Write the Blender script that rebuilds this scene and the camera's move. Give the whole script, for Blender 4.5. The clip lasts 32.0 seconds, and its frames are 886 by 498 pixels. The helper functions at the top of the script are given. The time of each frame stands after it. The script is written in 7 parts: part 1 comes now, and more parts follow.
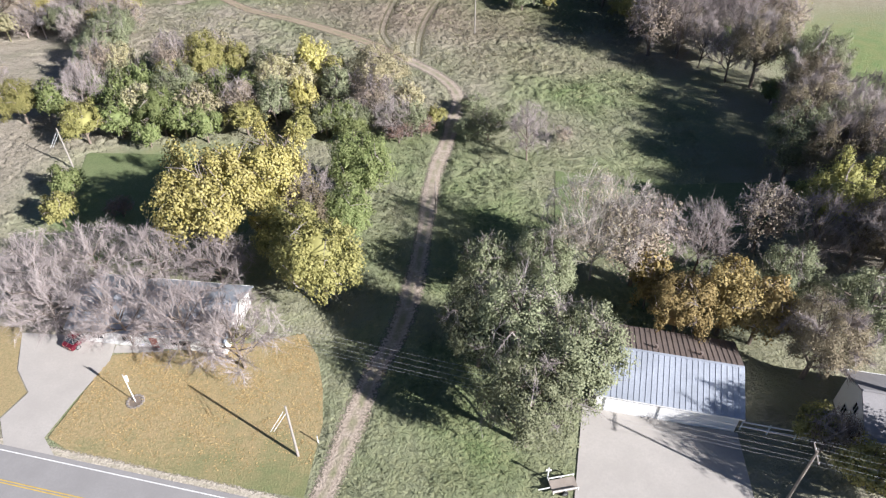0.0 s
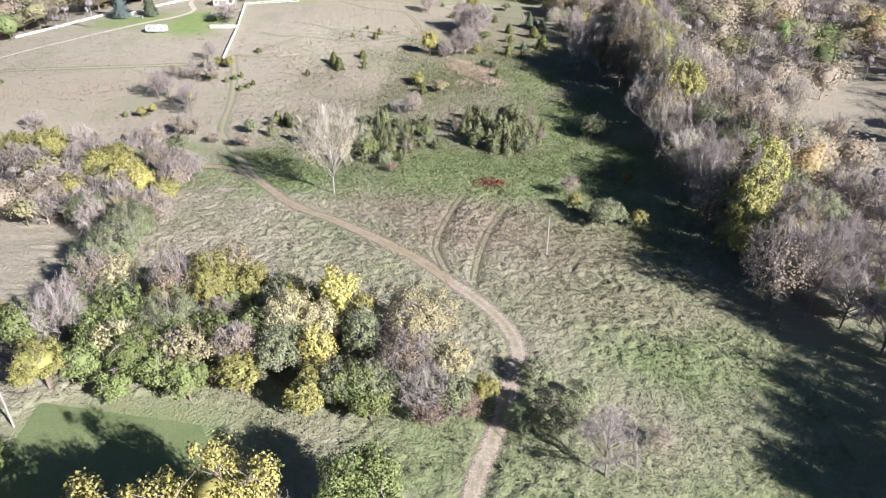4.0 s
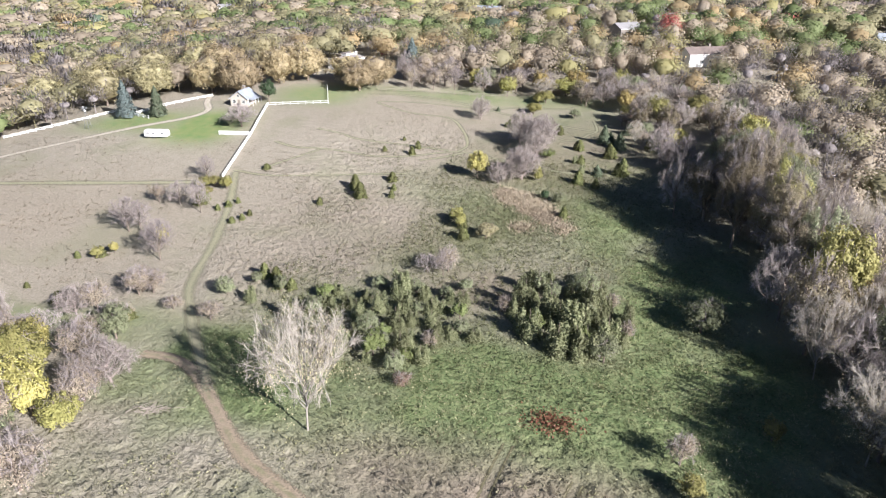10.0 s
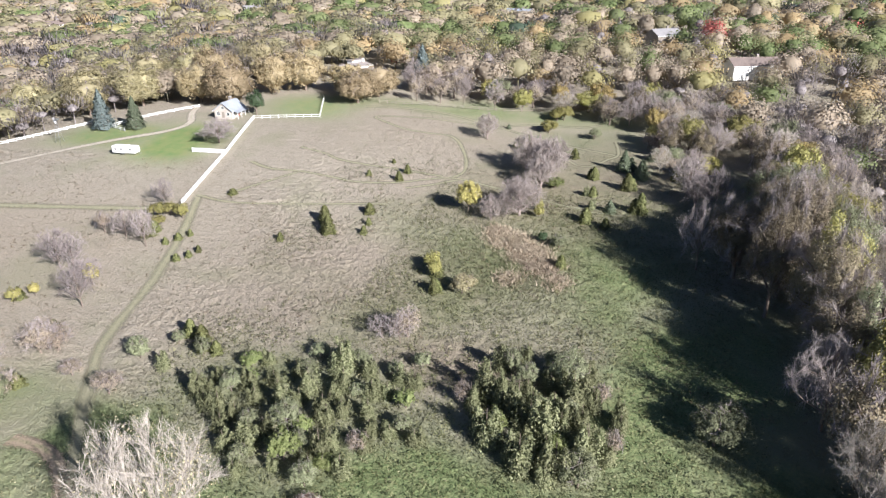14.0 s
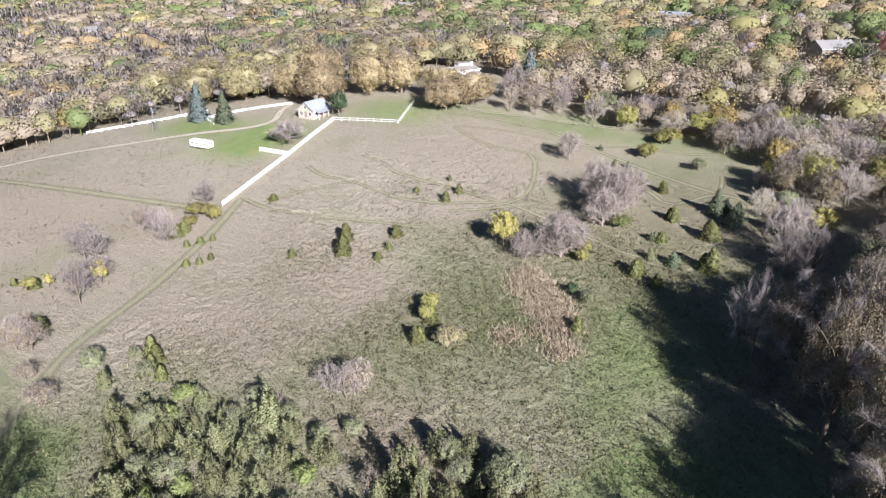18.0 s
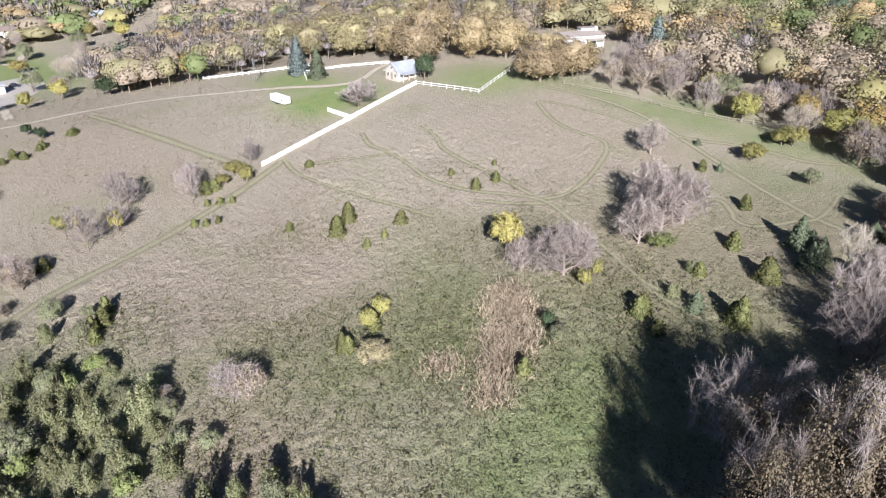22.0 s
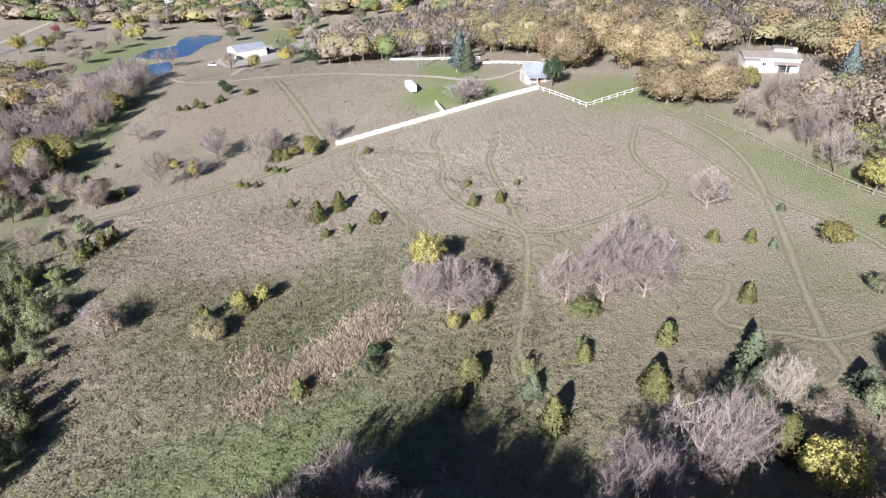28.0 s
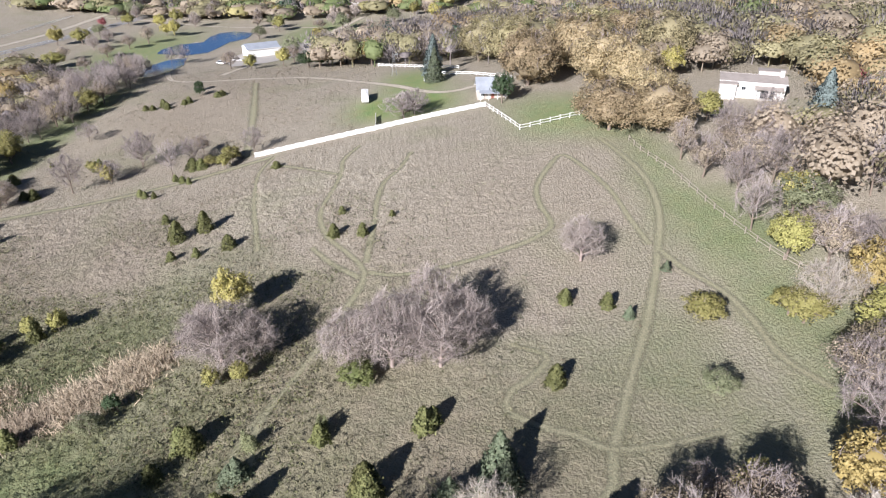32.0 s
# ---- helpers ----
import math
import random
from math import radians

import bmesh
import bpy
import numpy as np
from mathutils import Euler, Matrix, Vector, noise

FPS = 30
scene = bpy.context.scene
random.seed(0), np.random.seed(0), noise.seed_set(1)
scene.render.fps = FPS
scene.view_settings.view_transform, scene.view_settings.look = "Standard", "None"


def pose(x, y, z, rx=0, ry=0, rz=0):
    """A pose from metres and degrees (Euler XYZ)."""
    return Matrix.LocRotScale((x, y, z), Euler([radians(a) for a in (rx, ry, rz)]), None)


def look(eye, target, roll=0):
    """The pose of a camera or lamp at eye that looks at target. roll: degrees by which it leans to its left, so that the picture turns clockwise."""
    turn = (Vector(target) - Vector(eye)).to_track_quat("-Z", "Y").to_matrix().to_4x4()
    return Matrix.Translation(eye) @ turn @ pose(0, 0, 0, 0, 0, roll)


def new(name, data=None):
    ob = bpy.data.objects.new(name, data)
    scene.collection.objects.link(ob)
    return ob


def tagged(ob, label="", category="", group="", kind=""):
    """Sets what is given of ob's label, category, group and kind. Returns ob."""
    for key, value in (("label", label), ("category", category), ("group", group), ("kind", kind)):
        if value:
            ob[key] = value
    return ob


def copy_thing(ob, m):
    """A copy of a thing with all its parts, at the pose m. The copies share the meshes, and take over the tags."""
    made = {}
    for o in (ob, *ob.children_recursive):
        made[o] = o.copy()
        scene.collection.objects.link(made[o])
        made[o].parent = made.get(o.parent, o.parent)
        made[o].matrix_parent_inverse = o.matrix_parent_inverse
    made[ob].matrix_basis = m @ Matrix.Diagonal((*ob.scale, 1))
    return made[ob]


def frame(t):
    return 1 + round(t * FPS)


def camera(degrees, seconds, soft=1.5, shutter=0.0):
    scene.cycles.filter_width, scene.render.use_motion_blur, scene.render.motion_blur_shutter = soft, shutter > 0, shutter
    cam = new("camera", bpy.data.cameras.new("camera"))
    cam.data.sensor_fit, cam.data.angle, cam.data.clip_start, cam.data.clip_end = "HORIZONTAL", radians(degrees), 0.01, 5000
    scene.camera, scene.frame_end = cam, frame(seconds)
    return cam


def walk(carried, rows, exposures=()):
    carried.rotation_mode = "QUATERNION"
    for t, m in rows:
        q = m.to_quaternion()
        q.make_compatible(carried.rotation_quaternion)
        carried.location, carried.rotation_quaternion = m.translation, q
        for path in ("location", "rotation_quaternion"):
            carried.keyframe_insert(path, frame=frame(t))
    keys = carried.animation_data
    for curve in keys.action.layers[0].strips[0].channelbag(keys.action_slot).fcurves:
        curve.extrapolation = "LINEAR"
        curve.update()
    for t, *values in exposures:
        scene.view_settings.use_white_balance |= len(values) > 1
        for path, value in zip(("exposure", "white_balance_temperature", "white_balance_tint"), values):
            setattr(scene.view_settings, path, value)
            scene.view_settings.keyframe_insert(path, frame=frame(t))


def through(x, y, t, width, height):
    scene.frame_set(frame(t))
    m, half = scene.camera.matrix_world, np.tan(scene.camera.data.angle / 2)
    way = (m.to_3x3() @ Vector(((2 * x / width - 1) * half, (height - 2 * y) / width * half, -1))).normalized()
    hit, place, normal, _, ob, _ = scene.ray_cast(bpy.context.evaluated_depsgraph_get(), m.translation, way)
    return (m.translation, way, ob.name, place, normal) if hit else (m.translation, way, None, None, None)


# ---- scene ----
cam = camera(67.0, 32.0, 1.25)
METRES, EYE, TILT, LEAN, TURN = 340.0, 65.0, 2.3, -0.7, 0.0
ROWS = [
    (0.0, 0.0, 0.0, 0.0, -0.97, -43.02, 1.04),
    (0.5, 0.0014, 0.0128, -0.0004, -1.02, -42.1, 1.01),
    (1.0, 0.0028, 0.0263, -0.0007, -0.9, -40.73, 1.02),
    (1.5, 0.004, 0.0401, -0.0009, -0.02, -39.23, 1.04),
    (2.0, 0.005, 0.0542, -0.0013, 1.36, -37.69, 1.04),
    (2.5, 0.0059, 0.0687, -0.002, 2.73, -36.13, 1.05),
    (3.0, 0.0069, 0.0834, -0.0022, 4.11, -34.64, 1.08),
    (3.5, 0.0076, 0.0983, -0.0024, 5.41, -33.1, 1.09),
    (4.0, 0.0079, 0.1134, -0.0028, 6.54, -31.62, 1.13),
    (4.5, 0.0081, 0.1287, -0.0033, 7.58, -30.19, 1.17),
    (6.5, 0.0058, 0.1895, -0.0052, 10.69, -25.61, 1.2),
    (7.0, 0.0045, 0.2048, -0.0057, 11.05, -25.6, 1.19),
    (7.5, 0.003, 0.2202, -0.0062, 11.5, -25.6, 1.18),
    (8.0, 0.0014, 0.2355, -0.0067, 11.85, -25.61, 1.17),
    (8.5, -0.0004, 0.251, -0.0073, 11.84, -25.63, 1.16),
    (9.0, -0.0025, 0.2668, -0.0077, 11.82, -25.65, 1.14),
    (9.5, -0.0048, 0.2829, -0.0085, 11.82, -25.63, 1.1),
    (10.0, -0.0067, 0.2985, -0.0089, 11.87, -25.63, 1.04),
    (10.5, -0.0085, 0.3133, -0.0095, 11.93, -25.63, 0.93),
    (11.0, -0.0092, 0.3272, -0.0101, 12.25, -25.61, 0.97),
    (11.5, -0.0084, 0.3399, -0.0105, 12.64, -25.6, 1.02),
    (12.0, -0.0055, 0.3517, -0.011, 13.05, -25.59, 1.07),
    (12.5, -0.001, 0.3625, -0.0118, 13.47, -25.58, 1.11),
    (13.0, 0.005, 0.3726, -0.0127, 14.0, -25.58, 1.14),
    (13.5, 0.012, 0.3828, -0.0136, 14.9, -25.53, 1.18),
    (14.0, 0.0197, 0.3933, -0.0148, 16.09, -25.5, 1.23),
    (14.5, 0.0278, 0.404, -0.0156, 17.61, -25.48, 1.31),
    (16.5, 0.0621, 0.4487, -0.0183, 25.67, -25.37, 1.57),
    (17.0, 0.0701, 0.4614, -0.0187, 27.78, -25.36, 1.61),
    (17.5, 0.0773, 0.4747, -0.0192, 29.95, -25.32, 1.63),
    (18.0, 0.0842, 0.4886, -0.0199, 31.82, -25.28, 1.68),
    (18.5, 0.0903, 0.503, -0.0204, 33.63, -25.27, 1.71),
    (19.0, 0.0962, 0.5178, -0.0211, 35.35, -25.86, 1.72),
    (19.5, 0.1015, 0.5329, -0.0215, 37.19, -26.57, 1.75),
    (20.0, 0.1071, 0.5484, -0.022, 39.39, -27.18, 1.88),
    (20.5, 0.1131, 0.5635, -0.0226, 41.63, -27.75, 1.95),
    (21.0, 0.1206, 0.5784, -0.0231, 43.93, -28.23, 2.05),
    (21.5, 0.1288, 0.5924, -0.0235, 46.8, -28.48, 2.18),
    (22.0, 0.1386, 0.6066, -0.0241, 49.95, -28.38, 2.25),
    (22.5, 0.1482, 0.6207, -0.0246, 52.57, -28.35, 2.33),
    (23.0, 0.1579, 0.6351, -0.0251, 55.64, -28.29, 2.4),
    (23.5, 0.1673, 0.6499, -0.0258, 58.73, -28.2, 2.45),
    (24.0, 0.1759, 0.6651, -0.0264, 61.8, -28.1, 2.46),
    (24.5, 0.1838, 0.6811, -0.0271, 64.66, -28.01, 2.54),
    (26.5, 0.2044, 0.7483, -0.0293, 75.21, -27.85, 2.58),
    (27.0, 0.2059, 0.7657, -0.0299, 77.13, -27.81, 2.57),
    (27.5, 0.2061, 0.7832, -0.0304, 79.0, -27.76, 2.55),
    (28.0, 0.2051, 0.8012, -0.0309, 79.85, -27.77, 2.58),
    (28.5, 0.2032, 0.8187, -0.0315, 79.91, -27.77, 2.55),
    (29.0, 0.2005, 0.836, -0.0319, 80.03, -27.79, 2.5),
    (29.5, 0.197, 0.8534, -0.0323, 80.47, -27.82, 2.49),
    (30.0, 0.193, 0.8706, -0.0328, 81.48, -27.8, 2.49),
    (30.5, 0.1889, 0.8867, -0.0334, 82.97, -27.74, 2.51),
    (31.0, 0.1841, 0.9038, -0.034, 84.8, -27.7, 2.53),
    (31.5, 0.1788, 0.921, -0.0346, 86.72, -27.65, 2.56),
    (32.0, 0.1731, 0.9379, -0.0352, 88.62, -27.59, 2.58),
]
walk(cam, [(t, pose(0, 0, EYE, TILT, LEAN, TURN) @ pose(METRES * x, METRES * y, METRES * z, 90 + pitch, roll, yaw)) for t, x, y, z, yaw, pitch, roll in ROWS], [(0.0, 1.22, 6120, 14), (2.0, 1.36, 6120, 14), (3.5, 1.38, 6120, 14), (9.0, 1.26, 6120, 14), (19.0, 1.14, 6120, 15), (32.0, 0.92, 6120, 16)])
import itertools


# ---- light ----
SUN_FROM, SUN_UP = 124.0, 27.0
world = bpy.data.worlds.new("sky")
scene.world = world
world.use_nodes = True
wn = world.node_tree
sky = wn.nodes.new("ShaderNodeTexSky")
sky.sky_type, sky.sun_disc = "NISHITA", False
sky.air_density, sky.dust_density = 0.42, 0.15
sky.sun_elevation, sky.sun_rotation = radians(SUN_UP), radians(SUN_FROM)
wn.links.new(sky.outputs["Color"], wn.nodes["Background"].inputs["Color"])
wn.nodes["Background"].inputs["Strength"].default_value = 0.05
sun_lamp = bpy.data.lights.new("sun", "SUN")
sun_lamp.energy, sun_lamp.angle, sun_lamp.color = 5.0, radians(0.6), (1.0, 0.96, 0.91)
sun = new("sun", sun_lamp)
toward = Vector((math.sin(radians(SUN_FROM)) * math.cos(radians(SUN_UP)), math.cos(radians(SUN_FROM)) * math.cos(radians(SUN_UP)), math.sin(radians(SUN_UP))))
sun.matrix_world = look(toward * 400 + Vector((-40, 200, 0)), (-40, 200, 0))

# ---- lie of the land ----
HILLS_NEAR = [
    (-100, 350, 70, 0.9),
    (-40, 330, 60, 1.5),
    (10, 330, 60, 4.8),
    (-10, 250, 60, -0.1),
    (-80, 240, 60, -1.4),
    (-150, 300, 60, 4.4),
    (-130, 220, 60, -3.9),
    (-200, 250, 70, -1.3),
    (-270, 220, 80, 3.3),
    (-60, 420, 80, 1),
    (60, 420, 90, -4.2),
    (-180, 400, 90, 10.9),
    (0, 150, 80, 0.4),
    (-90, 120, 90, 0.7),
    (90, 150, 90, -4.8),
    (90, 300, 80, -4.4),
    (-350, 200, 120, -5.9),
]
HILLS_FAR = [
    (-300, 400, 120, -8.7),
    (-350, 600, 180, 2.3),
    (0, 600, 180, 6.1),
    (300, 500, 180, 14.8),
    (300, 150, 180, 5.6),
    (0, -50, 160, 0.6),
    (-250, 0, 160, -2.4),
    (-600, 300, 250, -6.8),
    (-600, 700, 250, 15.5),
    (-200, 800, 250, 14.5),
    (200, 850, 250, 38.6),
    (-20, 285, 30, -1.4),
    (-20, 352, 35, -5.3),
    (-195, 228, 40, 3.9),
    (-60, 345, 35, 0.4),
    (-262, 200, 40, -2.4),
    (40, 470, 60, 8.8),
]
HILL = np.array(HILLS_NEAR + HILLS_FAR)


def land(x, y):
    """Height of the ground, for arrays."""
    x, y = np.asarray(x, float), np.asarray(y, float)
    z = np.zeros(np.broadcast(x, y).shape)
    for cx, cy, wide, tall in HILL:
        z += tall * np.exp(-((x - cx) ** 2 + (y - cy) ** 2) / (2 * wide * wide))
    return z


def lz(x, y):
    return float(land(x, y))


def spot(x, y, turn=0.0, up=0.0):
    return pose(x, y, lz(x, y) + up, 0, 0, turn)


# ---- materials ----
def mat(name, rough=0.8, metal=0.0):
    m = bpy.data.materials.new(name)
    m.use_nodes = True
    b = m.node_tree.nodes["Principled BSDF"]
    b.inputs["Roughness"].default_value, b.inputs["Metallic"].default_value = rough, metal
    return m, m.node_tree.nodes, m.node_tree.links, b


def mixed(nodes, links, fac, a, b, blend="MIX"):
    n = nodes.new("ShaderNodeMix")
    n.data_type, n.blend_type = "RGBA", blend
    for socket, v in ((n.inputs["Factor"], fac), (n.inputs["A"], a), (n.inputs["B"], b)):
        if isinstance(v, (int, float)):
            socket.default_value = v
        elif isinstance(v, tuple):
            socket.default_value = (*v, 1) if len(v) == 3 else v
        else:
            links.new(v, socket)
    return n.outputs["Result"]


def noisy(nodes, links, scale, detail=4.0, where=None, rough=0.6, low=0.35, high=0.65):
    n = nodes.new("ShaderNodeTexNoise")
    n.inputs["Scale"].default_value, n.inputs["Detail"].default_value, n.inputs["Roughness"].default_value = scale, detail, rough
    if where is None:
        where = nodes.new("ShaderNodeNewGeometry").outputs["Position"]
    links.new(where, n.inputs["Vector"])
    r = nodes.new("ShaderNodeMapRange")
    r.inputs["From Min"].default_value, r.inputs["From Max"].default_value = low, high
    links.new(n.outputs["Fac"], r.inputs["Value"])
    return r.outputs["Result"]


def bumped(nodes, links, b, height, strength=0.4, far=0.1):
    n = nodes.new("ShaderNodeBump")
    n.inputs["Strength"].default_value, n.inputs["Distance"].default_value = strength, far
    links.new(height, n.inputs["Height"])
    links.new(n.outputs["Normal"], b.inputs["Normal"])


def plain(name, c, rough=0.7, metal=0.0, vary=0.18, scale=1.2, bump=0.15):
    """A worn surface: base colour with stains at two scales."""
    m, nodes, links, b = mat(name, rough, metal)
    dark = tuple(v * (1 - vary) for v in c)
    dirt = tuple(v * (1 - vary * 1.6) for v in c)
    at = nodes.new("ShaderNodeTexCoord").outputs["Object"]
    big, small = noisy(nodes, links, scale * 0.35, 3, at), noisy(nodes, links, scale * 5, 6, at)
    col = mixed(nodes, links, big, tuple(c), dark)
    n = nodes.new("ShaderNodeMath")
    n.operation = "MULTIPLY"
    links.new(small, n.inputs[0])
    n.inputs[1].default_value = 0.5
    col = mixed(nodes, links, n.outputs[0], col, dirt)
    links.new(col, b.inputs["Base Color"])
    if bump:
        bumped(nodes, links, b, small, bump, 0.02)
    return m


def leafy(name, c, other, through=0.25, spread=0.22, tinted=False, relief=0.0):
    """Leaves: each its own tint between two colours, each tree a little apart, light shining through."""
    m, nodes, links, b = mat(name, 0.65)
    geo, info = nodes.new("ShaderNodeNewGeometry"), nodes.new("ShaderNodeObjectInfo")
    col = mixed(nodes, links, geo.outputs["Random Per Island"], tuple(c), tuple(other))
    hue = nodes.new("ShaderNodeHueSaturation")
    r = nodes.new("ShaderNodeMapRange")
    r.inputs["To Min"].default_value, r.inputs["To Max"].default_value = 1 - spread, 1 + spread
    links.new(info.outputs["Random"], r.inputs["Value"])
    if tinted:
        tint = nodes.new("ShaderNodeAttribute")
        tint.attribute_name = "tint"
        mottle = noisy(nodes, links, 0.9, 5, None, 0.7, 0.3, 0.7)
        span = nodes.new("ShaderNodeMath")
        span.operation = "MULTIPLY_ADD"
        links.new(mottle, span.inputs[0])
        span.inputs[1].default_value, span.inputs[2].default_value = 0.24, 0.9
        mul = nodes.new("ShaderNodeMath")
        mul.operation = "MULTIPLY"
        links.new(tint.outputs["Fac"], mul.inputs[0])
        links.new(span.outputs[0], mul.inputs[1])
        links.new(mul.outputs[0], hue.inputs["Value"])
    else:
        links.new(r.outputs["Result"], hue.inputs["Value"])
    r2 = nodes.new("ShaderNodeMapRange")
    r2.inputs["To Min"].default_value, r2.inputs["To Max"].default_value = 0.493, 0.507
    links.new(info.outputs["Random"], r2.inputs["Value"])
    links.new(r2.outputs["Result"], hue.inputs["Hue"])
    links.new(col, hue.inputs["Color"])
    links.new(hue.outputs["Color"], b.inputs["Base Color"])
    b.inputs["Specular IOR Level"].default_value = 0.25
    if relief:
        where = geo.outputs["Position"]
        bumped(nodes, links, b, noisy(nodes, links, relief, 6, where, 0.75), 0.6, 0.9 / relief)
    glow = nodes.new("ShaderNodeBsdfTranslucent")
    links.new(hue.outputs["Color"], glow.inputs["Color"])
    mix = nodes.new("ShaderNodeMixShader")
    mix.inputs[0].default_value = through
    links.new(b.outputs[0], mix.inputs[1])
    links.new(glow.outputs[0], mix.inputs[2])
    links.new(mix.outputs[0], nodes["Material Output"].inputs["Surface"])
    return m


def field_colour(nodes, links, fine=True):
    """Grass colours by what grows there (set on the mesh as lush, brown and mown)."""
    where = nodes.new("ShaderNodeNewGeometry").outputs["Position"]
    lush, brown, mown = (nodes.new("ShaderNodeAttribute") for _ in range(3))
    for n, name in ((lush, "lush"), (brown, "brown"), (mown, "mown")):
        n.attribute_name = name
    big, mid, small = noisy(nodes, links, 0.035, 4, where), noisy(nodes, links, 0.35, 5, where), noisy(nodes, links, 2.2, 5, where)
    dry = mixed(nodes, links, mid, DRY_A, DRY_B)
    dry = mixed(nodes, links, small, dry, DRY_C)
    green = mixed(nodes, links, mid, GREEN_A, GREEN_B)
    green = mixed(nodes, links, small, green, GREEN_C)
    add = nodes.new("ShaderNodeMath")
    add.operation = "MULTIPLY_ADD"
    links.new(big, add.inputs[0])
    add.inputs[1].default_value = 0.5
    links.new(lush.outputs["Fac"], add.inputs[2])
    r = nodes.new("ShaderNodeMapRange")
    r.inputs["From Min"].default_value, r.inputs["From Max"].default_value = 0.3, 1.1
    links.new(add.outputs[0], r.inputs["Value"])
    col = mixed(nodes, links, r.outputs["Result"], dry, green)
    umber = mixed(nodes, links, mid, BROWN_A, BROWN_B)
    col = mixed(nodes, links, brown.outputs["Fac"], col, umber)
    lawn = mixed(nodes, links, mid, LAWN_A, LAWN_B)
    col = mixed(nodes, links, mown.outputs["Fac"], col, lawn)
    return col, small, mid


DRY_A, DRY_B, DRY_C = (0.315, 0.278, 0.215), (0.242, 0.216, 0.16), (0.385, 0.343, 0.276)
GREEN_A, GREEN_B, GREEN_C = (0.185, 0.23, 0.10), (0.27, 0.29, 0.145), (0.13, 0.175, 0.075)
BROWN_A, BROWN_B = (0.20, 0.165, 0.12), (0.29, 0.235, 0.18)
LAWN_A, LAWN_B = (0.17, 0.25, 0.09), (0.24, 0.27, 0.11)

ground_mat, gn, gl, gb = mat("meadow", 0.9)
gcol, gsmall, _ = field_colour(gn, gl)
gl.new(gcol, gb.inputs["Base Color"])
bumped(gn, gl, gb, gsmall, 0.6, 0.25)
gb.inputs["Specular IOR Level"].default_value = 0.15

tuft_mat, tn, tl, tb = mat("grass_blades", 0.75)
tcol, _, _ = field_colour(tn, tl)
trand = tn.new("ShaderNodeNewGeometry").outputs["Random Per Island"]
tcol = mixed(tn, tl, 1.0, tcol, (1.12, 1.12, 1.12), "MULTIPLY")
tcol = mixed(tn, tl, trand, tcol, mixed(tn, tl, 1.0, tcol, (0.68, 0.68, 0.64), "MULTIPLY"))
tl.new(tcol, tb.inputs["Base Color"])
tb.inputs["Specular IOR Level"].default_value = 0.15


def soil(name, a, b, grassy=0.35, tracks=True, edge=0.75):
    """Bare ground of a lane: wheel tracks with a strip of grass between, and ragged sides."""
    m, nodes, links, p = mat(name, 0.95)
    where = nodes.new("ShaderNodeNewGeometry").outputs["Position"]
    across = nodes.new("ShaderNodeAttribute")
    across.attribute_name = "across"
    mid, small = noisy(nodes, links, 0.5, 5, where), noisy(nodes, links, 3.5, 6, where)
    col = mixed(nodes, links, mid, a, b)
    col = mixed(nodes, links, small, col, tuple(v * 0.8 for v in b))
    away = nodes.new("ShaderNodeMath")
    away.operation = "ABSOLUTE"
    links.new(across.outputs["Fac"], away.inputs[0])
    if tracks:
        near = nodes.new("ShaderNodeMapRange")
        near.inputs["From Min"].default_value, near.inputs["From Max"].default_value = 0.34, 0.12
        links.new(away.outputs[0], near.inputs["Value"])
        mul = nodes.new("ShaderNodeMath")
        mul.operation = "MULTIPLY"
        links.new(near.outputs["Result"], mul.inputs[0])
        links.new(mid, mul.inputs[1])
        scale = nodes.new("ShaderNodeMath")
        scale.operation = "MULTIPLY"
        links.new(mul.outputs[0], scale.inputs[0])
        scale.inputs[1].default_value = grassy * 2
        scale.use_clamp = True
        col = mixed(nodes, links, scale.outputs[0], col, (0.17, 0.19, 0.08))
    links.new(col, p.inputs["Base Color"])
    bumped(nodes, links, p, small, 0.5, 0.1)
    ragged = nodes.new("ShaderNodeMath")
    ragged.operation = "MULTIPLY_ADD"
    links.new(small, ragged.inputs[0])
    ragged.inputs[1].default_value = 0.45
    links.new(away.outputs[0], ragged.inputs[2])
    cut = nodes.new("ShaderNodeMapRange")
    cut.inputs["From Min"].default_value, cut.inputs["From Max"].default_value = edge, 1.2
    links.new(ragged.outputs[0], cut.inputs["Value"])
    clear, mix = nodes.new("ShaderNodeBsdfTransparent"), nodes.new("ShaderNodeMixShader")
    links.new(cut.outputs["Result"], mix.inputs[0])
    links.new(p.outputs[0], mix.inputs[1])
    links.new(clear.outputs[0], mix.inputs[2])
    links.new(mix.outputs[0], nodes["Material Output"].inputs["Surface"])
    return m


lane_mat = soil("lane_gravel", (0.50, 0.42, 0.34), (0.40, 0.33, 0.26), 0.35)
track_mat = soil("worn_track", (0.40, 0.315, 0.225), (0.33, 0.265, 0.185), 0.3)
trail_mat = soil("mown_trail", (0.345, 0.32, 0.215), (0.295, 0.285, 0.18), 0.35, False, 0.4)
tyre_mat = soil("tyre_mark", (0.13, 0.12, 0.06), (0.18, 0.16, 0.09), 0.5, False, 0.35)
drive_mat = soil("pale_gravel", (0.60, 0.54, 0.44), (0.50, 0.44, 0.35), 0.15, True, 0.7)
asphalt = plain("asphalt", (0.30, 0.29, 0.28), 0.85, 0, 0.12, 1.0)
concrete = plain("concrete", (0.45, 0.42, 0.38), 0.85, 0, 0.12, 0.8)
white_paint = plain("white_paint", (0.80, 0.80, 0.77), 0.6, 0, 0.06)
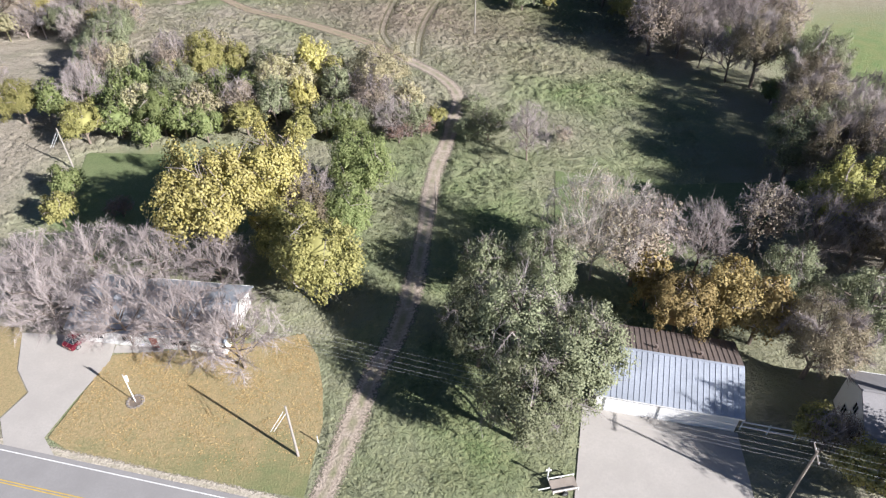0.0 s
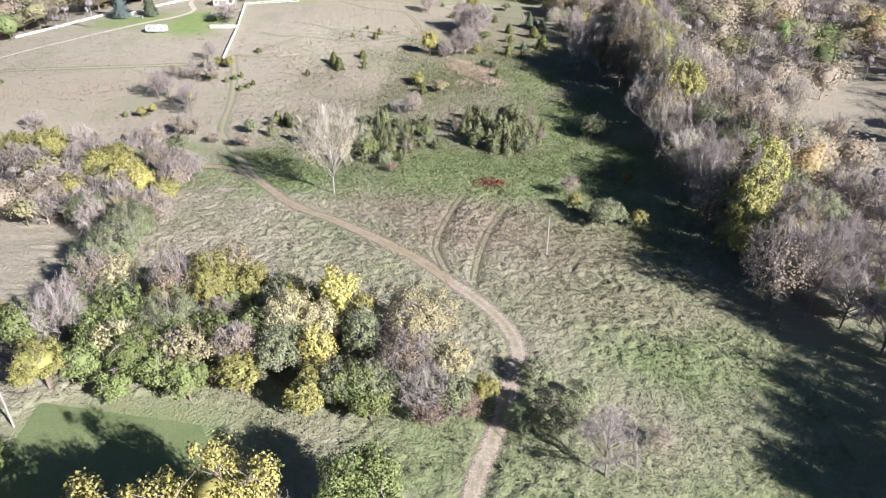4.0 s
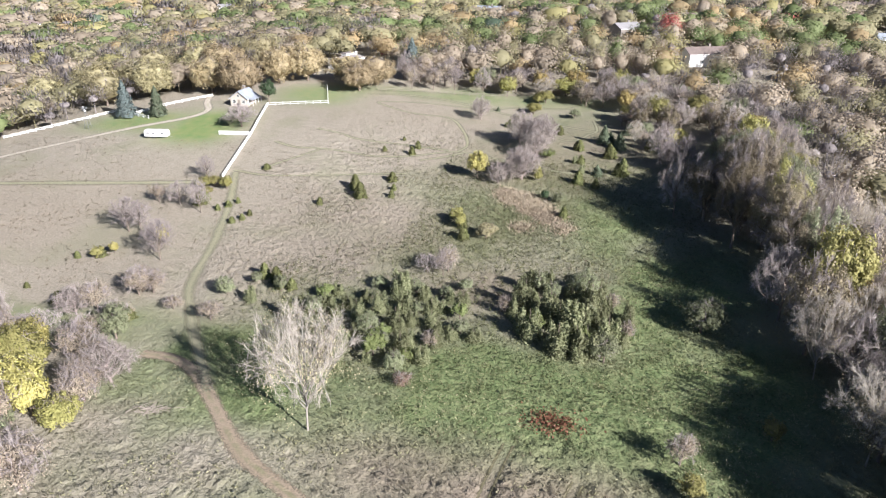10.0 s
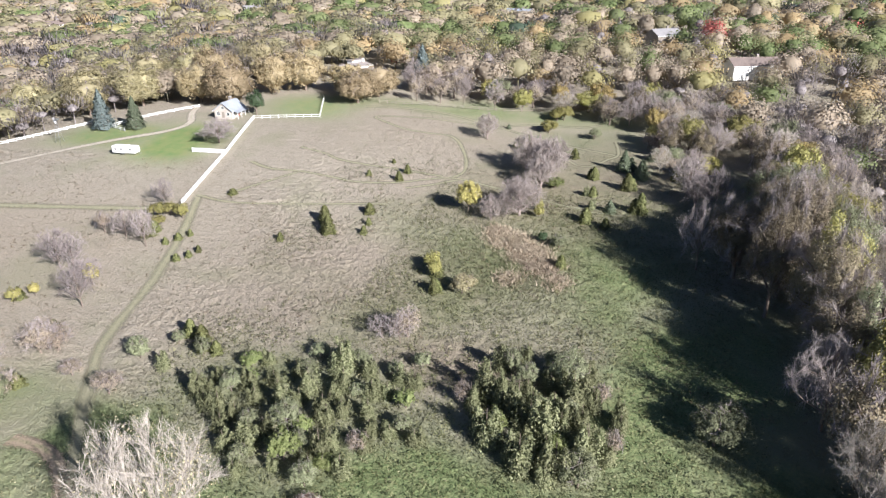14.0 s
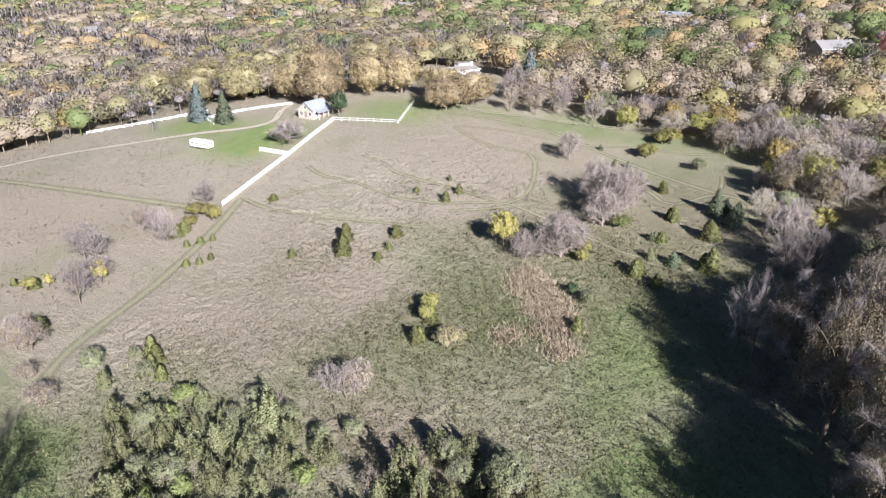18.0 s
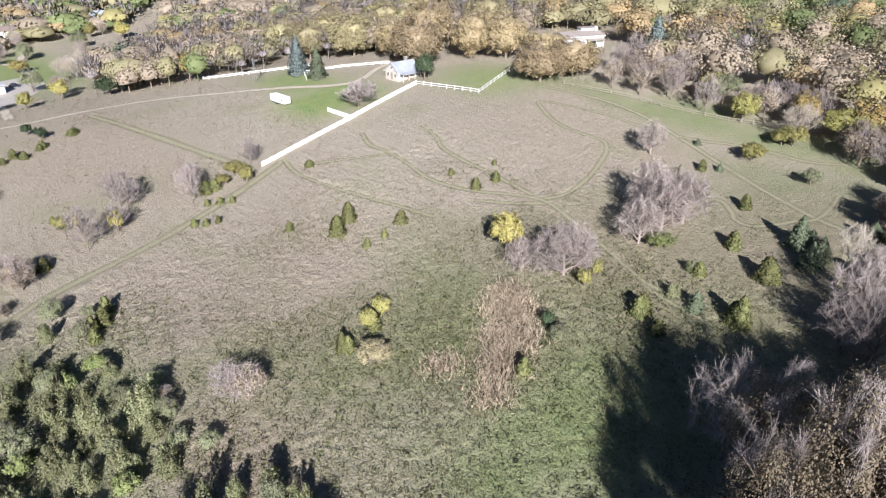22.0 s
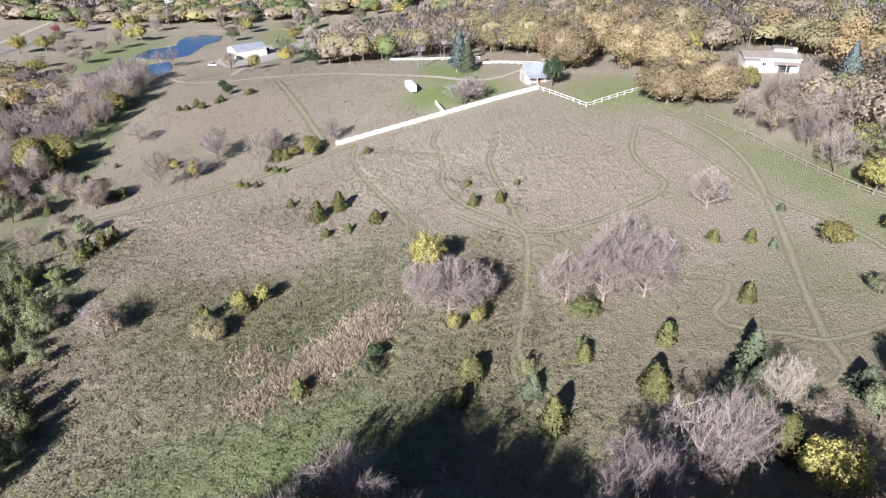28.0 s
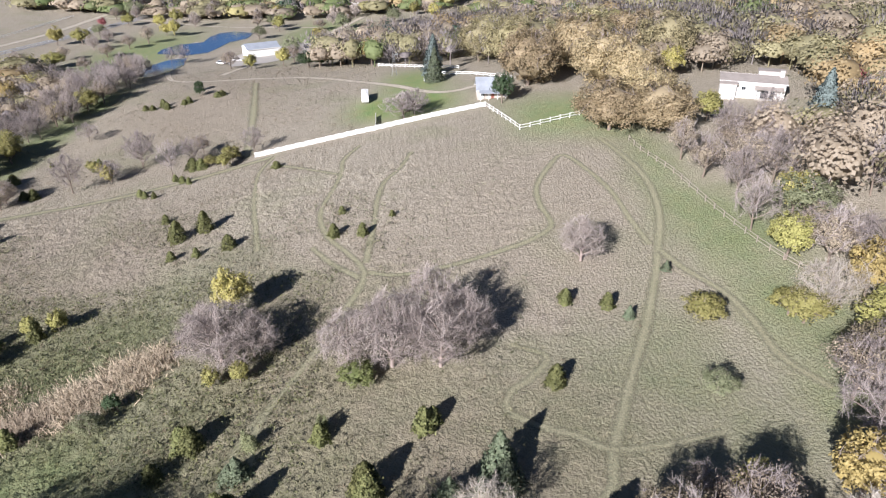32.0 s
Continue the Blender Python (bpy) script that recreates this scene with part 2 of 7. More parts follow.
road_white = plain("road_marking_white", (0.75, 0.75, 0.72), 0.7, 0, 0.15, 4)
road_yellow = plain("road_marking_yellow", (0.65, 0.45, 0.10), 0.7, 0, 0.2, 4)
bark = plain("bark", (0.24, 0.19, 0.15), 0.95, 0, 0.3, 3)
pale_bark = plain("pale_bark", (0.38, 0.345, 0.305), 0.9, 0, 0.25, 3)
dead_wood = plain("weathered_wood", (0.36, 0.31, 0.26), 0.9, 0, 0.25, 2)
shingle = plain("roof_shingles", (0.30, 0.29, 0.29), 0.9, 0, 0.2, 1.5)
cream_boards = plain("cream_boards", (0.60, 0.53, 0.46), 0.8, 0, 0.2, 2.0)
bank_roof = plain("brown_grey_roof", (0.36, 0.32, 0.29), 0.9, 0, 0.2, 1.5)
blue_shingle = plain("blue_grey_shingles", (0.36, 0.40, 0.45), 0.9, 0, 0.2, 1.5)
tin_white = plain("white_sheet_metal", (0.47, 0.51, 0.57), 0.45, 0.2, 0.22, 0.8)
tin_brown = plain("rusted_sheet_metal", (0.30, 0.24, 0.21), 0.6, 0.2, 0.3, 0.8)
siding = plain("white_siding", (0.80, 0.79, 0.75), 0.6, 0, 0.06)
red_boards = plain("faded_red_boards", (0.40, 0.15, 0.11), 0.8)
glass_mat, _, _, gbsdf = mat("window_glass", 0.08)
gbsdf.inputs["Base Color"].default_value = (0.03, 0.035, 0.04, 1)
rubber = plain("rubber", (0.03, 0.03, 0.03), 0.8, 0, 0.1)
steel = plain("galvanised_steel", (0.45, 0.46, 0.47), 0.4, 0.8, 0.15)
wire_mat = plain("cable", (0.55, 0.55, 0.55), 0.5, 0.3, 0.1)
stone = plain("field_stone", (0.33, 0.29, 0.25), 0.9, 0, 0.25)

# ---- mesh helpers ----
def mesh_of(name, verts, faces, material, smooth=False, attrs=None, normals=None):
    """A mesh from arrays of corners and of three- or four-cornered faces."""
    me = bpy.data.meshes.new(name)
    verts, faces = np.asarray(verts, np.float32), np.asarray(faces, np.int32)
    n, k = faces.shape
    me.vertices.add(len(verts))
    me.vertices.foreach_set("co", verts.ravel())
    me.loops.add(n * k)
    me.loops.foreach_set("vertex_index", faces.ravel())
    me.polygons.add(n)
    me.polygons.foreach_set("loop_start", np.arange(0, n * k, k, dtype=np.int32))
    me.polygons.foreach_set("use_smooth", np.full(n, smooth))
    for key, values in (attrs or {}).items():
        a = me.attributes.new(key, "FLOAT", "POINT")
        a.data.foreach_set("value", np.asarray(values, np.float32))
    me.materials.append(material)
    me.update(calc_edges=True)
    if normals is not None:
        normals = normals / np.maximum(np.linalg.norm(normals, axis=1), 1e-6)[:, None]
        me.attributes.new("custom_normal", "FLOAT_VECTOR", "POINT").data.foreach_set("vector", normals.astype(np.float32).ravel())
    return me


def bm_mesh(name, bm, material):
    me = bpy.data.meshes.new(name)
    bmesh.ops.recalc_face_normals(bm, faces=bm.faces)
    bm.to_mesh(me)
    bm.free()
    me.materials.append(material)
    return me


def part(name, bm, material, parent, label=""):
    me = bm if isinstance(bm, bpy.types.Mesh) else bm_mesh(name, bm, material)
    ob = new(name, me)
    ob.parent = parent
    return tagged(ob, label)


def thing(name, m, label, category, group="", kind=""):
    ob = new(name)
    ob.matrix_basis = m
    return tagged(ob, label, category, group, kind)


def box(x0, y0, z0, x1, y1, z1, bevel=0.0, bm=None):
    bm = bm or bmesh.new()
    got = bmesh.ops.create_cube(bm, size=1.0)["verts"]
    bmesh.ops.transform(bm, matrix=Matrix.Translation(((x0 + x1) / 2, (y0 + y1) / 2, (z0 + z1) / 2)) @ Matrix.Diagonal((x1 - x0, y1 - y0, z1 - z0, 1)), verts=got)
    if bevel:
        edges = {e for v in got for e in v.link_edges}
        bmesh.ops.bevel(bm, geom=list(edges), offset=bevel, segments=2, affect="EDGES")
    return bm


def rod(a, b, r0, r1=None, sides=8, bm=None):
    bm = bm or bmesh.new()
    a, b = Vector(a), Vector(b)
    r1 = r0 if r1 is None else r1
    turn = (b - a).to_track_quat("Z", "Y").to_matrix().to_4x4()
    bmesh.ops.create_cone(bm, cap_ends=True, segments=sides, radius1=r0, radius2=r1, depth=(b - a).length, matrix=Matrix.Translation((a + b) / 2) @ turn)
    return bm


def prism(outline, y0, y1):
    """An outline in x, z pushed from y0 to y1."""
    bm = bmesh.new()
    front, back = [bm.verts.new((x, y0, z)) for x, z in outline], [bm.verts.new((x, y1, z)) for x, z in outline]
    bm.faces.new(front), bm.faces.new(back[::-1])
    for i in range(len(front)):
        j = (i + 1) % len(front)
        bm.faces.new((front[i], back[i], back[j], front[j]))
    return bm


def smooth_line(points, step=1.0):
    """A Catmull-Rom line through points, cut into even steps."""
    p = np.array([points[0], *points, points[-1]], float)
    p[0], p[-1] = 2 * p[1] - p[2], 2 * p[-2] - p[-3]
    got = []
    for i in range(1, len(p) - 2):
        n = max(2, int(np.hypot(*(p[i + 1] - p[i])) / step))
        t = np.linspace(0, 1, n, endpoint=False)[:, None]
        got.append(0.5 * (2 * p[i] + (p[i + 1] - p[i - 1]) * t + (2 * p[i - 1] - 5 * p[i] + 4 * p[i + 1] - p[i + 2]) * t ** 2 + (3 * p[i] - p[i - 1] - 3 * p[i + 1] + p[i + 2]) * t ** 3))
    return np.vstack(got + [p[-2:-1]])


def ribbon(name, points, wide, material, label, up=0.05, wobble=0.15, across=7, step=1.0, category="path"):
    """A strip laid on the land along a line."""
    rng = np.random.default_rng(len(points) * 7 + int(abs(points[0][0])))
    line = smooth_line(points, step)
    way = np.gradient(line, axis=0)
    way /= np.linalg.norm(way, axis=1)[:, None]
    side = np.stack([-way[:, 1], way[:, 0]], 1)
    a = np.linspace(-1, 1, across)
    w = wide / 2 * (1 + wobble * np.interp(np.arange(len(line)), np.arange(0, len(line) + 6, 6), rng.uniform(-1, 1, len(np.arange(0, len(line) + 6, 6)))))
    xy = line[:, None] + side[:, None] * (a[None, :, None] * w[:, None, None])
    z = land(xy[..., 0], xy[..., 1]) + up
    v = np.dstack([xy, z]).reshape(-1, 3)
    i = np.arange((len(line) - 1) * across).reshape(len(line) - 1, across)[:, :-1].ravel()
    f = np.stack([i, i + 1, i + across + 1, i + across], 1)[:, ::-1]
    me = mesh_of(name, v, f, material, True, {"across": np.tile(a, len(line))})
    return tagged(new(name, me), label, category, kind="structure")


def patch(name, corners, material, label, up=0.06, category="ground", cell=1.2, thick=0.0):
    """A flat area with the given corners, laid on the land."""
    bm = bmesh.new()
    bm.faces.new([bm.verts.new((x, y, 0)) for x, y in corners])
    bmesh.ops.triangulate(bm, faces=bm.faces)
    longest = max(e.calc_length() for e in bm.edges)
    while longest > cell * 2.5:
        bmesh.ops.subdivide_edges(bm, edges=[e for e in bm.edges if e.calc_length() > cell * 2.5], cuts=1)
        bmesh.ops.triangulate(bm, faces=[f for f in bm.faces if len(f.verts) > 3])
        longest = max(e.calc_length() for e in bm.edges)
    for v in bm.verts:
        v.co.z = lz(v.co.x, v.co.y) + up
    for f in bm.faces:
        if f.normal.z < 0:
            f.normal_flip()
    me = bpy.data.meshes.new(name)
    bm.to_mesh(me)
    bm.free()
    me.materials.append(material)
    return tagged(new(name, me), label, category, kind="structure")



# ---- road, lanes and trails ----
ROAD_AT, ROAD_WAY = np.array([-22.7, 36.2]), np.array([0.9716, -0.2366])
ROAD_SIDE = np.array([-0.2366, -0.9716])


def along(s, off):
    return tuple(ROAD_AT + ROAD_WAY * s + ROAD_SIDE * off)


road_line = [along(s, 3.3) for s in range(-700, 701, 50)]
ribbon("road", road_line, 7.8, asphalt, "grey two-lane asphalt road", 0.10, 0, 5, 4, "road")
for off, wide, m, label in ((0.0, 0.14, road_white, "white painted edge line"), (6.6, 0.14, road_white, "white painted edge line"), (3.18, 0.12, road_yellow, "yellow painted centre line"), (3.45, 0.12, road_yellow, "yellow painted centre line")):
    ribbon("road_marking", [along(s, off) for s in range(-700, 701, 50)], wide, m, label, 0.125, 0, 2, 4, "road marking")
ribbon("road_shoulder", [along(s, -0.9) for s in range(-300, 301, 25)], 1.3, drive_mat, "worn gravel shoulder beside the road", 0.06, 0.3)

LANE = [(-15.5, 27), (-12.2, 36.7), (-10.9, 41.4), (-9.2, 48.2), (-7.7, 53.2), (-5.4, 58.8), (-3.2, 69.5), (-1.9, 81.1), (-0.4, 95.1), (2.1, 106.1), (3.8, 117), (4.7, 121.5), (3.9, 126.5),
        (1.4, 131.7), (-2.2, 136.4), (-7.8, 142.3)]
LANE_ON = [(-7.8, 142.3), (-15.2, 149.8), (-25.9, 158), (-36, 164.9), (-47.2, 171.8), (-57.4, 182), (-65, 189.5), (-72, 193.5), (-79, 194)]
LANE_UP = [(-60, 185), (-66, 193), (-71, 199.5), (-78, 209.5), (-83.5, 218), (-86.5, 227), (-89.8, 241), (-95.7, 259.7), (-101, 273), (-103.5, 279)]
ribbon("lane", LANE, 3.4, lane_mat, "pale gravel two-track lane", 0.05)
ribbon("lane", LANE_ON, 3.4, track_mat, "worn earth two-track lane through meadow", 0.05)
ribbon("lane", LANE_UP, 3.6, trail_mat, "faint grassy track climbing to a white fence", 0.05)
TRAILS = [
    [(13, 327), (11.8, 332.0), (10.8, 335.6), (8.0, 338.3), (2.9, 339.7), (-4.0, 342.7), (-11.8, 346.1), (-20.5, 350.1), (-28.7, 353.5), (-37.5, 356.8), (-51.5, 361.2), (-64, 362.5), (-75.3, 361), (-87, 358)],
    [(-40.2, 358.0), (-34.2, 360.2), (-27.2, 363.7), (-19.2, 365.0), (-10.8, 365.2), (-4, 368)],
    [(6, 294.6), (-3.0, 295.6), (-9.0, 298.0), (-19.2, 302.0), (-31.2, 305.9), (-38.2, 307.7), (-42.5, 307.1), (-47.8, 304.0), (-52.9, 300.5), (-59.1, 298.0), (-65.7, 296.9), (-74.0, 298.0), (-83.3, 299.1), (-92.5, 298.8), (-101.1, 302.0)],
    [(-40.9, 307.5), (-39.0, 312.4), (-39.4, 317.6), (-41.1, 324.3), (-44.0, 331.5), (-46.9, 337.4), (-51.1, 341.4), (-58.7, 340.4), (-66.3, 340.9), (-74.3, 344.6), (-79.4, 348.5), (-71.1, 352.1), (-61.0, 354.8), (-51.2, 355.7), (-42.1, 356.9)],
    [(-104.5, 280.0), (-92.9, 278.2), (-76.0, 280.7), (-60.0, 284.8), (-52.3, 286.7)],
    [(-18.6, 330.3), (-15.4, 335.0), (-10.8, 332.0), (-8.5, 329.2), (-4.8, 328.6), (-1.5, 332.8), (0.1, 336.0), (2.7, 339.4), (2.7, 344.9), (1.5, 352.8)],
    [(-91.1, 315.1), (-81.6, 312.3), (-76.3, 309.6), (-68.0, 308.4), (-57.4, 308.3), (-43.6, 307.8)],
    [(-97.5, 280.4), (-91.7, 288.3), (-83.4, 298.8)],
    [(-50.9, 297.2), (-44.6, 301.6), (-39, 307)],
    [(-9, 298), (-3.2, 297.1), (6, 298.6)],
]
for i, line in enumerate(TRAILS):
    ribbon("trail", line, 2.0 if i else 2.4, trail_mat, "narrow mown trail through dry grass", 0.06)
ribbon("trail", [(-105.8, 272), (-148.9, 264), (-190, 255.5)], 3.6, trail_mat, "mown green strip through dry grass", 0.06)
TYRES = [[(-9.3, 146.2), (-12.2, 154.6), (-12.0, 163), (-10.6, 173), (-9.0, 181)], [(-3.8, 143), (-3.6, 151), (-2.6, 160), (-0.6, 169), (1.2, 175)]]
for line in TYRES:
    mid = smooth_line(line, 4.0)
    way = np.gradient(mid, axis=0)
    side = np.stack([-way[:, 1], way[:, 0]], 1) / np.linalg.norm(way, axis=1)[:, None]
    for off in (-0.75, 0.75):
        ribbon("tyre_track", [tuple(p) for p in mid + side * off], 0.75, tyre_mat, "dark wheel rut pressed into the grass", 0.05, 0.3)
ribbon("gravel_drive", [(-330, 190), (-270, 196), (-222, 212), (-207, 222), (-201, 236), (-198, 256), (-190, 277), (-171.9, 296), (-157, 309), (-143, 319), (-139.5, 327.5), (-146, 339), (-150, 352)], 3.4, drive_mat, "pale gravel drive along the hilltop", 0.06, 0.1)
ribbon("gravel_drive", [(-215, 236), (-240, 238), (-262, 240), (-285, 252), (-310, 262), (-350, 262), (-420, 280)], 5, drive_mat, "pale gravel farm drive", 0.07, 0.1)
patch("farmyard", [(-249, 230), (-255, 246), (-284, 262), (-318, 262), (-316, 245), (-300, 226), (-276, 221)], concrete, "pale gravel farmyard beside a metal barn", 0.08)
patch("driveway", [(-48.5, 42.7), (-50.9, 46.7), (-49.3, 50.4), (-52.2, 53.9), (-54.5, 60.1), (-48.1, 59.5), (-41.5, 58.2), (-41.2, 55.0), (-43.2, 49), (-44.6, 44), (-42.2, 41.3)], concrete, "pale concrete driveway", 0.07, "driveway")
patch("garage_forecourt", [(16.5, 46.7), (20.9, 45.8), (33.2, 42.8), (31, 26), (12.0, 28.2), (14, 36.5)], concrete, "pale concrete forecourt before a garage", 0.07, "driveway")
patch("walkway", [(-41.3, 57.6), (-35, 57.2), (-35, 56.2), (-41.3, 56.3)], concrete, "short concrete walk beside the house", 0.075, "path")
def turf(name, a, b, c, road=False):
    m, nodes, links, p = mat(name, 0.9)
    mid, small, big = noisy(nodes, links, 0.25, 5), noisy(nodes, links, 5.0, 8), noisy(nodes, links, 0.06, 3)
    leaf = noisy(nodes, links, 2.2, 8, None, 0.8, 0.42, 0.6)
    col = mixed(nodes, links, mid, mixed(nodes, links, big, a, c), b)
    col = mixed(nodes, links, leaf, mixed(nodes, links, 0.55, col, c), mixed(nodes, links, 0.5, col, tuple(v * 1.15 for v in a)))
    col = mixed(nodes, links, small, col, mixed(nodes, links, 1.0, col, (0.7, 0.72, 0.68), "MULTIPLY"))
    if road:
        # greener towards the road, where it is mown
        split, span, wave = nodes.new("ShaderNodeSeparateXYZ"), nodes.new("ShaderNodeMapRange"), nodes.new("ShaderNodeMath")
        links.new(nodes.new("ShaderNodeNewGeometry").outputs["Position"], split.inputs[0])
        wave.operation = "MULTIPLY_ADD"
        links.new(mid, wave.inputs[0])
        wave.inputs[1].default_value = 5.0
        links.new(split.outputs["Y"], wave.inputs[2])
        span.inputs["From Min"].default_value, span.inputs["From Max"].default_value = 47.0, 38.0
        span.inputs["To Max"].default_value = 0.75
        links.new(wave.outputs[0], span.inputs["Value"])
        col = mixed(nodes, links, span.outputs["Result"], col, mixed(nodes, links, small, (0.16, 0.20, 0.08), (0.11, 0.15, 0.06)))
    links.new(col, p.inputs["Base Color"])
    bumped(nodes, links, p, small, 0.4, 0.1)
    return m


straw_turf, green_turf = turf("straw_turf", (0.45, 0.325, 0.175), (0.39, 0.295, 0.15), (0.30, 0.265, 0.13), True), turf("green_turf", (0.17, 0.21, 0.09), (0.23, 0.25, 0.12), (0.13, 0.18, 0.07))
patch("lawn", [(-41.2, 56), (-34, 56.5), (-24, 57.5), (-17.5, 59), (-15.2, 55), (-14, 50), (-13.4, 45), (-13.9, 40), (-14.3, 36), (-22.4, 37.6), (-41, 42.1), (-44.2, 44), (-42.9, 49)], straw_turf, "front lawn strewn with yellow leaves", 0.055, "lawn")
patch("lawn", [(-51, 47), (-49.5, 50.4), (-52.4, 54), (-54.8, 61), (-75, 64), (-72, 50)], straw_turf, "dry straw-coloured lawn beside a driveway", 0.055, "lawn")
patch("lawn", [(18, 79), (20.5, 96), (28, 94), (36, 91.3), (62, 92), (62, 78)], green_turf, "mown green lawn bordered by rough meadow", 0.055, "lawn")
patch("lawn", [(-63, 104), (-38, 102), (-30, 92), (-28, 76), (-46, 72), (-58, 78)], green_turf, "shaded green back lawn", 0.055, "lawn")
water_mat, wno, wli, wb = mat("pond_water", 0.06)
wb.inputs["Base Color"].default_value = (0.02, 0.07, 0.16, 1)
bumped(wno, wli, wb, noisy(wno, wli, 1.5, 3), 0.08, 0.1)
patch("water", [(-298, 179), (-309, 178), (-321, 182), (-329, 194), (-345, 193), (-357, 195), (-364, 203), (-356, 216), (-339, 216), (-327, 209), (-310, 207), (-299, 205), (-293, 196)], water_mat, "blue pond ringed with reeds", 0.10, "pond", 6)
patch("water", [(-236, 194), (-250, 188), (-268, 187), (-282, 191), (-286, 198), (-266, 203), (-249, 203), (-230, 201)], water_mat, "narrow blue arm of the pond behind bare trees", 0.10, "pond", 6)

# ---- ground ----
def steps(lo, hi, cell, out_lo, out_hi):
    mid = list(np.arange(lo, hi + 0.1, cell))
    for sign, end, stop in ((-1, lo, out_lo), (1, hi, out_hi)):
        s, at, got = cell, end, []
        while abs(at - end) < abs(stop - end):
            s = min(s * 1.15, 6 if abs(at - end) < 300 else 60)
            at += sign * s
            got.append(at)
        mid = got[::-1] + mid if sign < 0 else mid + got
    return np.array(mid)


# what grows where: x, y, half-width, half-depth, amount
LUSH = [(-10, 255, 32, 22, 0.7), (-2, 284, 24, 20, 0.6), (-12, 146, 55, 34, 0.34), (-22, 250, 42, 26, 0.2), (10, 70, 40, 60, 0.7), (40, 110, 30, 30, 0.55), (-8, 192, 30, 17, 0.95), (24, 190, 26, 40, 0.9), (-44, 188, 24, 13, 0.85), (-64, 199, 12, 9, 0.85),
        (12, 285, 20, 36, 0.6), (2, 258, 20, 24, 0.75), (-8, 240, 18, 14, 0.55), (-38, 208, 28, 16, 0.6), (22, 235, 18, 30, 0.8), (-70, 365, 40, 6, 0.4), (-6, 340, 22, 25, 0.35), (-20, 372, 40, 8, 0.6),
        (-75, 190, 18, 10, 0.5), (-140, 200, 70, 8, 0.7), (30, 130, 22, 22, 0.7), (-55, 262, 65, 30, 0.1), (5, 300, 35, 45, 0.45)]
BROWN = [(-8, 302, 36, 22, 0.55), (10, 322, 24, 26, 0.6), (-45, 250, 35, 24, 0.4), (-4, 165, 18, 12, 0.85), (14, 160, 16, 12, 0.7), (-22, 172, 12, 7, 0.6), (-10, 270, 9, 9, 0.4), (-16, 228, 14, 8, 0.6), (-55, 340, 45, 22, 0.25), (25, 140, 20, 9, 0.4), (-160, 245, 50, 25, 0.35)]
MOWN = [(-33, 48, 12, 8, 0.8), (-48, 90, 16, 14, 0.8), (-132, 312, 12, 14, 1.0), (-105, 352, 14, 12, 0.6), (98, 138, 20, 24, 0.7), (-160, 315, 20, 10, 0.7), (-300, 170, 60, 20, 0.6), (-330, 260, 60, 20, 0.7), (-42, 367, 50, 3.5, 0.2)]


def growth(x, y, spots):
    v = np.zeros(np.shape(x))
    for cx, cy, rx, ry, amount in spots:
        d = np.abs((x - cx) / rx) ** 3 + np.abs((y - cy) / ry) ** 3
        v = np.maximum(v, amount * np.exp(-d * 0.7))
    return v


def cover(x, y):
    return {"lush": growth(x, y, LUSH), "brown": growth(x, y, BROWN), "mown": np.clip(growth(x, y, MOWN) * 1.3, 0, 1)}


def way_gap(x, y):
    """Distance to the side of the nearest lane, trail or rut."""
    d = np.full(np.shape(x), 99.0)
    for line, w in [(LANE, 1.6), (LANE_ON, 1.4), (LANE_UP, 1.5)] + [(t, 0.3) for t in TRAILS] + [(t, 0.9) for t in TYRES]:
        for px, py in smooth_line(line, 1.2):
            near = (np.abs(x - px) < 6) & (np.abs(y - py) < 6)
            d[near] = np.minimum(d[near], np.hypot(x[near] - px, y[near] - py) - w)
    return d


LATTICE = np.random.default_rng(77).uniform(0, 1, (256, 256))


def drift_noise(x, y, size, turn=0):
    """Smooth random hills of the given size, for arrays."""
    u, v = x / size + 31.7 * turn, y / size + 17.3 * turn
    i, j = np.floor(u).astype(int), np.floor(v).astype(int)
    a, b = u - i, v - j
    a, b = a * a * (3 - 2 * a), b * b * (3 - 2 * b)
    g = lambda p, q: LATTICE[p % 256, q % 256]
    return (g(i, j) * (1 - a) + g(i + 1, j) * a) * (1 - b) + (g(i, j + 1) * (1 - a) + g(i + 1, j + 1) * a) * b


def tussock(x, y):
    """Height of the matted grass over the land: rounded tussocks with creases between, low where it is short."""
    wx = x + 2.2 * drift_noise(x, y, 3.0, 1)
    wy = y + 2.2 * drift_noise(x, y, 3.0, 2)
    lean = wx + 0.6 * wy
    big, small = np.abs(2 * drift_noise(lean * 0.95, wy, 1.1, 3) - 1), np.abs(2 * drift_noise(wx, wy, 0.7, 4) - 1)
    much = np.interp(y, [40, 60, 120, 172, 186, 215, 240, 300, 335, 372], [0.3, 0.8, 1.0, 1.0, 0.6, 0.65, 0.65, 0.65, 0.4, 0.08])
    much = much * (0.55 + 0.9 * drift_noise(x, y, 11.0, 5)) * np.clip((x + 125) / 40, 0, 1) * np.clip((70 - x) / 20, 0, 1)
    return much * (0.40 * big + 0.24 * small)


def relief(x, y):
    """The tussocks, gone on lanes, trails and mown lawns."""
    off = (cover(x, y)["mown"] < 0.3) & ~((x < -13) & (y < 62)) & ~((x > 12) & (x < 62) & (y < 60)) & ~((x > 17) & (x < 63) & (y > 77) & (y < 97))
    return tussock(x, y) * np.clip((way_gap(x, y) + 0.1) / 1.1, 0, 1) * off


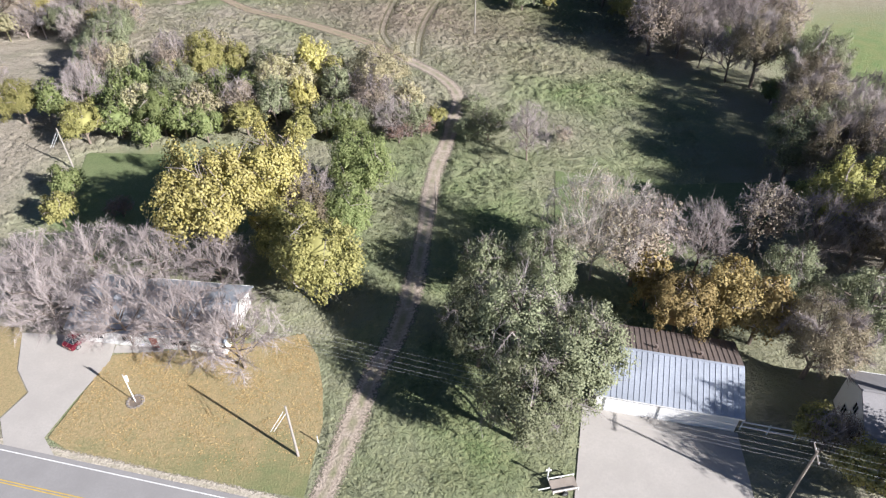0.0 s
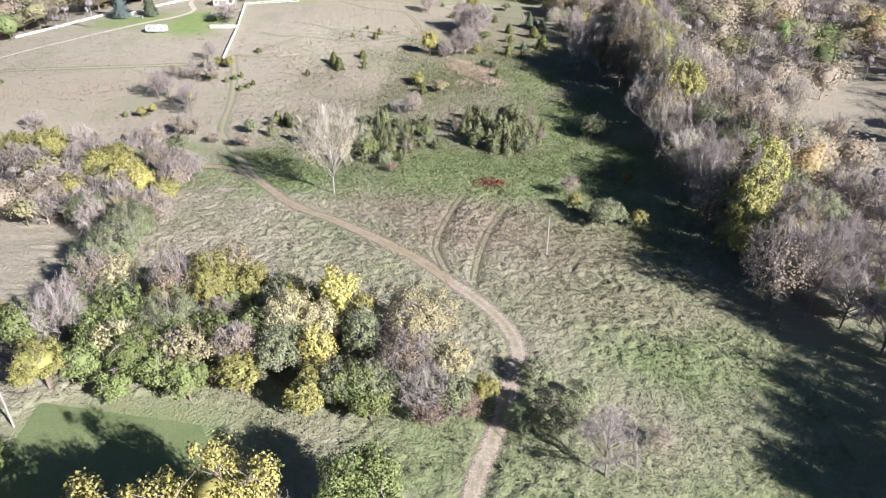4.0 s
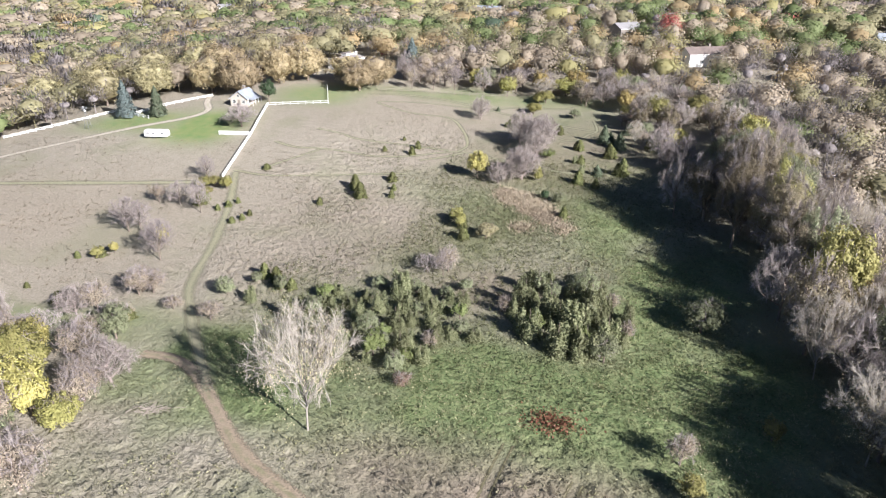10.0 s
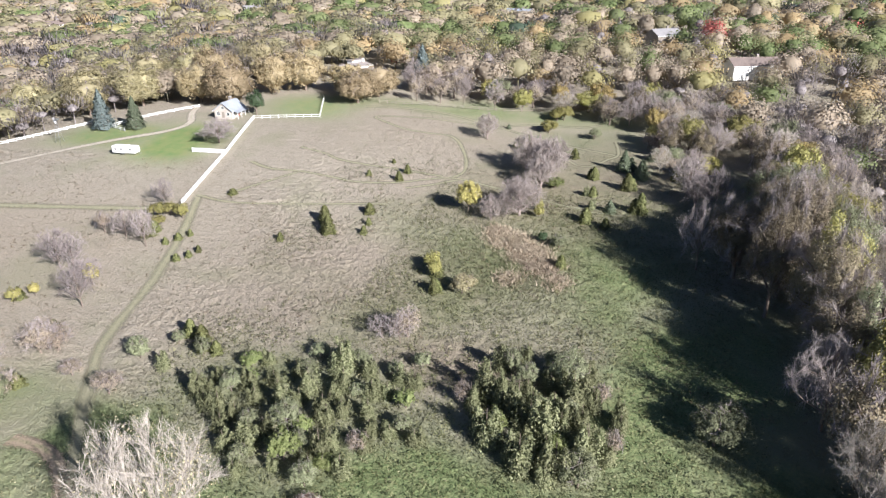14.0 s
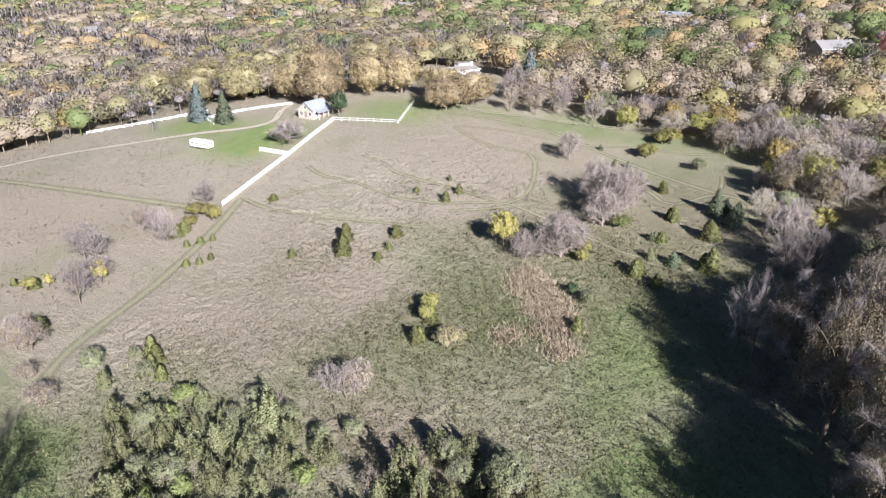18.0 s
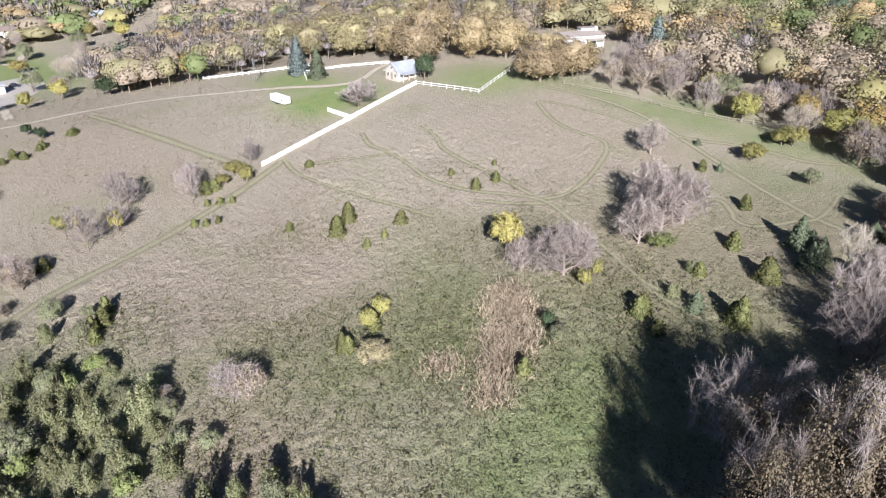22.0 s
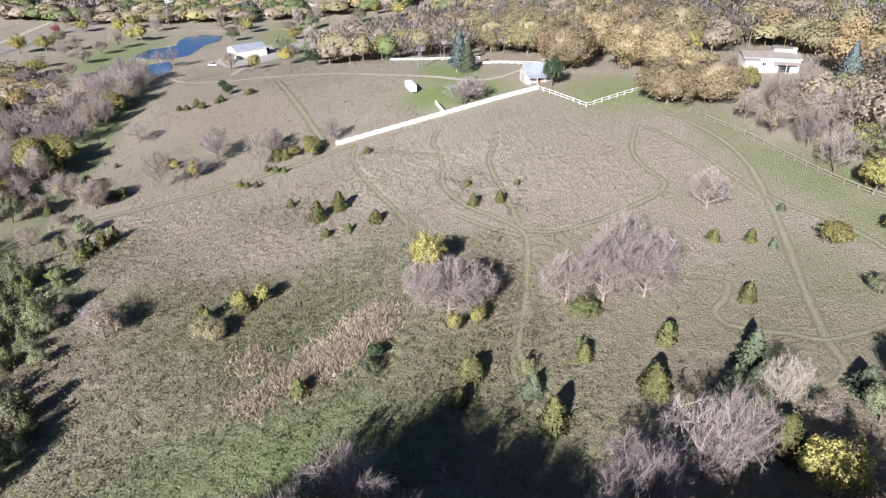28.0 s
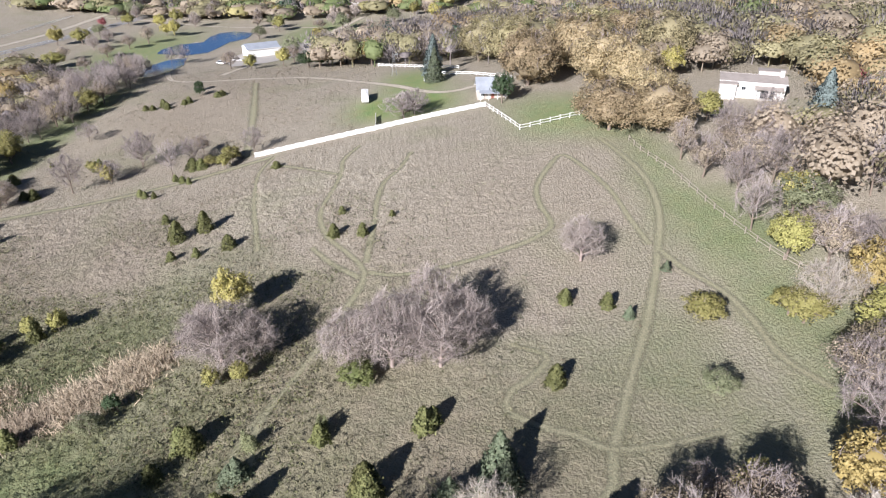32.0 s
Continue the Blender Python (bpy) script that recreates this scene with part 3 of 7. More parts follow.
gx, gy = steps(-80, 45, 0.4, -2600, 2600), steps(64, 336, 0.4, -2000, 3200)
X, Y = np.meshgrid(gx, gy)
gv = np.dstack([X, Y, land(X, Y) + relief(X, Y) - 0.03]).reshape(-1, 3)
gi = np.arange((len(gy) - 1) * len(gx)).reshape(len(gy) - 1, len(gx))[:, :-1].ravel()
gf = np.stack([gi, gi + 1, gi + len(gx) + 1, gi + len(gx)], 1)
ground = new("ground", mesh_of("ground", gv, gf, ground_mat, True, {k: v.ravel() for k, v in cover(X, Y).items()}))
tagged(ground, "rolling autumn meadow of dry tan and green grass", "ground", kind="structure")

# ---- trees ----
def frame_of(d):
    """Two directions across each of the given ones."""
    d = d / np.maximum(np.linalg.norm(d, axis=1), 1e-6)[:, None]
    up = np.where(np.abs(d[:, 2:3]) > 0.9, [[1.0, 0, 0]], [[0, 0, 1.0]])
    a = np.cross(d, up)
    a /= np.maximum(np.linalg.norm(a, axis=1), 1e-6)[:, None]
    return a, np.cross(d, a)


def sticks(p0, p1, r0, r1, sides):
    """Tapered sticks from p0 to p1."""
    p0, p1, r0, r1 = (np.asarray(v, float) for v in (p0, p1, r0, r1))
    a, b = frame_of(p1 - p0)
    t = np.arange(sides) * 2 * np.pi / sides
    ring = np.cos(t)[None, :, None] * a[:, None] + np.sin(t)[None, :, None] * b[:, None]
    v = np.concatenate([p0[:, None] + ring * r0[:, None, None], p1[:, None] + ring * r1[:, None, None]], 1).reshape(-1, 3)
    i = np.arange(len(p0))[:, None] * sides * 2
    k, j = np.arange(sides), (np.arange(sides) + 1) % sides
    f = np.stack([i + k, i + j, i + j + sides, i + k + sides], -1).reshape(-1, 4)
    return v, f


def leaves(c, size, rng, out=None, flat=0.5, slim=0.6):
    """Small pointed blades round the given centres."""
    n = len(c)
    d = rng.normal(size=(n, 3))
    if out is not None:
        d = d * (1 - flat) + out * flat * 2
        d *= np.where((d * out).sum(1) < 0, -1.0, 1.0)[:, None]
    a, b = frame_of(d)
    t = rng.uniform(0, 2 * np.pi, n)[:, None]
    a, b = a * np.cos(t) + b * np.sin(t), b * np.cos(t) - a * np.sin(t)
    s = (size * rng.uniform(0.6, 1.4, n))[:, None]
    v = np.stack([c - a * s, c - b * s * slim + a * s * 0.2, c + a * s, c + b * s * slim - a * s * 0.1], 1).reshape(-1, 3)
    return v, np.arange(n * 4).reshape(-1, 4)


BALL = [p for p in itertools.product((-1, 0, 1), repeat=3) if any(p)]
BALL_FACES = []
for axis, sign in itertools.product(range(3), (-1, 1)):
    for i, j in itertools.product((-1, 0), repeat=2):
        q = []
        for du, dv in ((0, 0), (1, 0), (1, 1), (0, 1))[::sign]:
            p = [0, 0, 0]
            p[axis], p[(axis + 1) % 3], p[(axis + 2) % 3] = sign, i + du, j + dv
            q.append(BALL.index(tuple(p)))
        BALL_FACES.append(q)


def lumps(mid, wide, rng):
    """Uneven rounded clumps: corners, faces and outward directions."""
    ball = np.array(BALL, float)
    ball /= np.linalg.norm(ball, axis=1)[:, None]
    out = np.tile(ball, (len(mid), 1))
    v = np.repeat(mid, 26, 0) + out * (np.repeat(wide, 26) * rng.uniform(0.8, 1.15, len(out)))[:, None]
    f = (np.array(BALL_FACES)[None] + np.arange(len(mid))[:, None, None] * 26).reshape(-1, 4)
    return v, f, out


def limbs_of(rng, count, cz, rxy, rz, low, subs, vase=False):
    """The branching of a tree ten metres high and ten wide: trunk, limbs and side branches as sticks."""
    p0, p1, r0, r1 = [], [], [], []
    twist = rng.normal(0, 0.25, 2)
    top = cz + rz * 0.75
    trunk = np.array([[0, 0, -0.4], [twist[0] * 0.3, twist[1] * 0.3, low], [twist[0], twist[1], (low + top) / 2], [twist[0] * 1.3, twist[1] * 1.2, top]])
    thick = np.array([0.32, 0.25, 0.14, 0.03])
    for i in range(3):
        p0.append(trunk[i]), p1.append(trunk[i + 1]), r0.append(thick[i]), r1.append(thick[i + 1])
    q0, q1, s0, s1 = [], [], [], []

    def rim(a, up, far):
        flat = math.sqrt(max(0.02, 1 - up * up))
        return np.array([rxy * flat * math.cos(a) * far, rxy * flat * math.sin(a) * far, cz + rz * up * far])

    for k in range(count):
        up, a = -0.3 + 1.25 * ((k + rng.uniform(0.1, 0.9)) / count), k * 2.4 + rng.uniform(-0.4, 0.4)
        h = 0.55 * max(0.0, (up + 0.3) / 1.25)
        if vase:
            up, h = 0.1 + 0.85 * (up + 0.3) / 1.25, h * 0.55
        at = trunk[1] + (trunk[3] - trunk[1]) * h
        end = rim(a, up, rng.uniform(0.72, 0.95))
        bend = 0.09 if vase else 0.27
        line = [at, at + (end - at) * 0.4 + rng.normal(0, bend, 3) + [0, 0, 0.3], at + (end - at) * 0.75 + rng.normal(0, bend, 3) + [0, 0, 0.2], end]
        rr = np.array([0.15, 0.10, 0.065, 0.02]) * (1 - 0.3 * h)
        for i in range(3):
            p0.append(line[i]), p1.append(line[i + 1]), r0.append(rr[i]), r1.append(rr[i + 1])
        for _ in range(subs):
            u = rng.uniform(0.25, 3)
            i, u = min(2, int(u)), u - min(2, int(u))
            s = line[i] * (1 - u) + line[i + 1] * u
            e = rim(a + rng.normal(0, 0.55), float(np.clip(up + rng.normal(0, 0.4), -0.55, 1)), rng.uniform(0.75, 1.03))
            e = s + (e - s) * min(1, 2.7 / max(0.1, np.linalg.norm(e - s)))
            m = (s + e) / 2 + rng.normal(0, 0.07 if vase else 0.16, 3)
            q0 += [s, m]
            q1 += [m, e]
            s0 += [0.05, 0.032]
            s1 += [0.032, 0.012]
    return (np.array(p0), np.array(p1), np.array(r0), np.array(r1)), (np.array(q0), np.array(q1), np.array(s0), np.array(s1))


def twigs(base0, base1, count, length, width, rng):
    """Fine twigs: slim blades that spring from side branches."""
    i = rng.integers(0, len(base0), count)
    u = rng.uniform(0.1, 1, (count, 1))
    s = base0[i] * (1 - u) + base1[i] * u
    d = base1[i] - base0[i]
    d = d / np.linalg.norm(d, axis=1)[:, None] + rng.normal(0, 0.6, (count, 3)) + [0, 0, 0.25]
    d /= np.linalg.norm(d, axis=1)[:, None]
    e = s + d * rng.uniform(0.5, 1.3, (count, 1)) * length
    a, _ = frame_of(d + rng.normal(0, 0.5, d.shape))
    v = np.stack([s - a * width, s + a * width, e + a * width * 0.4, e - a * width * 0.4], 1).reshape(-1, 3)
    return v, np.arange(count * 4).reshape(-1, 4)


# species: (leaf colours, leaf count, leaf size, twig count, limb material, label, category)
SPECIES = {
    "bare": (None, 0, 0, 4200, "bark", "leafless grey-brown tree with fine twigs", "tree"),
    "pale": (((0.50, 0.43, 0.27), (0.60, 0.52, 0.34)), 2200, 0.06, 6400, "pale", "tall pale leafless tree with whitish limbs", "tree"),
    "haze": (((0.38, 0.335, 0.295), (0.47, 0.415, 0.37)), 5200, 0.075, 7000, "pink", "bushy leafless tree with dense pinkish twigs", "tree"),
    "tanleaf": (((0.36, 0.30, 0.22), (0.48, 0.40, 0.31)), 4200, 0.12, 2000, "bark", "autumn tree with thin tan leaves", "tree"),
    "paleleaf": (((0.41, 0.37, 0.21), (0.53, 0.48, 0.30)), 3000, 0.22, 300, "bark", "tree with pale straw-yellow leaves", "tree"),
    "yellow": (((0.44, 0.40, 0.12), (0.55, 0.49, 0.21)), 3500, 0.235, 0, "bark", "bright yellow autumn tree in leaf", "tree"),
    "olive": (((0.285, 0.275, 0.095), (0.40, 0.37, 0.145)), 3500, 0.235, 0, "bark", "olive-yellow tree in full leaf", "tree"),
    "green": (((0.18, 0.225, 0.08), (0.29, 0.32, 0.135)), 3500, 0.235, 0, "bark", "green tree in full leaf", "tree"),
    "darkgreen": (((0.06, 0.10, 0.05), (0.10, 0.14, 0.07)), 3500, 0.235, 0, "bark", "dense dark green evergreen tree", "tree"),
    "willow": (((0.21, 0.235, 0.13), (0.33, 0.345, 0.21)), 4600, 0.175, 300, "bark", "grey-green tree in full leaf", "tree"),
    "orange": (((0.35, 0.27, 0.10), (0.45, 0.36, 0.16)), 3400, 0.25, 100, "bark", "orange-gold autumn tree in leaf", "tree"),
    "orangeoak": (((0.41, 0.33, 0.185), (0.51, 0.42, 0.265)), 6600, 0.2, 0, "bark", "broad orange-brown autumn oak", "tree"),
    "oliveoak": (((0.36, 0.32, 0.17), (0.47, 0.42, 0.25)), 6600, 0.2, 0, "bark", "broad olive-brown autumn oak", "tree"),
    "brownleaf": (((0.20, 0.17, 0.11), (0.29, 0.24, 0.16)), 5400, 0.14, 2200, "bark", "large tree with thinning brown-olive leaves", "tree"),
    "redbrown": (((0.22, 0.14, 0.11), (0.30, 0.21, 0.17)), 3600, 0.13, 900, "bark", "reddish-brown thin-leaved autumn shrub", "shrub"),
    "red": (((0.32, 0.09, 0.10), (0.40, 0.16, 0.16)), 2400, 0.25, 100, "bark", "crimson autumn tree in leaf", "tree"),
    "bush": (((0.165, 0.185, 0.09), (0.33, 0.335, 0.19)), 3600, 0.21, 0, "bark", "dense grey-green thicket bush", "shrub"),
    "cedar": (((0.125, 0.14, 0.055), (0.25, 0.255, 0.105)), 2600, 0.30, 0, "bark", "bushy olive-green cedar on the slope", "cedar"),
    "spruce": (((0.115, 0.15, 0.09), (0.215, 0.245, 0.16)), 2800, 0.28, 0, "bark", "green conical spruce on the slope", "spruce"),
    "bluespruce": (((0.15, 0.19, 0.18), (0.23, 0.28, 0.265)), 3200, 0.26, 0, "bark", "tall blue-grey spruce tree", "spruce"),
}
LIMB = {"bark": bark, "pale": pale_bark, "pink": plain("pinkish_bark", (0.36, 0.29, 0.26), 0.95, 0, 0.25, 3)}
TWIG = {"bark": leafy("grey_twigs", (0.29, 0.25, 0.235), (0.40, 0.35, 0.33), 0.1, 0.2), "pale": leafy("pale_twigs", (0.42, 0.375, 0.32), (0.54, 0.485, 0.42), 0.1, 0.15), "pink": leafy("pink_twigs", (0.36, 0.31, 0.28), (0.47, 0.41, 0.375), 0.1, 0.12)}
LEAF = {k: leafy(k + "_leaves", *v[0]) for k, v in SPECIES.items() if v[0]}


def crown_points(rng, n, kind):
    """Where the foliage of a ten-metre tree sits, and which way it faces."""
    if kind in ("cedar", "spruce", "bluespruce", "bush"):
        z = rng.uniform(0, 1, n) ** 1.25
        a = rng.uniform(0, 2 * np.pi, n)
        tiers = 11 if "spruce" in kind else 7
        tier = np.floor(z * tiers) / tiers
        if kind == "bush":
            # upright leafy stems side by side
            stem = rng.integers(0, 9, n)
            sa, sr, sh = rng.uniform(0, 6.3, 9), rng.uniform(0.5, 3.4, 9), rng.uniform(5, 9.5, 9)
            zz = 0.2 + sh[stem] * z ** 0.8
            r = rng.uniform(0.1, 1, n) ** 0.5 * 2.9 * (1.05 - z) ** 0.75 + rng.normal(0, 0.35, n)
            c = np.stack([sr[stem] * np.cos(sa[stem]) * (0.7 + 0.3 * z) + r * np.cos(a), sr[stem] * np.sin(sa[stem]) * (0.7 + 0.3 * z) + r * np.sin(a), zz], 1)
            return c, np.stack([np.cos(a), np.sin(a), np.full(n, 0.8)], 1)
        arm = np.cos(a * 5 + tier * 40) * 0.16 + np.cos(a * 3 + tier * 17) * 0.12
        r = 5 * (1 - z) ** (0.85 if "spruce" in kind else 0.5) * (0.86 + arm + rng.normal(0, 0.06, n)) * np.sqrt(rng.uniform(0.35, 1, n))
        zz = 0.3 + z * 9.6 - (z * tiers - np.floor(z * tiers)) * 0.25 * (1 - z)
        c = np.stack([r * np.cos(a), r * np.sin(a), zz], 1)
        out = np.stack([np.cos(a), np.sin(a), np.full(n, 0.7)], 1)
        return c, out
    return None, None


def make_tree(name, kind, seed, detail=1.0):
    """One tree, ten metres high and ten wide, with trunk, twigs and leaves as its parts."""
    rng = np.random.default_rng(seed)
    colours, n, size, tw, wood, label, category = SPECIES[kind]
    sparse = kind in SPARSE
    if sparse:
        detail = min(detail, 1.3)
    n, tw = int(n * detail * (1 if sparse else 1.75)), int(tw * detail)
    size = size / math.sqrt(detail)
    root = thing(name, Matrix(), label, category)
    c, out = crown_points(rng, n, kind)
    if c is not None:
        v, f = sticks([[0, 0, -0.4]], [[0, 0, 9.2]], [0.28], [0.05], 6)
        part("trunk", mesh_of("trunk", v, f, LIMB[wood], True), None, root)
        v, f = leaves(c, size, rng, out, 0.35)
        soft = np.repeat(out + rng.normal(0, 0.55, out.shape), 4, 0)
        tagged(part("foliage", mesh_of("foliage", v, f, LEAF[kind], True, None, soft), None, root), kind="stuff")
        return root
    shape = (4.9, 5.0, 4.8, 0.9) if "oak" in kind else (4.7, 4.9, 4.9, 0.6) if kind == "haze" else (5.7, 4.9, 4.3, 1.6) if kind == "pale" else (5.5, 4.8, 4.4, 1.5)
    big, fine = limbs_of(rng, 18 if kind == "pale" else 12 if sparse else 9, *shape, (9 if kind == "pale" else 11 if n < 1400 or kind == "haze" else 7) if sparse else 4, kind == "pale")
    slim = 0.31 if kind == "pale" else 0.62 if kind == "bare" else 1.0
    v, f = sticks(big[0], big[1], big[2] * slim, big[3] * slim, 6)
    part("trunk", mesh_of("trunk", v, f, LIMB[wood], True), None, root)
    v, f = sticks(fine[0], fine[1], fine[2] * slim, fine[3] * slim, 3)
    if tw:
        v2, f2 = twigs(fine[0], fine[1], tw, 0.65 if kind == "pale" else 0.9, (0.014 if kind == "pale" else 0.018 if kind in ("haze", "bare") else 0.027) / math.sqrt(detail), rng)
        v, f = np.vstack([v, v2]), np.vstack([f, f2 + len(v)])
    tagged(part("branchwork", mesh_of("branchwork", v, f, TWIG[wood]), None, root), kind="stuff")
    if n:
        cz, rxy, rz, _ = shape
        count = 60 if sparse else 70 if detail < 1 else 190 if "oak" in kind else 130
        d = rng.normal(size=(count, 3))
        d[:, 2] = np.abs(d[:, 2]) * 0.9 - (0.7 if "oak" in kind else 0.45)
        d /= np.linalg.norm(d, axis=1)[:, None]
        turn = np.arctan2(d[:, 1], d[:, 0])
        bulge = 0.9 + 0.1 * np.sin(3 * turn + rng.uniform(0, 6)) + 0.08 * np.sin(5 * turn + rng.uniform(0, 6))
        mid = d * (rng.uniform(0.4 if sparse else 0.6, 0.97, count) * bulge)[:, None] * [rxy, rxy, rz] + [0, 0, cz]
        wide = rng.uniform(0.5, 1.05, count) * (1.35 if sparse or detail < 1 else 1)
        stretch = rng.uniform(0.7, 1.25, (count, 3))
        pick = rng.integers(0, count, n)
        shell = rng.normal(size=(n, 3)) + [0, 0, 0.2]
        shell /= np.linalg.norm(shell, axis=1)[:, None]
        c = mid[pick] + shell * (wide[pick] * rng.uniform(0.2, 1.25, n) ** 0.5)[:, None] * stretch[pick]
        c += rng.normal(0, 0.25 if sparse else 0.1, c.shape)
        c[:, 2] = np.clip(c[:, 2], 0.6, 10.6)
        whole = (c - [0, 0, cz - 1.5]) / [rxy, rxy, rz]
        face = shell * 0.55 + whole * 0.55 + [0, 0, 0.25]
        v, f = leaves(c, size * (1 if sparse else 0.78), rng, face, 0.5, 0.75)
        soft = np.repeat(face + rng.normal(0, 0.4, c.shape), 4, 0)
        if not sparse:
            thin = kind in ("brownleaf", "paleleaf", "willow")
            v2, f2, out = lumps(np.array([[0, 0, cz - 0.3]]), np.array([rxy * (0.25 if thin else 0.7 if "oak" in kind else 0.55)]), rng)
            v, f, soft = np.vstack([v, v2]), np.vstack([f, f2 + len(v)]), np.vstack([soft, out])
        tagged(part("foliage", mesh_of("foliage", v, f, LEAF[kind], True, None, soft), None, root), kind="stuff")
    return root


SPARSE = ("bare", "pale", "haze", "tanleaf", "redbrown")
MODELS = {}


def plant(kind, x, y, tall, wide, turn=None):
    """A tree of a kind at x, y; the first of a kind is built, later ones are copies."""
    k = int(abs(x * 7.3 + y * 3.1)) % (3 if SPECIES[kind][1] > 2500 or kind in ("bare", "tanleaf", "pale", "cedar") else 2)
    detail = 3.0 if wide >= 4.5 and (y < 160 or x > 20 and 235 < y < 300) else 1.8 if wide >= 5 and y < 215 or wide > 6.2 else 1.0 if wide > 3.4 else 0.65 if wide > 1.9 or kind == "bush" else 0.35
    turn = (x * 37 + y * 53) % 360 if turn is None else turn
    name = {"cedar": "cedar", "spruce": "spruce_tree", "bluespruce": "spruce_tree", "bush": "shrub", "redbrown": "shrub"}.get(kind, "shrub" if tall < 5.5 else "oak_tree" if "oak" in kind else "bare_tree" if kind in ("bare", "haze", "pale") else "tree")
    m = spot(x, y, turn) @ Matrix.Diagonal((wide / 5, wide / 5, tall / 10, 1))
    key = (kind, k, detail, name)
    if key in MODELS:
        s = MODELS[key].scale
        return copy_thing(MODELS[key], m @ Matrix.Diagonal((1 / s.x, 1 / s.y, 1 / s.z, 1)))
    ob = make_tree(name, kind, len(MODELS) * 13 + 5, detail)
    if name == "shrub":
        tagged(ob, category="shrub")
    ob.matrix_basis = m
    MODELS[key] = ob
    return ob


TREES = []
# creek and pond side
TREES += [
    ("olive", -126.8, 189.9, 9.9, 5.0),
    ("yellow", -200.8, 167.4, 8.8, 4.0),
    ("orange", -188.7, 165.2, 9.2, 4.0),
    ("tanleaf", -156.5, 173.1, 9.2, 5.0),
    ("haze", -172.9, 187.9, 9.8, 5.0),
    ("haze", -164.3, 185.9, 8.4, 4.5),
    ("haze", -172.7, 196.2, 9.8, 5.0),
    ("olive", -262.3, 144.8, 7.7, 6.0),
    ("olive", -255.4, 137.7, 6.6, 5.0),
    ("olive", -324.1, 129.6, 8.8, 6.0),
    ("red", -379.4, 117.4, 6.0, 3.0),
    ("willow", -415.7, 124.5, 11.2, 7.0),
    ("bare", -268.7, 203.1, 9.8, 4.0),
    ("bare", -269.6, 196.4, 8.5, 4.0),
    ("bare", -198.7, 199.7, 9.8, 5.0),
    ("haze", -192.5, 194.1, 11.2, 5.6),
    ("haze", -236.1, 195.0, 9.8, 5.6),
    ("haze", -197.6, 184.7, 11.2, 5.6),
    ("bare", -215.6, 169.0, 9.8, 5.0),
    ("bare", -220.1, 156.1, 9.8, 5.0),
    ("tanleaf", -90.1, 202.2, 5.8, 4.0),
    ("haze", -101.7, 205.2, 7.0, 4.5),
    ("bare", -100.6, 194.9, 7.3, 4.0),
    ("darkgreen", -185.3, 236.1, 4.0, 1.8),
]
# creek and pond side
TREES += [
    ("cedar", -165.1, 231.2, 2.3, 1.6),
    ("cedar", -165.8, 225.9, 1.8, 1.4),
    ("cedar", -168.5, 235.9, 1.8, 1.4),
    ("cedar", -175.5, 247.0, 1.8, 2.0),
    ("cedar", -94.7, 282.1, 1.8, 1.6),
    ("olive", -107.3, 267.7, 3.9, 2.6),
    ("cedar", -103.9, 258.7, 3.2, 2.4),
    ("olive", -104.2, 263.2, 3.3, 2.0),
    ("cedar", -96.5, 218.3, 2.3, 1.6),
    ("cedar", -108.6, 209.6, 1.8, 1.2),
    ("willow", -273.3, 254.2, 10.1, 5.0),
    ("pale", -285.3, 273.6, 10.0, 5.4),
    ("darkgreen", -222.2, 275.2, 6.0, 4.5),
    ("orange", -242.0, 297.2, 9.2, 4.0),
]
# near the road
TREES += [
    # the first two stand out of view, placed to shade the garage
    ("tanleaf", 48.9, 33.1, 16.1, 6.0),
    ("willow", 49.8, 29.7, 15.7, 6.0),
    ("bare", -49.3, 60.2, 11.0, 6.4),
    ("bare", -39.0, 57.7, 11.6, 6.8),
    ("bare", -31.4, 55.8, 11.8, 6.6),
    ("bare", -23.9, 53.5, 11.0, 6.6),
    ("bare", -53.0, 66.5, 11.0, 6.0),
    ("bare", -46.3, 68.4, 11.0, 6.4),
    ("bare", -37.4, 68.2, 11.0, 6.2),
    ("bare", -29.6, 66.6, 10.4, 5.8),
    ("olive", -25.2, 57.4, 3.0, 1.6),
    ("yellow", -39.6, 59.0, 2.6, 1.4),
    ("yellow", -30.7, 73.6, 20.5, 8.0),
    ("yellow", -24.1, 79.9, 20.0, 6.6),
    ("olive", -15.1, 63.9, 16.0, 6.2),
    ("olive", -20.4, 70.3, 13.2, 5.0),
    ("green", -11.6, 86.6, 14.3, 5.8),
    ("green", -13.2, 77.7, 9.9, 4.5),
    ("bare", -18.7, 80.7, 12.2, 4.0),
    ("green", -59.7, 90.0, 6.6, 3.0),
    ("olive", -57.9, 82.4, 6.6, 3.0),
    ("bare", 15.9, 99.3, 11.0, 4.5),
    ("pale", 21.3, 68.1, 18.0, 9.2),
    ("tanleaf", 26.6, 66.9, 16.1, 6.0),
    ("willow", 9.7, 50.3, 16.8, 7.0),
    ("willow", 4.8, 53.1, 14.6, 5.5),
    ("willow", 14.3, 46.9, 16.8, 7.0),
]
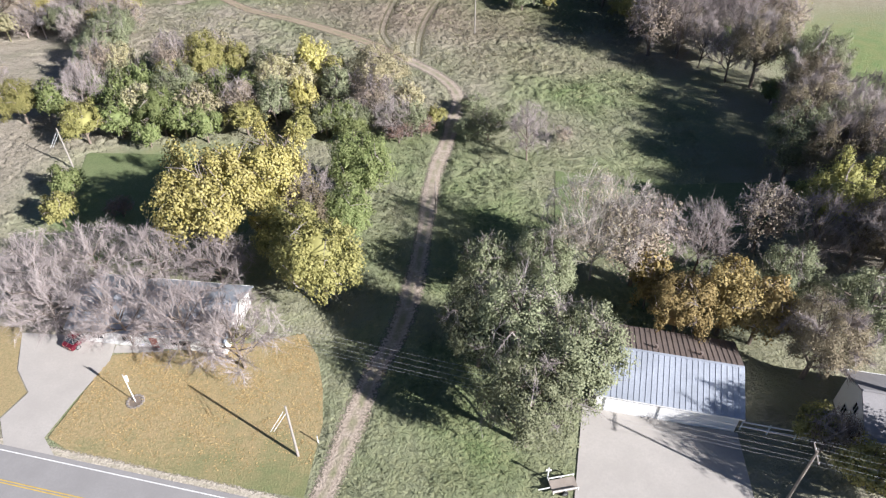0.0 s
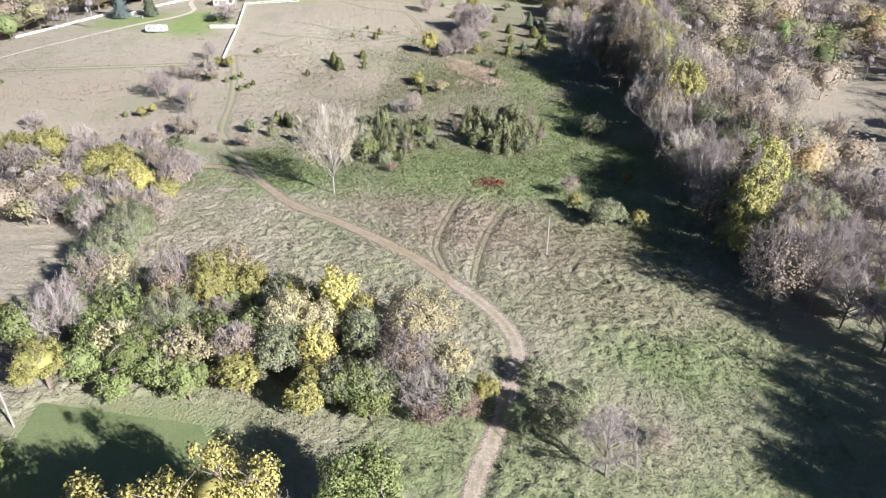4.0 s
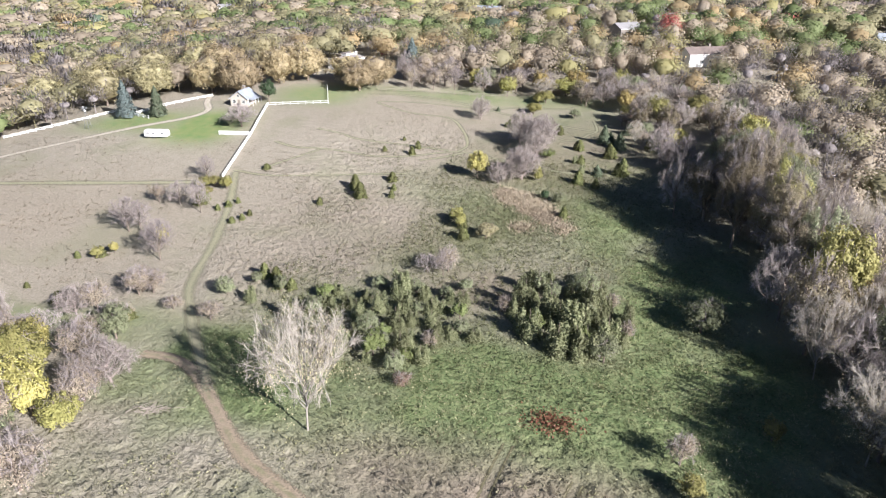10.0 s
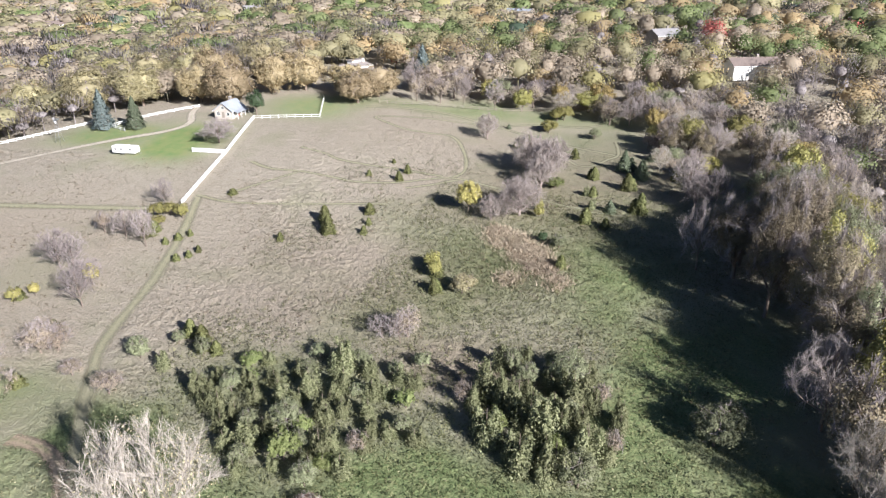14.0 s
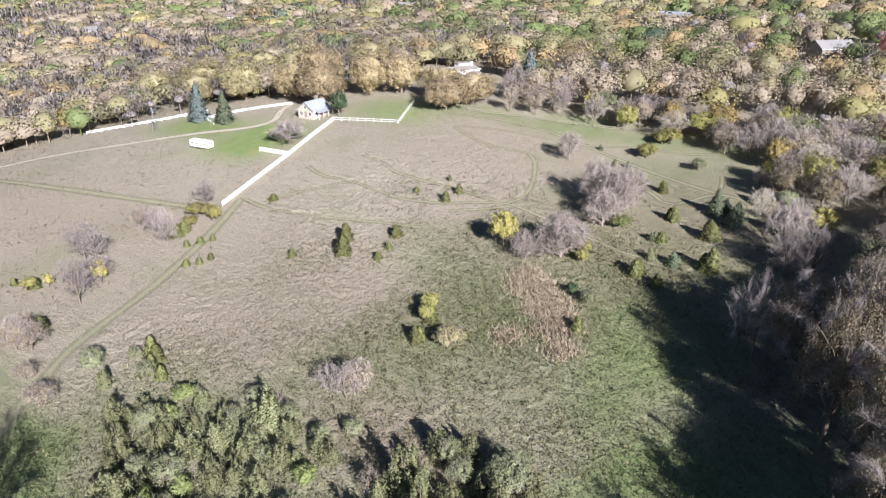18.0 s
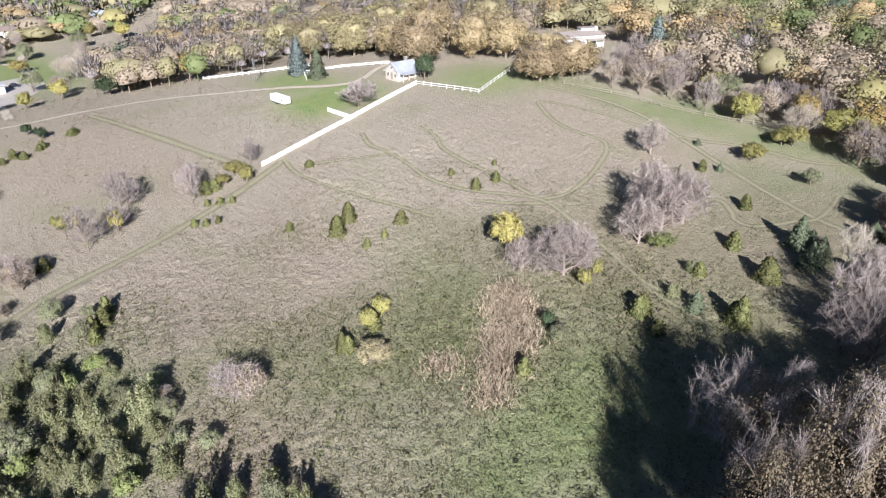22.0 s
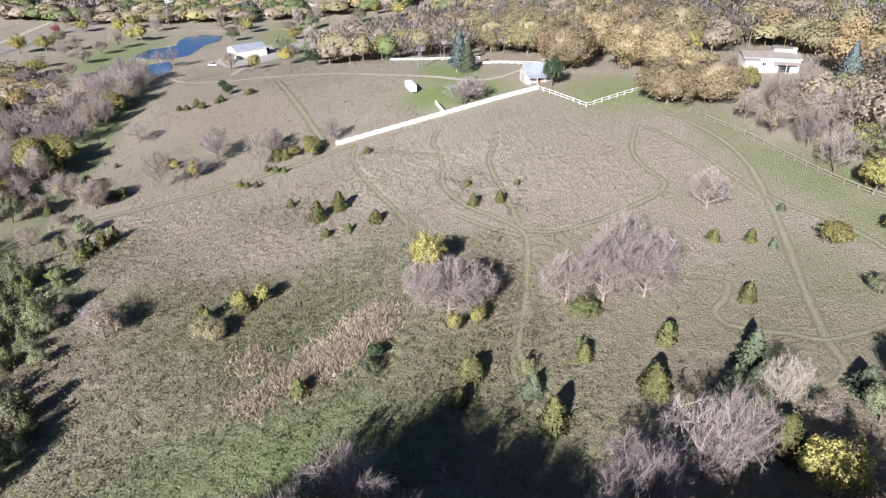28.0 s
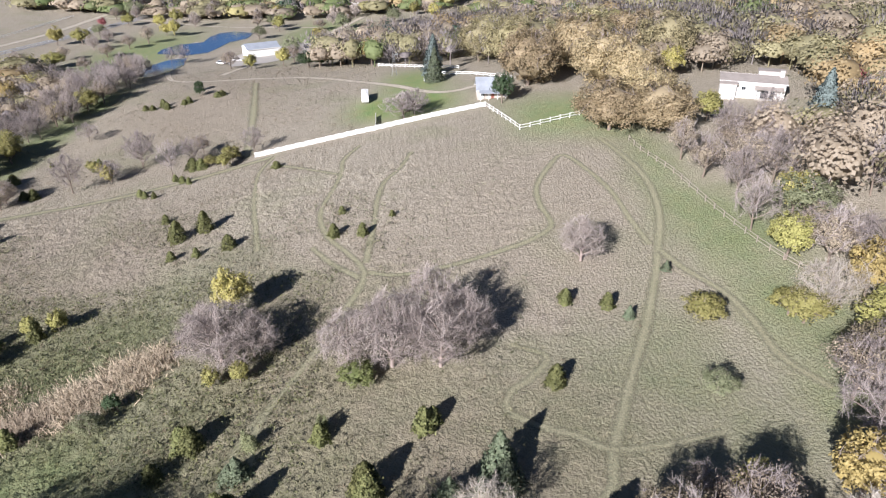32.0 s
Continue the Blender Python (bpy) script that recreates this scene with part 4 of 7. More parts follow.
# near the road
TREES += [
    ("willow", 9.4, 41.8, 14.6, 6.0),
    ("willow", 6.3, 65.1, 11.2, 4.0),
    ("willow", 13.6, 63.8, 13.4, 5.0),
    ("orange", 27.4, 62.4, 10.3, 3.0),
    ("orange", 29.7, 57.2, 11.5, 4.5),
    ("orange", 35.7, 57.6, 12.6, 5.0),
    ("orange", 39.3, 56.0, 11.5, 4.0),
    ("brownleaf", 43.7, 50.4, 13.2, 5.5),
    ("bare", 36.0, 69.0, 13.4, 5.0),
    ("tanleaf", 46.4, 73.8, 12.6, 5.0),
    ("bare", 51.9, 69.8, 13.4, 5.5),
    ("bare", 57.5, 68.4, 13.4, 5.0),
    ("willow", 51.9, 55.7, 12.3, 5.5),
    ("willow", 44.8, 62.0, 11.2, 4.5),
    ("willow", 62.0, 80.1, 10.1, 5.0),
    ("bare", 70.9, 87.5, 11.0, 5.0),
    ("bare", 67.8, 143.6, 14.6, 7.0),
    ("bare", 60.5, 148.7, 13.4, 6.0),
    ("tanleaf", 78.2, 144.5, 12.6, 6.0),
    ("bare", 77.6, 121.6, 12.2, 5.0),
    ("bare", 76.4, 101.7, 11.0, 5.0),
    ("green", 67.0, 112.0, 6.6, 4.0),
    ("green", 70.3, 109.7, 5.5, 3.0),
    ("green", 66.5, 118.9, 5.5, 3.0),
]
# near the road
TREES += [
    ("tanleaf", 41.4, 40.4, 6.9, 3.0),
    ("yellow", 43.3, 36.3, 6.6, 3.5),
    ("olive", 40.6, 41.8, 5.5, 2.5),
]
# hedge wood
TREES += [
    ("bare", -66.4, 116.7, 12.2, 5.0),
    ("olive", -63.5, 107.0, 8.8, 4.5),
    ("green", -57.9, 108.8, 7.7, 4.0),
    ("green", -50.2, 109.6, 9.9, 5.0),
    ("willow", -49.1, 118.3, 11.2, 5.0),
    ("willow", -70.0, 138.3, 12.3, 6.0),
    ("willow", -72.5, 150.0, 11.2, 5.0),
    ("tanleaf", -67.9, 128.4, 11.5, 4.0),
    ("tanleaf", -52.3, 126.3, 13.8, 4.5),
    ("olive", -46.2, 126.9, 13.2, 4.5),
    ("paleleaf", -46.6, 136.0, 10.0, 4.0),
    ("paleleaf", -30.4, 118.8, 12.0, 5.0),
    ("yellow", -24.1, 125.0, 13.2, 4.0),
    ("yellow", -24.7, 113.7, 9.9, 3.0),
    ("willow", -18.7, 118.4, 10.1, 4.0),
    ("paleleaf", -10.8, 121.1, 13.0, 6.5),
    ("tanleaf", -11.5, 113.9, 10.3, 4.5),
    ("tanleaf", -36.4, 112.4, 10.3, 4.0),
    ("willow", -29.8, 111.8, 10.1, 4.0),
    ("green", -35.5, 118.0, 8.8, 4.0),
    ("olive", -24.1, 105.1, 6.6, 3.0),
    ("willow", -20.1, 107.9, 7.8, 3.5),
    ("green", -15.2, 105.6, 6.6, 3.0),
    ("green", -41.7, 106.7, 7.7, 3.5),
]
# hedge wood
TREES += [
    ("green", -51.9, 105.6, 5.5, 3.0),
    ("redbrown", -2.7, 107.6, 5.0, 3.0),
    ("redbrown", -6.7, 105.5, 5.0, 3.0),
    ("olive", 0.2, 111.4, 4.4, 2.2),
    ("green", -57.1, 120.5, 9.9, 4.0),
    ("willow", 9.5, 106.3, 6.7, 4.0),
    ("willow", 5.4, 106.4, 4.5, 2.5),
    ("willow", 13.6, 111.8, 4.5, 2.5),
    ("willow", 7.4, 116.0, 4.5, 3.0),
    ("tanleaf", 23.1, 105.3, 3.4, 2.0),
]
# west thicket
TREES += [
    ("yellow", -98.0, 168.3, 8.8, 4.0),
    ("olive", -125.1, 199.4, 8.8, 4.0),
    ("tanleaf", -124.7, 185.9, 9.2, 5.0),
    ("olive", -97.0, 185.2, 9.9, 5.0),
    ("yellow", -84.3, 173.8, 8.8, 3.5),
    ("tanleaf", -79.2, 179.0, 9.2, 4.0),
    ("tanleaf", -109.7, 171.1, 8.0, 4.0),
    ("tanleaf", -92.6, 168.6, 8.0, 4.0),
    ("willow", -82.3, 163.4, 7.8, 4.0),
    ("olive", -99.5, 181.2, 9.9, 5.0),
    ("tanleaf", -88.2, 189.1, 9.2, 4.0),
    ("tanleaf", -78.2, 177.1, 8.0, 4.0),
    ("tanleaf", -73.5, 159.1, 9.2, 5.0),
    ("willow", -72.2, 148.0, 11.2, 5.0),
    ("tanleaf", -82.7, 162.7, 9.2, 4.0),
    ("willow", -87.1, 198.1, 7.8, 4.0),
    ("olive", -116.4, 197.2, 7.7, 4.0),
    ("cedar", -108.7, 208.9, 2.8, 2.0),
    ("tanleaf", -93.2, 215.7, 6.9, 3.5),
    ("bare", -97.9, 229.8, 11.0, 4.5),
    ("yellow", -101.9, 237.3, 5.5, 1.8),
    ("bare", -114.4, 241.6, 9.8, 5.0),
    ("bare", -101.1, 254.1, 9.8, 3.5),
    ("tanleaf", -115.8, 257.8, 5.8, 2.5),
]
# west thicket
TREES += [
    ("olive", -100.6, 268.0, 4.4, 2.0),
    ("cedar", -113.3, 229.1, 2.8, 1.5),
    ("cedar", -118.7, 227.5, 1.8, 1.0),
    ("cedar", -120.5, 213.2, 1.4, 0.8),
    ("cedar", -93.5, 260.8, 1.8, 0.9),
    ("cedar", -87.0, 254.5, 1.8, 0.9),
    ("willow", -74.5, 217.7, 4.5, 2.2),
    ("cedar", -68.9, 225.4, 3.7, 1.6),
    ("cedar", -63.7, 221.7, 3.7, 1.5),
    ("tanleaf", -82.2, 210.0, 3.4, 2.5),
]
# giant bare tree and east woods edge
TREES += [
    ("pale", -39.4, 178.1, 22.5, 9.2),
    ("pale", 39.5, 207.4, 17.0, 5.9),
    ("pale", 58.9, 250.5, 18.0, 7.6),
    ("pale", 47.7, 213.0, 16.0, 5.9),
    ("pale", 53.6, 200.9, 15.0, 4.3),
    ("tanleaf", 69.3, 230.1, 16.1, 6.0),
    ("pale", 79.3, 230.9, 15.0, 3.8),
    ("tanleaf", 86.4, 218.6, 9.2, 3.5),
    ("willow", 58.6, 175.2, 13.4, 7.0),
    ("tanleaf", 71.5, 177.7, 13.8, 6.0),
    ("tanleaf", 74.0, 169.9, 13.8, 5.0),
    ("bare", 62.8, 152.4, 13.4, 6.0),
    ("bare", 57.2, 135.3, 12.2, 5.0),
    ("green", 63.1, 137.4, 8.8, 4.0),
    ("olive", 29.1, 189.6, 4.4, 1.8),
    ("willow", 24.3, 220.4, 6.7, 3.5),
    ("willow", 22.3, 168.1, 6.7, 4.0),
    ("tanleaf", 15.2, 181.5, 5.8, 2.5),
    ("olive", 15.8, 175.0, 4.4, 2.0),
    ("tanleaf", 20.1, 171.0, 3.4, 2.0),
    ("olive", 29.0, 168.5, 4.4, 2.0),
]
# shrub thicket (plantation)
TREES += [
    ("bush", -39.3, 215.1, 5.2, 2.4),
    ("bush", -42.6, 211.2, 5.2, 2.4),
    ("bush", -48.8, 213.3, 5.2, 2.2),
    ("bush", -33.6, 216.2, 5.2, 2.2),
    ("bush", -28.5, 215.4, 4.2, 2.0),
    ("bush", -34.2, 209.7, 5.2, 2.3),
    ("willow", -38.4, 205.9, 5.5, 2.5),
    ("bush", -41.8, 201.1, 5.2, 2.3),
    ("green", -35.7, 199.7, 5.5, 2.6),
    ("bush", -31.2, 201.9, 5.2, 2.3),
    ("bush", -26.7, 199.1, 4.2, 2.1),
    ("willow", -30.6, 195.9, 4.4, 2.0),
    ("bush", -50.5, 206.5, 5.2, 2.3),
    ("bush", -56.6, 210.0, 5.2, 2.0),
    ("bush", -25.0, 204.6, 4.2, 1.8),
    ("redbrown", -28.2, 191.9, 3.0, 2.0),
    ("bush", -10.4, 219.6, 8.4, 2.9),
    ("bush", -5.3, 216.1, 8.4, 2.9),
    ("bush", -0.7, 212.8, 8.4, 3.1),
    ("bush", 2.4, 220.7, 7.4, 2.8),
    ("bush", -3.3, 205.7, 7.4, 2.9),
    ("bush", 1.6, 205.6, 7.4, 2.8),
    ("bush", 5.4, 210.2, 7.4, 2.8),
    ("bush", -8.7, 209.6, 7.4, 2.8),
]
# shrub thicket (plantation)
TREES += [
    ("willow", 4.8, 205.2, 5.6, 3.0),
    ("willow", 1.2, 226.7, 6.6, 3.5),
    ("willow", 22.7, 218.4, 6.7, 4.0),
    ("bush", -67.4, 214.9, 4.2, 1.7),
    ("willow", -62.6, 219.9, 4.4, 1.6),
    ("willow", -69.5, 222.5, 3.3, 1.3),
    ("willow", -73.7, 217.1, 3.4, 1.8),
    ("tanleaf", -72.1, 207.2, 4.6, 3.0),
    ("tanleaf", -93.1, 214.3, 6.9, 4.0),
    ("cedar", -89.3, 205.4, 2.8, 1.6),
    ("tanleaf", -98.2, 207.4, 6.9, 4.0),
    ("bare", -33.3, 232.3, 4.9, 3.0),
    ("tanleaf", -29.6, 235.0, 4.6, 2.4),
    ("olive", -30.3, 255.5, 4.4, 1.6),
    ("cedar", -28.3, 250.3, 2.8, 1.6),
    ("paleleaf", -22.1, 252.2, 4.0, 2.0),
]
# hill
TREES += [
    ("cedar", -60.8, 268.9, 4.6, 2.2),
    ("cedar", -63.8, 273.6, 4.6, 2.0),
    ("cedar", -70.5, 263.1, 2.2, 1.1),
    ("cedar", -52.3, 270.4, 2.2, 1.2),
    ("cedar", -52.9, 275.0, 2.0, 1.0),
    ("cedar", -54.9, 280.7, 2.9, 1.8),
    ("cedar", -89.9, 250.1, 1.8, 1.2),
    ("cedar", -97.2, 256.2, 1.8, 1.0),
    ("cedar", -63.3, 301.6, 1.7, 1.0),
    ("cedar", -54.2, 301.0, 2.8, 1.4),
    ("cedar", -53.6, 306.5, 2.6, 1.3),
    ("cedar", -59.6, 311.8, 1.5, 0.8),
    ("cedar", -27.8, 339.8, 2.8, 1.2),
    ("cedar", -26.0, 345.8, 2.8, 1.3),
    ("spruce", -23.1, 348.4, 2.2, 1.1),
    ("spruce", -34.4, 357.3, 1.8, 1.1),
    ("olive", -20.9, 358.2, 4.6, 3.3),
    ("cedar", -9.7, 335.3, 3.2, 1.6),
    ("cedar", -2.5, 318.0, 3.7, 1.7),
    ("cedar", -1.8, 305.5, 2.8, 1.5),
    ("cedar", 6.8, 311.7, 4.6, 2.3),
    ("spruce", 5.2, 326.4, 6.4, 2.8),
    ("spruce", 9.9, 320.7, 4.8, 2.6),
    ("spruce", 10.2, 324.0, 4.8, 2.4),
]
# hill
TREES += [
    ("spruce", 3.1, 296.6, 3.2, 2.0),
    ("cedar", 10.4, 296.8, 5.5, 2.0),
    ("cedar", -2.1, 289.7, 3.7, 2.0),
    ("cedar", 2.7, 286.7, 2.8, 1.5),
    ("olive", -14.2, 292.8, 3.9, 1.4),
    ("olive", -13.5, 289.0, 3.9, 1.4),
    ("olive", -32.6, 259.0, 3.7, 1.3),
    ("paleleaf", -23.0, 250.8, 4.5, 2.4),
    ("bare", -29.5, 231.6, 6.1, 2.8),
    ("bush", -36.9, 222.0, 6.3, 2.9),
    ("bush", -36.1, 220.7, 6.3, 2.8),
    ("cedar", -65.4, 223.9, 3.7, 1.8),
    ("cedar", -60.6, 221.2, 2.8, 1.4),
    ("yellow", -31.2, 287.8, 9.2, 3.5),
    ("haze", -18.3, 289.2, 11.0, 6.4),
    ("haze", -19.6, 293.6, 8.6, 4.2),
    ("haze", -24.6, 285.2, 7.0, 3.4),
    ("haze", -15.2, 313.6, 12.6, 6.0),
    ("haze", -15.9, 307.6, 9.8, 4.8),
    ("haze", -14.6, 320.3, 11.6, 5.4),
    ("haze", -22.0, 319.2, 12.4, 5.2),
    ("haze", -19.5, 324.4, 10.0, 4.2),
    ("green", -12.3, 308.9, 3.3, 3.0),
    ("haze", -39.1, 344.4, 9.1, 4.3),
    ("bare", 21.8, 310.1, 11.0, 5.5),
]
# hill
TREES += [
    ("pale", 14.9, 324.0, 9.0, 3.8),
    ("cedar", 20.4, 321.0, 5.5, 3.0),
    ("yellow", 27.1, 321.8, 7.7, 4.0),
    ("tanleaf", 17.7, 327.7, 4.6, 2.2),
    ("spruce", 13.7, 336.9, 4.0, 3.0),
    ("willow", -5.4, 354.6, 3.8, 2.6),
    ("bare", 23.3, 301.1, 9.8, 4.5),
    ("willow", -6.7, 275.1, 3.4, 2.0),
]
# north-east fence line
TREES += [
    ("pale", -17.8, 374.0, 9.5, 5.9),
    ("tanleaf", -1.7, 369.0, 9.2, 4.5),
    ("olive", -33.4, 375.8, 8.8, 4.0),
    ("bare", -43.1, 374.4, 11.0, 4.5),
    ("yellow", -46.8, 383.0, 8.8, 4.0),
    ("olive", -17.5, 371.1, 5.5, 4.0),
    ("olive", -19.7, 370.0, 4.4, 3.0),
    ("olive", -92.1, 384.2, 7.7, 3.4),
    ("yellow", 13.0, 351.1, 6.6, 3.0),
    ("orange", 13.1, 361.3, 9.2, 4.0),
    ("tanleaf", 11.5, 346.0, 5.8, 2.5),
    ("orange", -20.3, 380.6, 10.3, 4.0),
    ("tanleaf", -63.5, 373.3, 9.2, 4.0),
    ("bare", -78.8, 383.6, 9.8, 4.0),
    ("tanleaf", -72.1, 371.7, 9.2, 3.5),
    ("bare", -55.3, 376.6, 9.8, 4.0),
    ("bare", -80.2, 392.6, 11.0, 4.0),
    ("tanleaf", -30.1, 380.8, 10.3, 4.5),
    ("bare", -49.4, 398.0, 11.0, 5.0),
    ("bluespruce", -80.2, 404.1, 14.0, 5.2),
    ("green", -93.5, 385.5, 5.5, 3.2),
    ("bare", -87.1, 419.4, 11.0, 5.0),
    ("red", -98.4, 420.8, 9.0, 3.3),
]
# hill top yard
TREES += [
    ("oliveoak", -165.5, 371.0, 18.5, 10.5),
    ("orangeoak", -150.5, 351.5, 16.5, 8.6),
    ("oliveoak", -206.0, 356.0, 17.0, 10.5),
    ("oliveoak", -190.0, 338.0, 15.0, 8.6),
    ("orangeoak", -118.0, 373.0, 17.0, 8.8),
    ("oliveoak", -222.0, 343.0, 15.5, 9.4),
    ("orangeoak", -176.0, 388.0, 17.5, 10.0),
    ("oliveoak", -148.0, 392.0, 18.0, 10.0),
    ("orangeoak", -136.2, 348.4, 18.0, 9.8),
    ("orangeoak", -152.8, 366.1, 19.2, 10.6),
    ("orangeoak", -128.3, 367.3, 18.0, 9.0),
    ("oliveoak", -173.7, 347.7, 16.8, 9.5),
    ("orangeoak", -91.3, 361.3, 13.2, 8.4),
    ("orangeoak", -87.1, 371.5, 13.2, 8.4),
    ("orangeoak", -100.3, 373.1, 13.2, 7.8),
    ("oliveoak", -271.2, 349.5, 14.4, 7.8),
    ("haze", -255.6, 318.6, 12.6, 7.8),
    ("haze", -239.4, 303.5, 11.2, 6.7),
    ("tanleaf", -204.4, 320.5, 10.3, 6.0),
    ("tanleaf", -228.7, 285.1, 10.3, 6.0),
    ("darkgreen", -120.1, 339.2, 9.0, 3.6),
    ("oliveoak", -180.0, 353.2, 16.8, 11.2),
    ("oliveoak", -193.0, 377.5, 16.8, 9.0),
    ("bluespruce", -169.1, 321.0, 13.5, 4.6),
    ("spruce", -156.1, 321.3, 11.0, 3.8),
    ("bare", -120.1, 315.4, 7.3, 5.0),
    ("orange", -210.3, 297.0, 11.5, 4.0),
    ("darkgreen", -220.9, 270.4, 7.0, 5.5),
    ("pale", -285.9, 268.7, 11.0, 5.4),
    ("pale", -294.6, 279.2, 12.0, 4.3),
    ("yellow", -131.8, 388.7, 9.9, 4.0),
    ("olive", -230.3, 244.1, 6.6, 3.2),
]
# hill top yard
TREES += [
    ("darkgreen", -177.7, 238.4, 4.0, 2.0),
    ("cedar", -169.9, 237.0, 2.3, 1.6),
    ("cedar", -174.1, 246.0, 1.8, 2.0),
    ("cedar", -168.0, 228.9, 2.8, 1.6),
    ("cedar", -166.3, 223.3, 1.8, 1.5),
    ("cedar", -96.3, 220.8, 2.8, 1.8),
    ("olive", -113.6, 228.2, 3.3, 1.8),
    ("yellow", -111.1, 230.9, 3.3, 1.2),
    ("bare", -111.6, 242.5, 8.5, 4.5),
    ("bare", -102.9, 237.6, 6.1, 4.0),
    ("bare", -109.0, 257.1, 7.3, 4.0),
    ("olive", -104.8, 268.8, 3.9, 2.2),
    ("cedar", -103.7, 260.9, 2.8, 2.0),
    ("bare", -109.7, 273.3, 7.3, 3.5),
    ("tanleaf", -90.6, 215.6, 5.8, 4.0),
    ("bare", -139.9, 215.2, 6.1, 4.0),
    ("cedar", -95.3, 258.6, 1.8, 1.2),
    ("cedar", -87.9, 252.0, 1.8, 1.1),
    ("olive", -31.4, 259.3, 4.4, 1.4),
    ("cedar", -29.8, 256.3, 3.7, 1.6),
    ("cedar", -28.7, 249.5, 3.7, 1.3),
    ("paleleaf", -22.9, 252.1, 4.0, 2.0),
    ("tanleaf", -28.8, 233.6, 6.9, 3.0),
    ("darkgreen", -10.6, 276.6, 3.0, 1.3),
]
# hill top yard
TREES += [
    ("cedar", -5.1, 265.5, 3.2, 1.6),
    ("spruce", 7.1, 327.0, 4.0, 2.6),
    ("cedar", 7.4, 311.9, 3.7, 2.2),
    ("bush", -1.5, 297.2, 3.2, 1.5),
    ("spruce", 3.4, 295.8, 2.4, 1.6),
    ("cedar", 9.1, 297.4, 3.7, 2.0),
    ("cedar", -2.2, 288.7, 3.7, 1.8),
    ("cedar", -3.5, 319.1, 2.8, 1.4),
    ("bush", -3.7, 305.5, 3.2, 1.2),
    ("cedar", -9.4, 335.0, 2.8, 1.4),
    ("cedar", -28.9, 339.7, 1.8, 1.1),
    ("brownleaf", 29.6, 269.4, 18.5, 7.5),
    ("brownleaf", 31.5, 275.7, 15.0, 6.0),
    ("bare", 22.5, 271.1, 15.9, 5.5),
    ("olive", 36.8, 281.6, 14.3, 5.5),
    ("bare", 27.6, 299.9, 12.2, 5.0),
    ("bare", 22.4, 313.0, 12.2, 5.0),
]

for kind, tx, ty, tall, wide in TREES:
    plant(kind, tx, ty, tall, wide)

# ---- buildings ----
def turned(bm):
    bmesh.ops.rotate(bm, cent=(0, 0, 0), matrix=Matrix.Rotation(radians(90), 3, "Z"), verts=bm.verts)
    return bm


def slab(p0, p1, x0, x1, thick):
    """A sloping roof slab from p0 to p1 (y, z), x0 to x1 along the ridge."""
    bm = bmesh.new()
    (ya, za), (yb, zb) = p0, p1
    low = [bm.verts.new(v) for v in ((x0, ya, za), (x1, ya, za), (x1, yb, zb), (x0, yb, zb))]
    top = [bm.verts.new((v.co.x, v.co.y, v.co.z + thick)) for v in low]
    bm.faces.new(low[::-1]), bm.faces.new(top)
    for i in range(4):
        j = (i + 1) % 4
        bm.faces.new((low[i], low[j], top[j], top[i]))
    return bm


def window(parent, x, y, z, w, h, face):
    """A framed pane on a wall; face: 's', 'n' (along x) or 'w', 'e' (along y)."""
    d = {"s": (0, -1), "n": (0, 1), "w": (-1, 0), "e": (1, 0)}[face]
    m = Matrix.Translation((x, y, z)) @ Matrix.Rotation(math.atan2(d[1], d[0]) + math.pi / 2, 4, "Z")
    bm = bmesh.new()
    for a, b in (((-w / 2 - 0.1, -h / 2 - 0.1), (w / 2 + 0.1, -h / 2)), ((-w / 2 - 0.1, h / 2), (w / 2 + 0.1, h / 2 + 0.1)), ((-w / 2 - 0.1, -h / 2), (-w / 2, h / 2)), ((w / 2, -h / 2), (w / 2 + 0.1, h / 2)), ((-0.03, -h / 2), (0.03, h / 2))):
        box(a[0], -0.06, a[1], b[0], 0.02, b[1], 0, bm)
    bm.transform(m)
    ob = part("window", bm, white_paint, parent)
    pane = box(-w / 2, -0.025, -h / 2, w / 2, 0.01, h / 2)
    pane.transform(m)
    part("pane", pane, glass_mat, ob, "dark window pane")
    return ob


